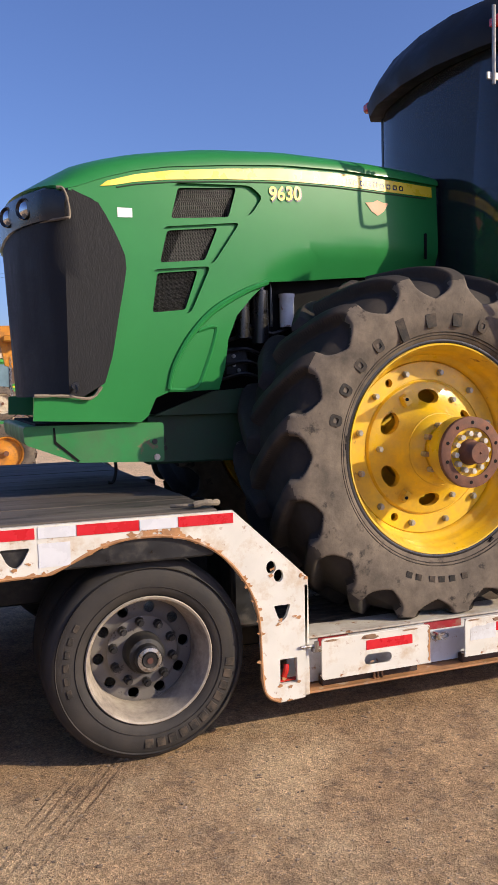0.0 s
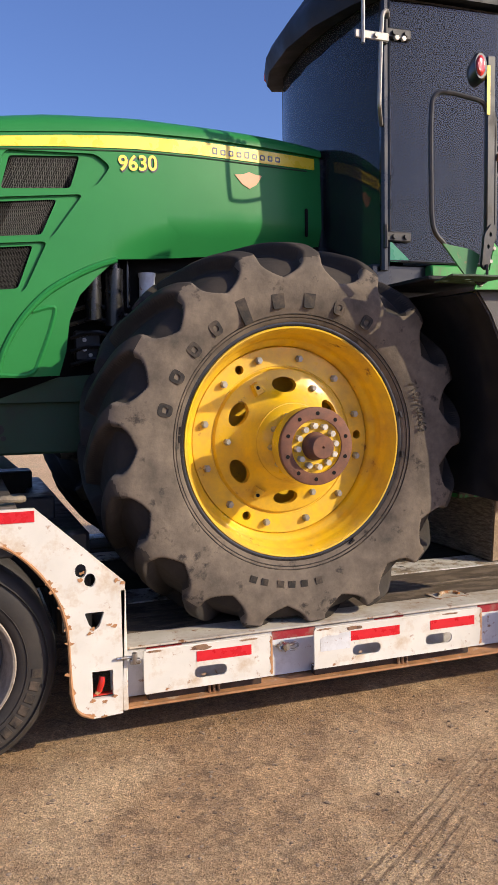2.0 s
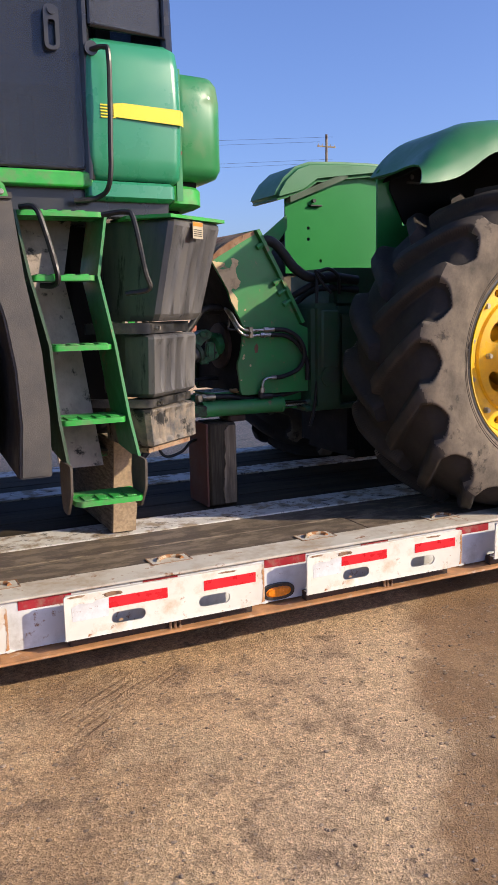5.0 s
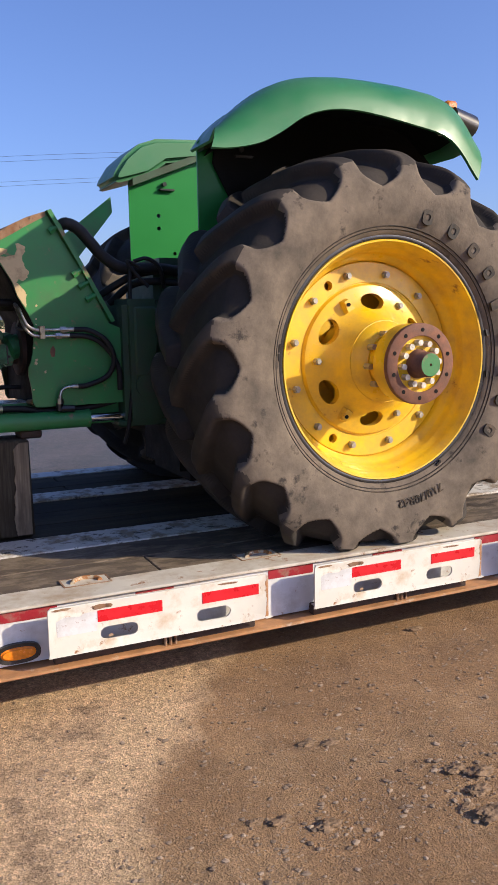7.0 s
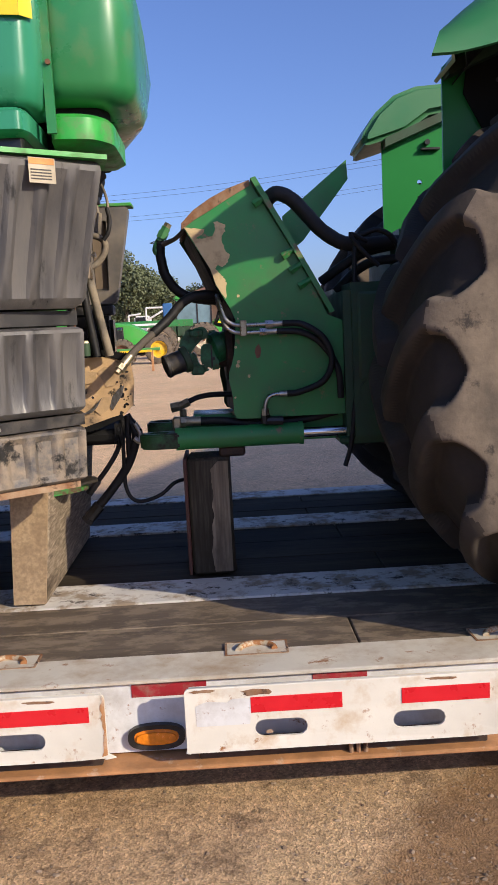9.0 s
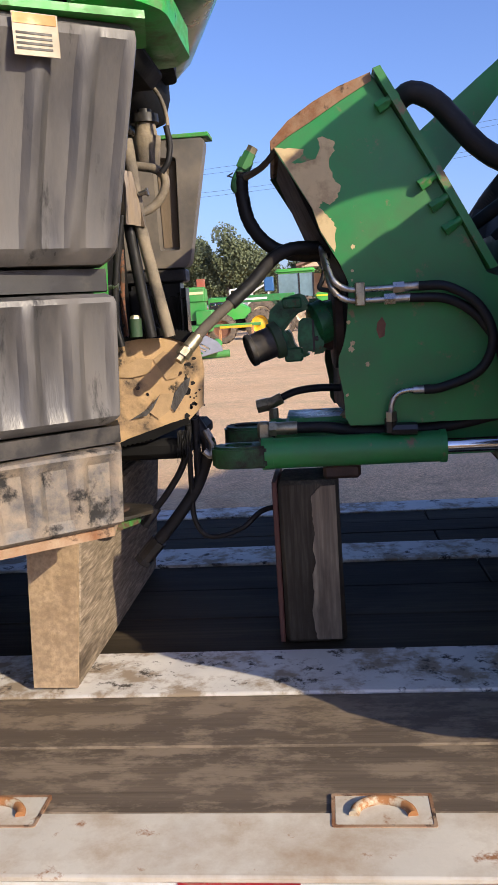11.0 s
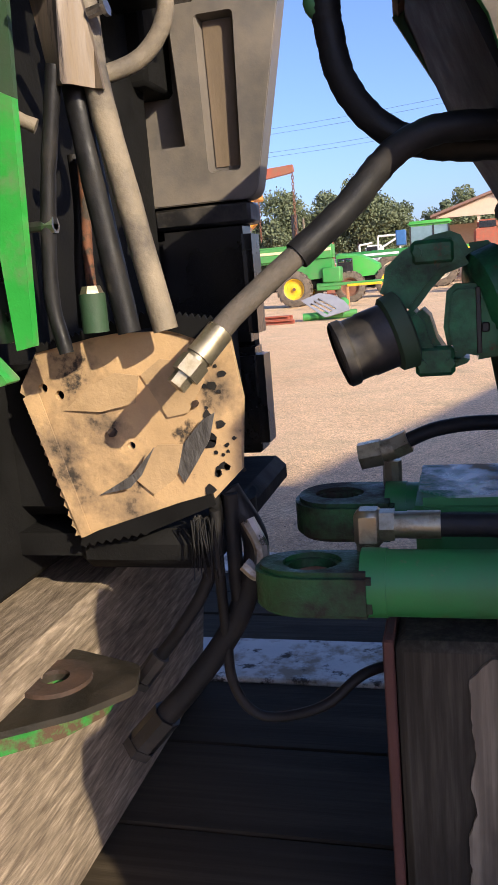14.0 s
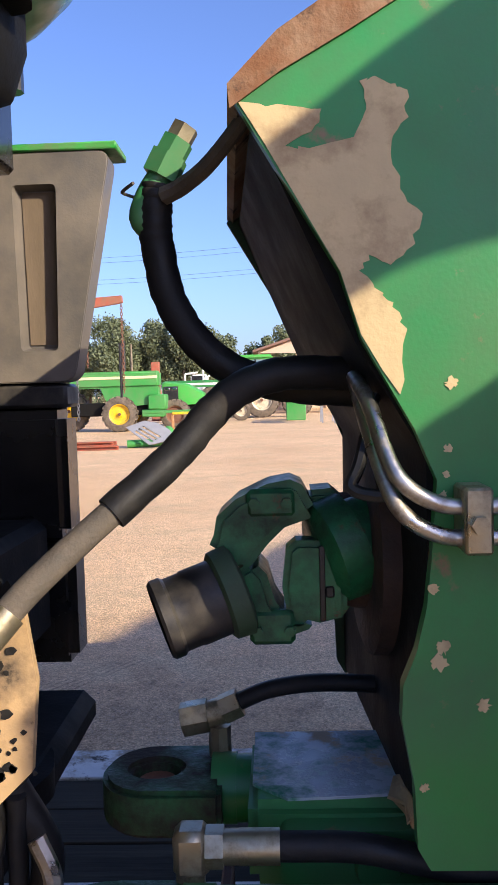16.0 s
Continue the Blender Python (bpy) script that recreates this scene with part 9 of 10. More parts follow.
# ---- the yard behind the trailer ----
def leaf_mat(name, a, b):
    m, nt, bs, N, link = shader(name)
    g = N("NewGeometry")
    c = ramp(N, link, g.outputs["Random Per Island"], 0.0, 1.0, a, b).outputs[0]
    tc = N("TexCoord").outputs["Object"]
    n = noise_node(N, link, tc, 0.35, 4.0)
    c = mix(nt, link, ramp(N, link, n.outputs[0], 0.4, 0.65, (0, 0, 0), (0.6, 0.6, 0.6)).outputs[0], c, tuple(1.25 * v for v in b))
    link(c, bs.inputs["Base Color"])
    bs.inputs["Roughness"].default_value = 0.7
    bs.inputs["Specular IOR Level"].default_value = 0.2
    return m


leaves = leaf_mat("dusty grey-green leaves", (0.092, 0.118, 0.062), (0.135, 0.160, 0.092))
bark = mat("grey-brown bark", (0.12, 0.095, 0.075), 0.9, var=0.3, vscale=2, bump=0.5, bscale=12)


def yard_tree(x, y, height, spread, seed, label="dusty green broad tree with an uneven crown"):
    rng = random.Random(seed)
    t = thing("tree", (x, y, 0), label, "tree", "trees behind the yard")
    bm = B()
    lean = rng.uniform(-0.05, 0.05) * height
    top = V((x + lean, y, height * 0.6))
    tube(bm, [(x, y, -0.1), (x + lean * 0.3, y, height * 0.2), (x + lean * 0.7, y + 0.1, height * 0.4), tuple(top)], lambda k: 0.03 * height * (1 - 0.75 * k) + 0.02, 8, 4)
    tips = []
    for k in range(13):
        a = rng.uniform(0, 6.283)
        s = V((x, y, 0)).lerp(top, 1.0)
        z0 = rng.uniform(0.16, 0.55) * height
        st = V((x + lean * z0 / top.z * 0.9, y, z0))
        el = rng.uniform(0.25, 1.15)
        ln = spread * rng.uniform(0.55, 1.0)
        en = st + V((math.cos(a) * math.cos(el) * ln, math.sin(a) * math.cos(el) * ln, math.sin(el) * ln * 1.0))
        en.z = min(en.z, height * 0.93)
        md = st.lerp(en, 0.5) + V((0, 0, 0.06 * ln))
        tube(bm, [st, md, en], lambda k: 0.010 * height * (1 - 0.8 * k) + 0.01, 5, 3)
        tips += [st.lerp(en, 0.62), en, md + V((rng.uniform(-0.5, 0.5), 0, rng.uniform(0, 0.8)))]
    part("trunk", bm, bark, t, "grey-brown trunk and limbs")
    tips += [top + V((rng.uniform(-1, 1) * spread * 0.35, rng.uniform(-1, 1) * spread * 0.3, rng.uniform(0.05, 0.36) * height)) for _ in range(6)]
    vs, fs = [], []
    for c in tips:
        R = spread * rng.uniform(0.24, 0.40)
        for _ in range(480):
            d = V((rng.gauss(0, 1), rng.gauss(0, 1), rng.gauss(0, 0.85))).normalized() * (R * rng.random() ** 0.45)
            p = c + d
            if p.z < 0.4:
                continue
            s = rng.uniform(0.09, 0.20) * (0.7 + height / 22)
            u = V((rng.uniform(-1, 1), rng.uniform(-1, 1), rng.uniform(-1, 1))).normalized()
            w = u.cross(V((rng.uniform(-1, 1), rng.uniform(-1, 1), rng.uniform(-0.4, 1)))).normalized()
            o = len(vs)
            vs += [p - u * s, p + w * s * 0.6, p + u * s, p - w * s * 0.6]
            fs.append((o, o + 1, o + 2, o + 3))
    me = bpy.data.meshes.new("crown")
    me.from_pydata([tuple(v - V((x, y, 0))) for v in vs], [], fs)
    me.materials.append(leaves)
    cr = new("crown", me)
    cr.parent = t
    tagged(cr, "crown of small dusty leaves")


for i, (x, y, hgt, spr) in enumerate(((-19.5, 104, 9.0, 4.6), (-15.2, 99, 10.6, 5.0), (-11.0, 101, 10.2, 4.8), (-6.9, 98, 11.2, 4.8), (-2.9, 103, 8.8, 3.9), (0.2, 112, 6.2, 3.2), (3.0, 106, 8.4, 3.4), (6.6, 101, 9.4, 3.8), (10.8, 108, 7.6, 3.6),
                                        (-25.5, 108, 8.0, 4.4), (16.5, 120, 7.2, 4.2), (-32, 116, 8.5, 4.8))):
    yard_tree(x, y, hgt, spr, 20 + i)

# far hedge line that closes the horizon
rng = random.Random(77)
vs, fs = [], []
for k in range(9000):
    x = rng.uniform(-110, 110)
    y = 150 + rng.uniform(-4, 4)
    h = 2.0 + 1.6 * noise.noise(V((x * 0.07, 0, 3))) + 1.2 * noise.noise(V((x * 0.31, 0, 9)))
    p = V((x, y, rng.random() ** 0.8 * max(0.6, h)))
    s = rng.uniform(0.25, 0.5)
    u = V((rng.uniform(-1, 1), rng.uniform(-1, 1), rng.uniform(-1, 1))).normalized()
    w = u.cross(V((rng.uniform(-1, 1), rng.uniform(-1, 1), 0.3))).normalized()
    o = len(vs)
    vs += [p - u * s, p + w * s * 0.7, p + u * s, p - w * s * 0.7]
    fs.append((o, o + 1, o + 2, o + 3))
me = bpy.data.meshes.new("hedge")
me.from_pydata([tuple(v) for v in vs], [], fs)
me.materials.append(leaves)
tagged(new("far_hedge", me), "far line of dusty green bushes at the horizon", "hedge", kind="stuff")


def lug_wheel(parent, c, R, w, rim_mat, rimr=0.58, label="yellow wheel rim", lugs=18):
    """Farm wheel with tread bars, axis along y."""
    cx, cy, cz = c
    bm = B()
    lathe(bm, [(rimr * R, -w * 0.45), (rimr * R * 1.06, -w * 0.5), (R * 0.86, -w * 0.5), (R * 0.95, -w * 0.42), (R * 0.955, 0), (R * 0.95, w * 0.42), (R * 0.86, w * 0.5), (rimr * R, w * 0.45)], 28, c)
    for k in range(lugs):
        for s in (-1, 1):
            a = 2 * math.pi * (k + 0.25 * s) / lugs
            m = Matrix.Translation(c) @ Matrix.Rotation(-a, 4, "Y") @ Matrix.Translation((R * 0.955, s * w * 0.24, 0)) @ Matrix.Rotation(s * 0.7, 4, "X")
            box(bm, (-0.05 * R, -w * 0.29, -R * 0.035), (0.05 * R, w * 0.29, R * 0.035), m=m)
    wh = part("wheel", bm, rubber, parent, "dusty black lugged tyre")
    bm = B()
    lathe(bm, [(rimr * R, -w * 0.44), (rimr * R * 0.92, -w * 0.40), (rimr * R * 0.86, -w * 0.20), (rimr * R * 0.5, -w * 0.14), (rimr * R * 0.32, -w * 0.22), (0.001, -w * 0.24)], 24, c)
    part("rim", bm, rim_mat, wh, label)
    bm = B()
    rod(bm, (cx, cy - w * 0.24, cz), (cx, cy - w * 0.40, cz), R * 0.09, seg=10)
    part("hub", bm, rust, wh, "dark wheel hub")
    return wh


pale_stripe = mat("cream stripe paint", (0.68, 0.62, 0.36), 0.4, var=0.06)
pale_rim = mat("dusty pale rim", (0.55, 0.49, 0.36), 0.6, var=0.15, dirt=(0.3, 0.2, 0.12), damt=0.3)
lime = mat("sunlit bright green paint", (0.045, 0.40, 0.05), 0.35, var=0.08, vscale=2, bump=0.03, coat=0.2, dirt=(0.12, 0.28, 0.09), damt=0.25, dscale=1.5, dsoft=0.5)
old_green = mat("old bright green paint", (0.03, 0.30, 0.05), 0.4, var=0.14, vscale=1.5, bump=0.04, dirt=(0.12, 0.2, 0.09), damt=0.3, dscale=1.4, dsoft=0.5)

# old green tractor with a cream stripe
old = thing("old_tractor", (-2.6, 37, 0), "old green tractor with a cream hood stripe and yellow rims", "tractor")
bm = B()
box(bm, (-4.6, 36.45, 1.95), (-0.55, 37.35, 2.68), 0.09, seg=3)
part("hood", bm, old_green, old, "green hood")
bm = B()
box(bm, (-4.6, 36.425, 2.34), (-0.62, 36.455, 2.46), 0.006)
part("stripe", bm, pale_stripe, old, "cream stripe along the hood")
bm = B()
prism(bm, [(-2.9, 1.25), (-1.9, 1.12), (-0.6, 1.2), (-0.6, 1.96), (-3.2, 1.96)], [], 36.55, 37.25)
part("engine_side", bm, old_green, old, "green engine side panel")
bm = B()
box(bm, (-1.05, 36.35, 0.95), (-0.25, 37.3, 1.62), 0.05)
box(bm, (-1.35, 36.40, 0.62), (-0.35, 37.2, 0.95), 0.04)
part("front_weight", bm, old_green, old, "green front frame block")
bm = B()
box(bm, (-4.6, 36.7, 0.7), (-1.0, 37.1, 1.3), 0.04)
part("chassis", bm, dark_void, old, "dark chassis")
bm = B()
box(bm, (-5.6, 36.3, 1.3), (-4.5, 37.5, 1.7), 0.05)
part("fender", bm, old_green, old, "green rear fender")
bm = B()
rod(bm, (-2.15, 36.9, 2.66), (-2.15, 36.9, 4.05), 0.07)
rod(bm, (-2.15, 36.9, 3.2), (-2.15, 36.9, 3.3), 0.085)
part("exhaust", bm, black_paint, old, "dark exhaust stack")
lug_wheel(old, (-2.32, 36.4, 0.78), 0.80, 0.45, yellow)
lug_wheel(old, (-2.0, 37.5, 0.78), 0.80, 0.45, yellow)
lug_wheel(old, (-4.9, 37.6, 0.95), 0.97, 0.5, yellow)
lug_wheel(old, (0.05, 37.3, 0.68), 0.70, 0.4, rust, label="rusty rim")

# second tractor hood seen nose on
two = thing("small_tractor", (0.0, 42, 0), "bright green tractor with a dark square grille and twin lamps", "tractor")
bm = B()
rings = []
for x, z0, z1, i in ((-1.12, 1.0, 2.22, 0.04), (-0.98, 0.95, 2.27, 0.0), (0.15, 1.05, 2.12, 0.0), (0.85, 1.1, 1.72, 0.04), (1.0, 1.12, 1.62, 0.09)):
    rings.append([V((x, 41.4 + i, z0)), V((x, 42.6 - i, z0)), V((x, 42.6 - i, z1 - 0.1)), V((x, 42.4 - i, z1)), V((x, 41.6 + i, z1)), V((x, 41.4 + i, z1 - 0.1))])
loft(bm, rings)
part("hood", bm, lime, two, "bright green hood", angle=30)
bm = B()
box(bm, (-1.05, 41.375, 1.30), (-0.30, 41.41, 2.0), 0.03)
part("grille", bm, black_paint, two, "dark square grille")
for x in (-0.86, -0.5):
    bm = B()
    box(bm, (x - 0.13, 41.35, 1.80), (x + 0.13, 41.378, 1.94), 0.02)
    part("headlight", bm, chrome, two, "pale headlight")
bm = B()
box(bm, (-0.9, 41.6, 0.5), (1.2, 42.4, 1.06), 0.04)
part("chassis", bm, dark_void, two, "dark chassis")
lug_wheel(two, (-0.6, 41.3, 0.5), 0.52, 0.35, yellow)
lug_wheel(two, (1.5, 41.5, 0.75), 0.77, 0.45, yellow)
lug_wheel(two, (1.5, 42.8, 0.75), 0.77, 0.45, yellow)

# low flat wagon rails between the tractors
wag = thing("flat_wagon", (1.2, 47, 0), "long faded green flat wagon frame", "wagon")
bm = B()
box(bm, (-1.6, 46.6, 1.95), (3.2, 47.0, 2.35), 0.03)
part("bed", bm, green_worn, wag, "faded green bed rail")
bm = B()
box(bm, (-0.9, 46.58, 2.08), (1.6, 46.6, 2.2))
part("bed_stripe", bm, paper, wag, "pale strip along the bed")
for x in (-1.2, 2.6):
    lug_wheel(wag, (x, 46.7, 0.55), 0.56, 0.3, pale_rim, label="pale rim")
    bm = B()
    box(bm, (x - 0.06, 46.7, 0.6), (x + 0.06, 46.85, 1.96))
    part("leg", bm, green_dark, wag)

# big green cab tractor
big = thing("cab_tractor", (2.8, 52, 0), "large green cab tractor with pale dusty rims", "tractor")
bm = B()
box(bm, (1.85, 51.2, 3.62), (4.45, 53.2, 3.92), 0.12, seg=3)
part("roof", bm, lime, big, "bright green cab roof")
for x in (2.0, 3.35, 4.25):
    bm = B()
    box(bm, (x - 0.05, 51.3, 2.1), (x + 0.05, 51.4, 3.64))
    part("cab_post", bm, black_paint, big, "dark cab post")
bm = B()
box(bm, (2.05, 51.33, 2.15), (3.30, 51.36, 3.6))
box(bm, (3.40, 51.33, 2.15), (4.22, 51.36, 3.6))
part("cab_glass", bm, mat("pale blue reflecting cab glass", (0.16, 0.25, 0.29), 0.12, var=0.25, vscale=1.0, bump=0.0), big, "blue-grey cab glass")
bm = B()
box(bm, (1.95, 51.3, 1.3), (4.35, 53.1, 2.15), 0.08)
part("cab_body", bm, green_dark, big, "dark green lower cab")
bm = B()
box(bm, (4.3, 51.6, 1.4), (6.2, 52.8, 2.35), 0.12, seg=2)
part("hood", bm, lime, big, "green hood")
bm = B()
box(bm, (4.4, 51.57, 2.1), (6.1, 51.6, 2.2))
part("hood_stripe", bm, yellow_stripe, big, "yellow hood stripe")
bm = B()
prism(bm, [(0.1, 1.9), (1.9, 2.1), (1.95, 1.2), (0.3, 1.2)], [], 51.3, 52.6)
part("rear_body", bm, green_dark, big, "dark green rear body")
bm = B()
box(bm, (1.15, 51.0, 2.6), (1.75, 52.0, 3.5), 0.05)
part("tool_cabinet", bm, blue_paint, big, "blue cabinet beside the cab")
lug_wheel(big, (0.9, 51.0, 1.08), 1.10, 0.6, pale_rim, label="pale dusty rim")
lug_wheel(big, (3.7, 51.0, 1.08), 1.10, 0.6, pale_rim, label="pale dusty rim")
lug_wheel(big, (5.9, 51.2, 0.95), 0.97, 0.5, yellow)

# dark green bin beside it
bm = B()
box(bm, (5.15, 44.5, 0.0), (6.2, 45.6, 1.05), 0.03)
box(bm, (5.1, 44.45, 0.98), (6.25, 45.65, 1.08), 0.02)
solo("metal_bin", bm, old_green, (5.7, 45, 0), "square green metal bin on the dirt", "bin")

# white tank with a red diamond
tk = thing("white_tank", (7.15, 40, 0), "white cylindrical tank with a red diamond on legs", "tank")
bm = B()
rings = []
for y, r in ((39.4, 0.30), (39.45, 0.43), (39.6, 0.47), (41.6, 0.47), (41.75, 0.43), (41.8, 0.3)):
    rings.append(ring((7.15, y, 1.85), V((1, 0, 0)), V((0, 0, 1)), r, 24))
loft(bm, rings)
part("shell", bm, white_machine, tk, "white tank shell")
bm = B()
prism(bm, [(7.15, 1.62), (7.38, 1.85), (7.15, 2.08), (6.92, 1.85)], [], 39.38, 39.4)
part("diamond", bm, red_tape, tk, "red diamond sign")
for x in (6.85, 7.45):
    for y in (39.8, 41.4):
        bm = B()
        box(bm, (x - 0.04, y - 0.04, 0), (x + 0.04, y + 0.04, 1.6))
        part("leg", bm, grey_panel, tk, "grey steel leg")

# stand with a yellow and green top
st = thing("steel_stand", (1.35, 32.5, 0), "low steel stand with green and yellow top bar and rusty legs", "stand")
bm = B()
box(bm, (-0.55, 32.4, 0.86), (2.25, 32.6, 0.98), 0.015)
part("top_bar", bm, old_green, st, "green top bar")
bm = B()
box(bm, (0.55, 32.37, 0.80), (1.9, 32.4, 0.90), 0.01)
part("yellow_bar", bm, yellow, st, "yellow bar under the top")
for x in (0.55, 1.9):
    bm = B()
    box(bm, (x - 0.05, 32.42, 0), (x + 0.05, 32.55, 0.88), 0.01)
    part("leg", bm, rust_rail, st, "rusty leg")

# slotted grey sheet leaning on the pile
bm = B()
out = rounded([(-0.75, 0.15), (0.0, 0.80), (0.95, 0.28), (0.85, -0.18), (0.05, -0.35)], 0.10)
holes = []
prism(bm, [(-0.70, 0.28), (-0.15, 0.50), (0.28, 0.40), (0.62, 0.18), (0.78, -0.02), (0.80, -0.16), (0.15, -0.34), (0.04, -0.34)],
      [[(-0.32, 0.20), (-0.28, 0.25), (0.28, -0.14), (0.24, -0.19)], [(-0.20, 0.27), (-0.16, 0.32), (0.40, -0.07), (0.36, -0.12)], [(-0.42, 0.12), (-0.38, 0.17), (0.18, -0.22), (0.14, -0.27)]],
      0, 0.04, m=Matrix.Translation((0.78, 24.9, 0.40)) @ Matrix.Rotation(radians(-32), 4, "X"))
solo("sheet_panel", bm, grey_panel, (0.8, 25, 0.02), "grey slotted sheet panel leaning over a green part", "panel")
bm = B()
rod(bm, (0.1, 25.1, 0.12), (1.75, 25.3, 0.14), 0.12, seg=12)
rod(bm, (1.2, 25.0, 0.16), (1.35, 25.5, 0.5), 0.16, seg=12)
solo("scrap_roller", bm, old_green, (0.9, 25.2, 0), "green scrap roller under the sheet", "scrap")

# stacked red steel channels
for k, (x0, x1, y, z) in enumerate(((-3.4, -0.04, 24.3, 0.0), (-3.2, -0.1, 24.5, 0.0), (-3.5, -0.2, 24.35, 0.125), (-3.3, -0.15, 24.6, 0.125))):
    bm = B()
    box(bm, (x0, y, z), (x1, y + 0.14, z + 0.03), 0.004)
    box(bm, (x0, y, z + 0.09), (x1, y + 0.14, z + 0.12), 0.004)
    box(bm, (x0, y + 0.1, z), (x1, y + 0.14, z + 0.12), 0.004)
    solo("steel_channel", bm, red_machine, ((x0 + x1) / 2, y + 0.07, z), "faded red steel channel stacked on the ground", "steel beam", "stacked red channels")

# crane boom with chains
crane = thing("yard_crane", (-4.6, 25, 0), "rust-red yard crane with a short boom and hanging chains", "crane")
bm = B()
box(bm, (-4.9, 24.8, 0), (-4.5, 25.2, 4.5), 0.02)
part("mast", bm, red_machine, crane, "rust-red mast")
bm = B()
prism(bm, [(-4.8, 3.75), (-0.02, 4.38), (0.14, 4.42), (0.12, 4.62), (-4.8, 4.35)], [], 24.9, 25.1)
part("boom", bm, red_machine, crane, "rust-red boom")
bm = B()
rod(bm, (-4.6, 25, 1.6), (-2.6, 25, 4.0), 0.06)
part("brace", bm, red_machine, crane, "rust-red brace")


def chain(parent, x, y, z0, z1, size=0.09, mt=rust):
    n = int((z0 - z1) / (size * 0.72))
    bm = B()
    for i in range(n):
        z = z0 - (i + 0.5) * size * 0.72
        u = V((1, 0, 0)) if i % 2 else V((0, 1, 0))
        pts = [V((x, y, z)) + u * (size * 0.28 * math.cos(a)) + V((0, 0, size * 0.5 * math.sin(a))) for a in [j * math.pi / 3 for j in range(7)]]
        tube(bm, pts, size * 0.11, 5, 1)
    part("chain", bm, mt, parent, "hanging rusty chain")


chain(crane, 0.09, 25, 4.4, 1.6, 0.13)
chain(crane, -1.0, 25, 4.3, 2.4, 0.11)
bm = B()
rod(bm, (0.0, 25.05, 1.55), (0.0, 25.05, 3.2), 0.045)
part("hook_pipe", bm, black_paint, crane, "dark pipe beside the chain")

# open shed with a brown gable roof
shed = thing("open_shed", (7.5, 63, 0), "open pole shed with brown metal roof and tan gable", "shed")
bm = B()
for (xa, za, xb, zb) in ((2.9, 4.50, 7.3, 5.85), (7.3, 5.85, 12.2, 4.35)):
    loft(bm, [[V((xa, y, za)), V((xb, y, zb)), V((xb, y, zb + 0.16)), V((xa, y, za + 0.16))] for y in (60.8, 74)])
roofm = part("roof", bm, roof_brown, shed, "brown ribbed metal roof")
for k in range(18):
    for (xa, za, xb, zb) in ((2.9, 4.66, 7.3, 6.01), (7.3, 6.01, 12.2, 4.51)):
        bm = B()
        y = 61 + 0.75 * k
        rod(bm, (xa, y, za), (xb, y, zb), 0.03, seg=5)
        part("roof_rib", bm, roof_brown, roofm)
bm = B()
prism(bm, [(3.3, 4.45), (11.8, 4.30), (7.3, 5.82)], [], 61.2, 61.3)
part("gable", bm, tan_wall, shed, "tan gable wall")
for x in (3.4, 6.2, 9.0, 11.7):
    for y in (61.4, 73.5):
        bm = B()
        box(bm, (x - 0.1, y - 0.1, 0), (x + 0.1, y + 0.1, 4.6))
        part("post", bm, tan_wall, shed, "tan post")
bm = B()
box(bm, (3.3, 73.6, 0), (11.8, 73.7, 4.4))
part("back_wall", bm, tan_wall, shed, "shaded back wall")


def truck(name, x0, x1, y, z1, body, label, cab_left=True):
    t = thing(name, ((x0 + x1) / 2, y, 0), label, "truck")
    L = x1 - x0
    bm = B()
    box(bm, (x0, y, 0.9), (x0 + 0.42 * L, y + 2.0, z1 - 0.55), 0.12, seg=2)
    box(bm, (x0 + 0.06 * L, y + 0.1, z1 - 0.6), (x0 + 0.40 * L, y + 1.9, z1), 0.14, seg=2)
    part("cab", bm, body, t, "painted cab")
    bm = B()
    box(bm, (x0 + 0.09 * L, y + 0.085, z1 - 0.52), (x0 + 0.37 * L, y + 0.1, z1 - 0.1), 0.02)
    part("window", bm, trim_black, t, "dark side window")
    bm = B()
    box(bm, (x0 + 0.44 * L, y, 1.0), (x1, y + 2.0, 1.0 + 0.55 * (z1 - 1.0)), 0.05)
    part("bed", bm, white_machine, t, "white bed")
    for f in (0.2, 0.8):
        bm = B()
        lathe(bm, [(0.001, -0.15), (0.3, -0.15), (0.46, -0.13), (0.5, 0.0), (0.46, 0.13), (0.001, 0.13)], 20, (x0 + f * L, y, 0.5))
        part("wheel", bm, rubber_road, t, "black wheel")
    return t


truck("red_truck", 5.8, 9.6, 58, 3.95, red_machine, "faded red and white flatbed truck parked in the yard")
truck("white_pickup", -5.0, -3.3, 60, 2.75, white_machine, "small white pickup with orange side parked far off")
truck("white_van", -1.9, 1.6, 60, 3.0, white_machine, "white service truck with rack parked far off")
truck("yellow_truck", 1.5, 4.2, 66, 3.3, orange_paint, "yellow-orange old truck parked under the trees")
rack = thing("pipe_rack", (-0.2, 58.5, 0), "white welded pipe rack standing by the trucks", "rack")
for p, q in (((-1.9, 58.5, 0), (-1.9, 58.5, 3.0)), ((-1.9, 58.5, 3.0), (-1.0, 58.5, 3.1)), ((-0.6, 58.5, 3.5), (0.9, 58.5, 3.5)), ((-0.6, 58.5, 0), (-0.6, 58.5, 3.5)), ((0.9, 58.5, 0), (0.9, 58.5, 3.5)), ((-0.6, 58.5, 2.6), (0.9, 58.5, 3.4))):
    bm = B()
    rod(bm, p, q, 0.07, seg=8)
    part("pipe", bm, white_machine, rack, "white pipe")
bm = B()
box(bm, (-3.0, 50, 1.9), (-2.5, 50.4, 3.6), 0.03)
box(bm, (-3.05, 49.9, 0.0), (-2.45, 50.5, 1.9), 0.05)
solo("red_post_machine", bm, red_machine, (-2.75, 50.2, 0), "upright faded red machine part", "machine")

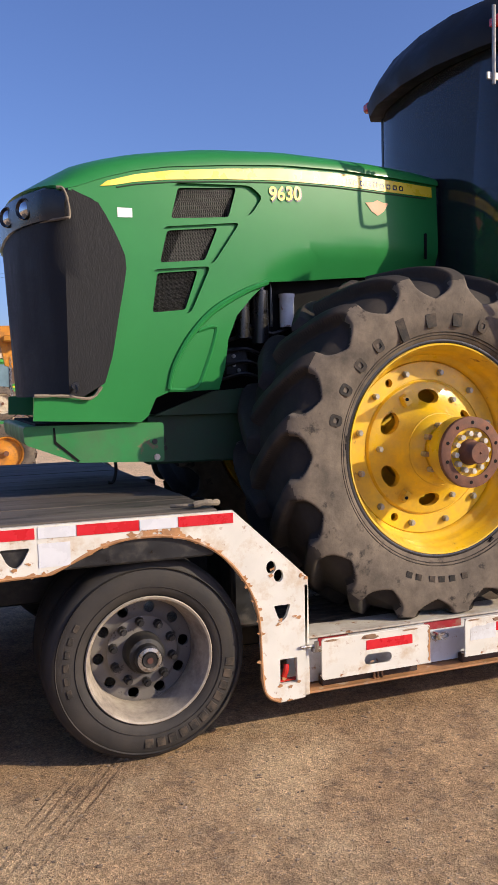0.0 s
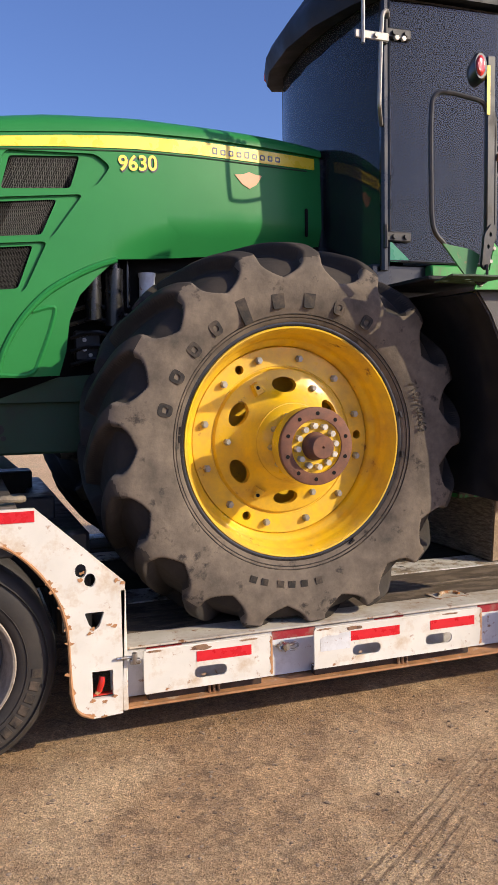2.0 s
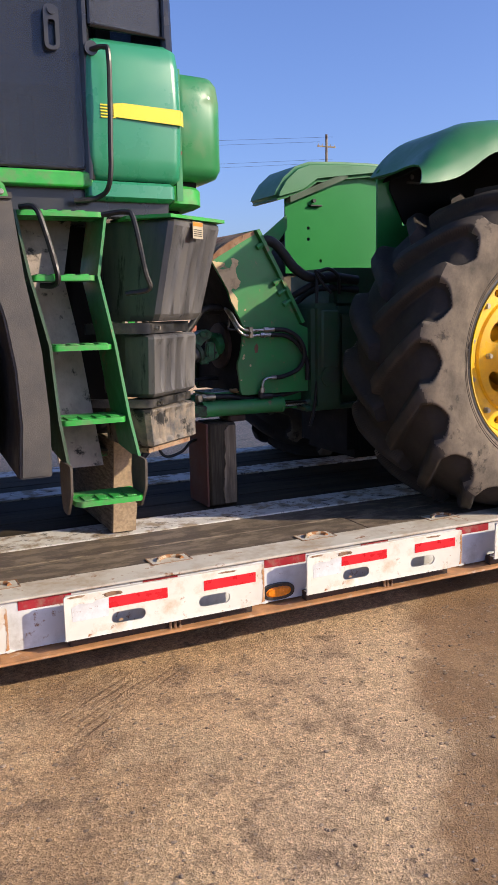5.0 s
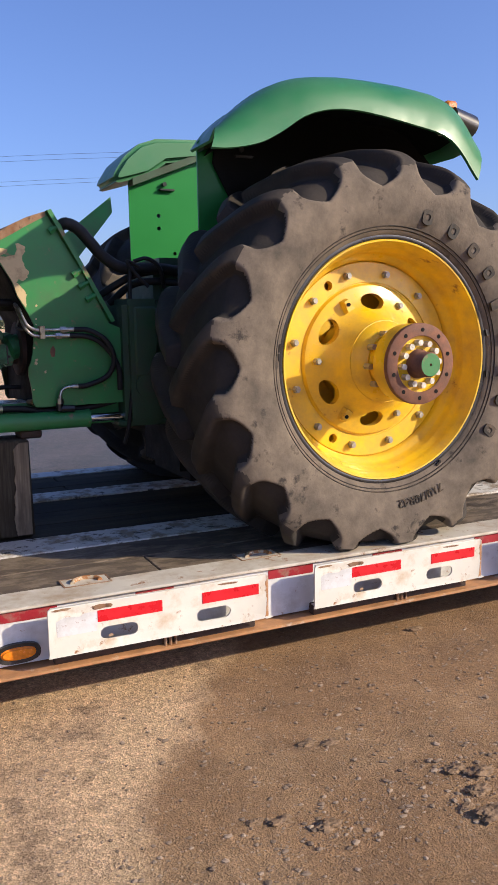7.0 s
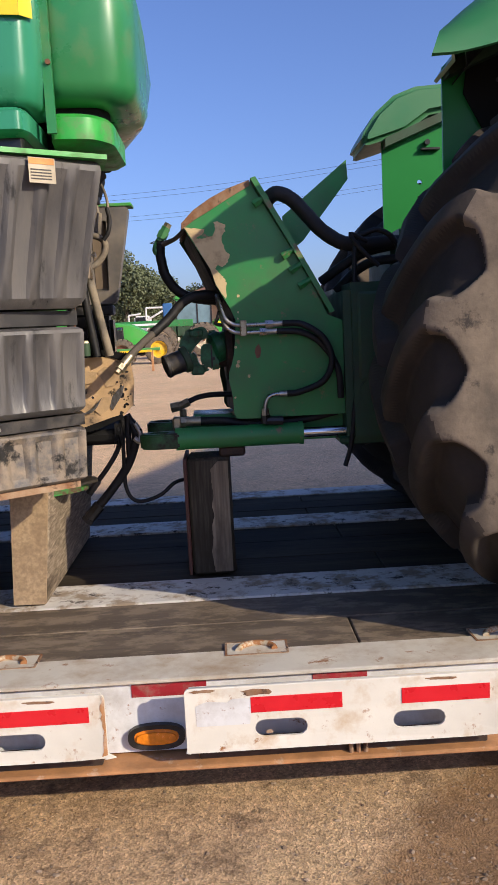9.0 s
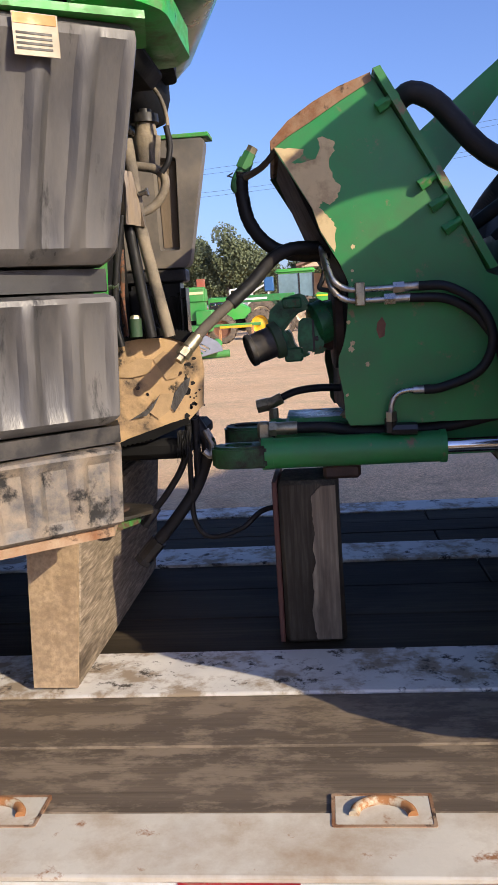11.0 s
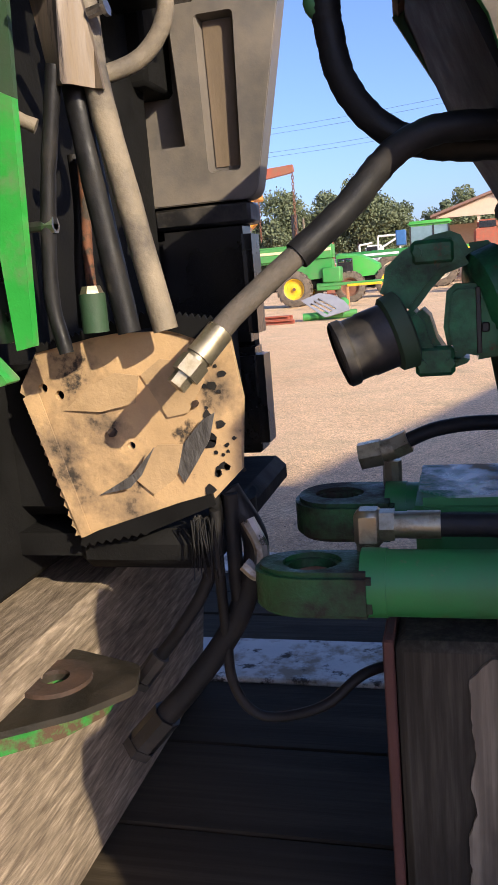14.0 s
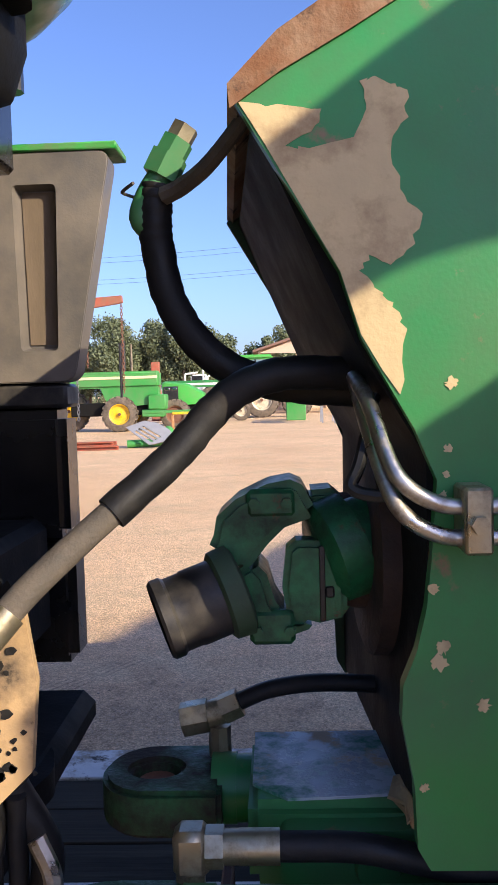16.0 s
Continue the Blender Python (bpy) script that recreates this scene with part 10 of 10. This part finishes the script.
# unseen building added past the trailer's front; its roof edge shades the yard
bm = B()
loft(bm, [[V((x, y, z)) for x, y in ((13.1, -2.7), (15.6, 4.2), (21.0, 2.6), (18.4, -4.4))] for z in (-0.1, 6.0)])
solo("wall_east", bm, tan_wall, (16, 0, 0), "unseen plain tan wall added to cast the yard's shadow", "building", kind="structure")

# poles and wires
def utility_pole(x, y, h, arms, cans=0.0):
    p = thing("utility_pole", (x, y, 0), "weathered wooden utility pole with crossarms", "pole", "utility poles")
    bm = B()
    rod(bm, (x, y, -0.2), (x, y, h), 0.16, 0.10, seg=10)
    part("shaft", bm, timber_up, p, "wooden shaft")
    for z in arms:
        bm = B()
        box(bm, (x - 0.9, y - 0.05, z - 0.05), (x + 0.9, y + 0.05, z + 0.05))
        part("crossarm", bm, timber_up, p, "wooden crossarm")
        for dx in (-0.8, -0.4, 0.4, 0.8):
            bm = B()
            rod(bm, (x + dx, y, z + 0.06), (x + dx, y, z + 0.22), 0.05, 0.03, seg=8)
            part("insulator", bm, grey_panel, p, "grey insulator")
    if cans:
        for dx in (-0.42, 0.42):
            bm = B()
            c = V((x + dx, y - 0.25, cans))
            rod(bm, c, c + V((0, 0, 1.15)), 0.27, seg=14)
            rod(bm, c + V((0, 0, 1.15)), c + V((0, 0, 1.24)), 0.29, 0.2, seg=14)
            rod(bm, c + V((0, 0, 1.24)), c + V((0, 0, 1.5)), 0.05, seg=6)
            part("transformer", bm, grey_panel, p, "grey transformer can")
    return p


utility_pole(41, 60, 16, (15.0,), 10.3)
utility_pole(-34, 64, 14, (13.4, 11.8))
utility_pole(-9.6, 80, 6.6, ())
for z0, z1 in ((15.6, 13.6), (13.8, 12.0)):
    for dy in (-1.1, 1.1):
        bm = B()
        tube(bm, [(41, 60 + dy, z0), (20, 61 + dy, z0 - 1.8), (3, 62 + dy, (z0 + z1) / 2 - 2.3), (-15, 63 + dy, z1 - 1.6), (-34, 64 + dy, z1)], 0.009, 4, 6)
        solo("overhead_wire", bm, hose_rubber, (3, 62 + dy, z1 - 1), "thin dark overhead wire between the poles", "wire", "overhead wires")

# red implement far to the side
imp = thing("red_implement", (17, 30, 0), "low faded red farm implement on the dirt", "implement")
bm = B()
box(bm, (15.9, 30, 0.55), (20.5, 30.6, 0.85), 0.02)
part("beam", bm, red_machine, imp, "red main beam")
for k in range(5):
    bm = B()
    tube(bm, [(16.2 + k, 30.2, 0.8), (16.3 + k, 29.9, 1.1), (16.5 + k, 29.6, 0.6), (16.4 + k, 29.5, 0.0)], 0.05, 6, 4)
    part("tine", bm, rust, imp, "rusty curved tine")

# loader arm with hanging chains near the front of the trailer
ldr = thing("orange_loader", (0.6, 13.7, 0), "orange loader arm with hanging chains beside a green tractor", "loader")
bm = B()
prism(bm, [(-2.2, 1.6), (-2.0, 2.1), (1.15, 3.02), (1.55, 3.04), (1.60, 2.30), (1.42, 2.16), (1.22, 2.24), (1.15, 2.62)], [oval(1.40, 2.75, 0.05, 0.05, 12)], 13.5, 13.7)
part("arm", bm, orange_paint, ldr, "orange arm")
bm = B()
box(bm, (1.18, 13.2, 2.70), (1.62, 14.2, 2.82), 0.02)
part("cross_tube", bm, orange_paint, ldr, "orange cross tube")
bm = B()
box(bm, (-2.4, 13.3, 0), (-1.9, 13.9, 2.0), 0.04)
part("upright", bm, orange_paint, ldr, "orange upright")
chain(ldr, 1.32, 13.5, 2.4, 1.25, 0.075, steel)
chain(ldr, 1.52, 13.5, 2.3, 1.2, 0.075, steel)
lt = thing("utility_tractor", (0.6, 13, 0), "small green tractor with orange wheel rims", "tractor")
bm = B()
box(bm, (-1.4, 12.7, 0.75), (1.25, 13.4, 1.15), 0.06, seg=2)
part("hood", bm, old_green, lt, "green hood")
bm = B()
box(bm, (-1.2, 12.8, 0.4), (1.1, 13.3, 0.78), 0.03)
part("chassis", bm, dark_void, lt, "dark chassis")
lug_wheel(lt, (1.1, 12.6, 0.55), 0.56, 0.3, orange_paint, label="orange rim")
lug_wheel(lt, (-1.2, 12.6, 0.55), 0.56, 0.3, orange_paint, label="orange rim")



# ---- deck planks ----
def lay_planks(parent, x_cuts, y0, y1, n, z0, z1, material, seed, bow=0.0015):
    rng = random.Random(seed)
    w = (y1 - y0) / n
    cache = {}
    for r in range(n):
        cuts = [c + rng.uniform(-0.15, 0.15) if 0 < i < len(x_cuts) - 1 else c for i, c in enumerate(x_cuts)]
        if r % 2:
            cuts = [cuts[0]] + [c + (cuts[1] - cuts[0]) * 0.45 for c in cuts[1:-2]] + [cuts[-1]]
        for a, b in zip(cuts, cuts[1:]):
            bm = B()
            dz = rng.uniform(-0.004, 0.0)
            box(bm, (a + 0.003, y0 + r * w + 0.0018, z0), (b - 0.003, y0 + (r + 1) * w - 0.0018, z1 + dz), 0.004)
            part("plank", bm, material, parent, angle=30)


LOW = [1.52, 5.4, 9.6, X_END]
lay_planks(trailer, LOW, 0.302, 0.818, 2, DECK - 0.05, DECK - 0.003, deck_wood_edge, 1)
lay_planks(trailer, LOW, 1.092, 1.938, 3, DECK - 0.05, DECK - 0.004, deck_wood, 2)
lay_planks(trailer, LOW, 2.172, 2.698, 3, DECK - 0.05, DECK - 0.004, deck_wood, 3)
UP = [-4.0, -2.2, 1.12]
lay_planks(axle_deck, UP, 0.004, 0.62, 3, 1.062, 1.132, deck_wood_grey, 4)
lay_planks(axle_deck, UP, 0.62, 2.985, 11, 1.062, 1.128, deck_wood_grey, 5)
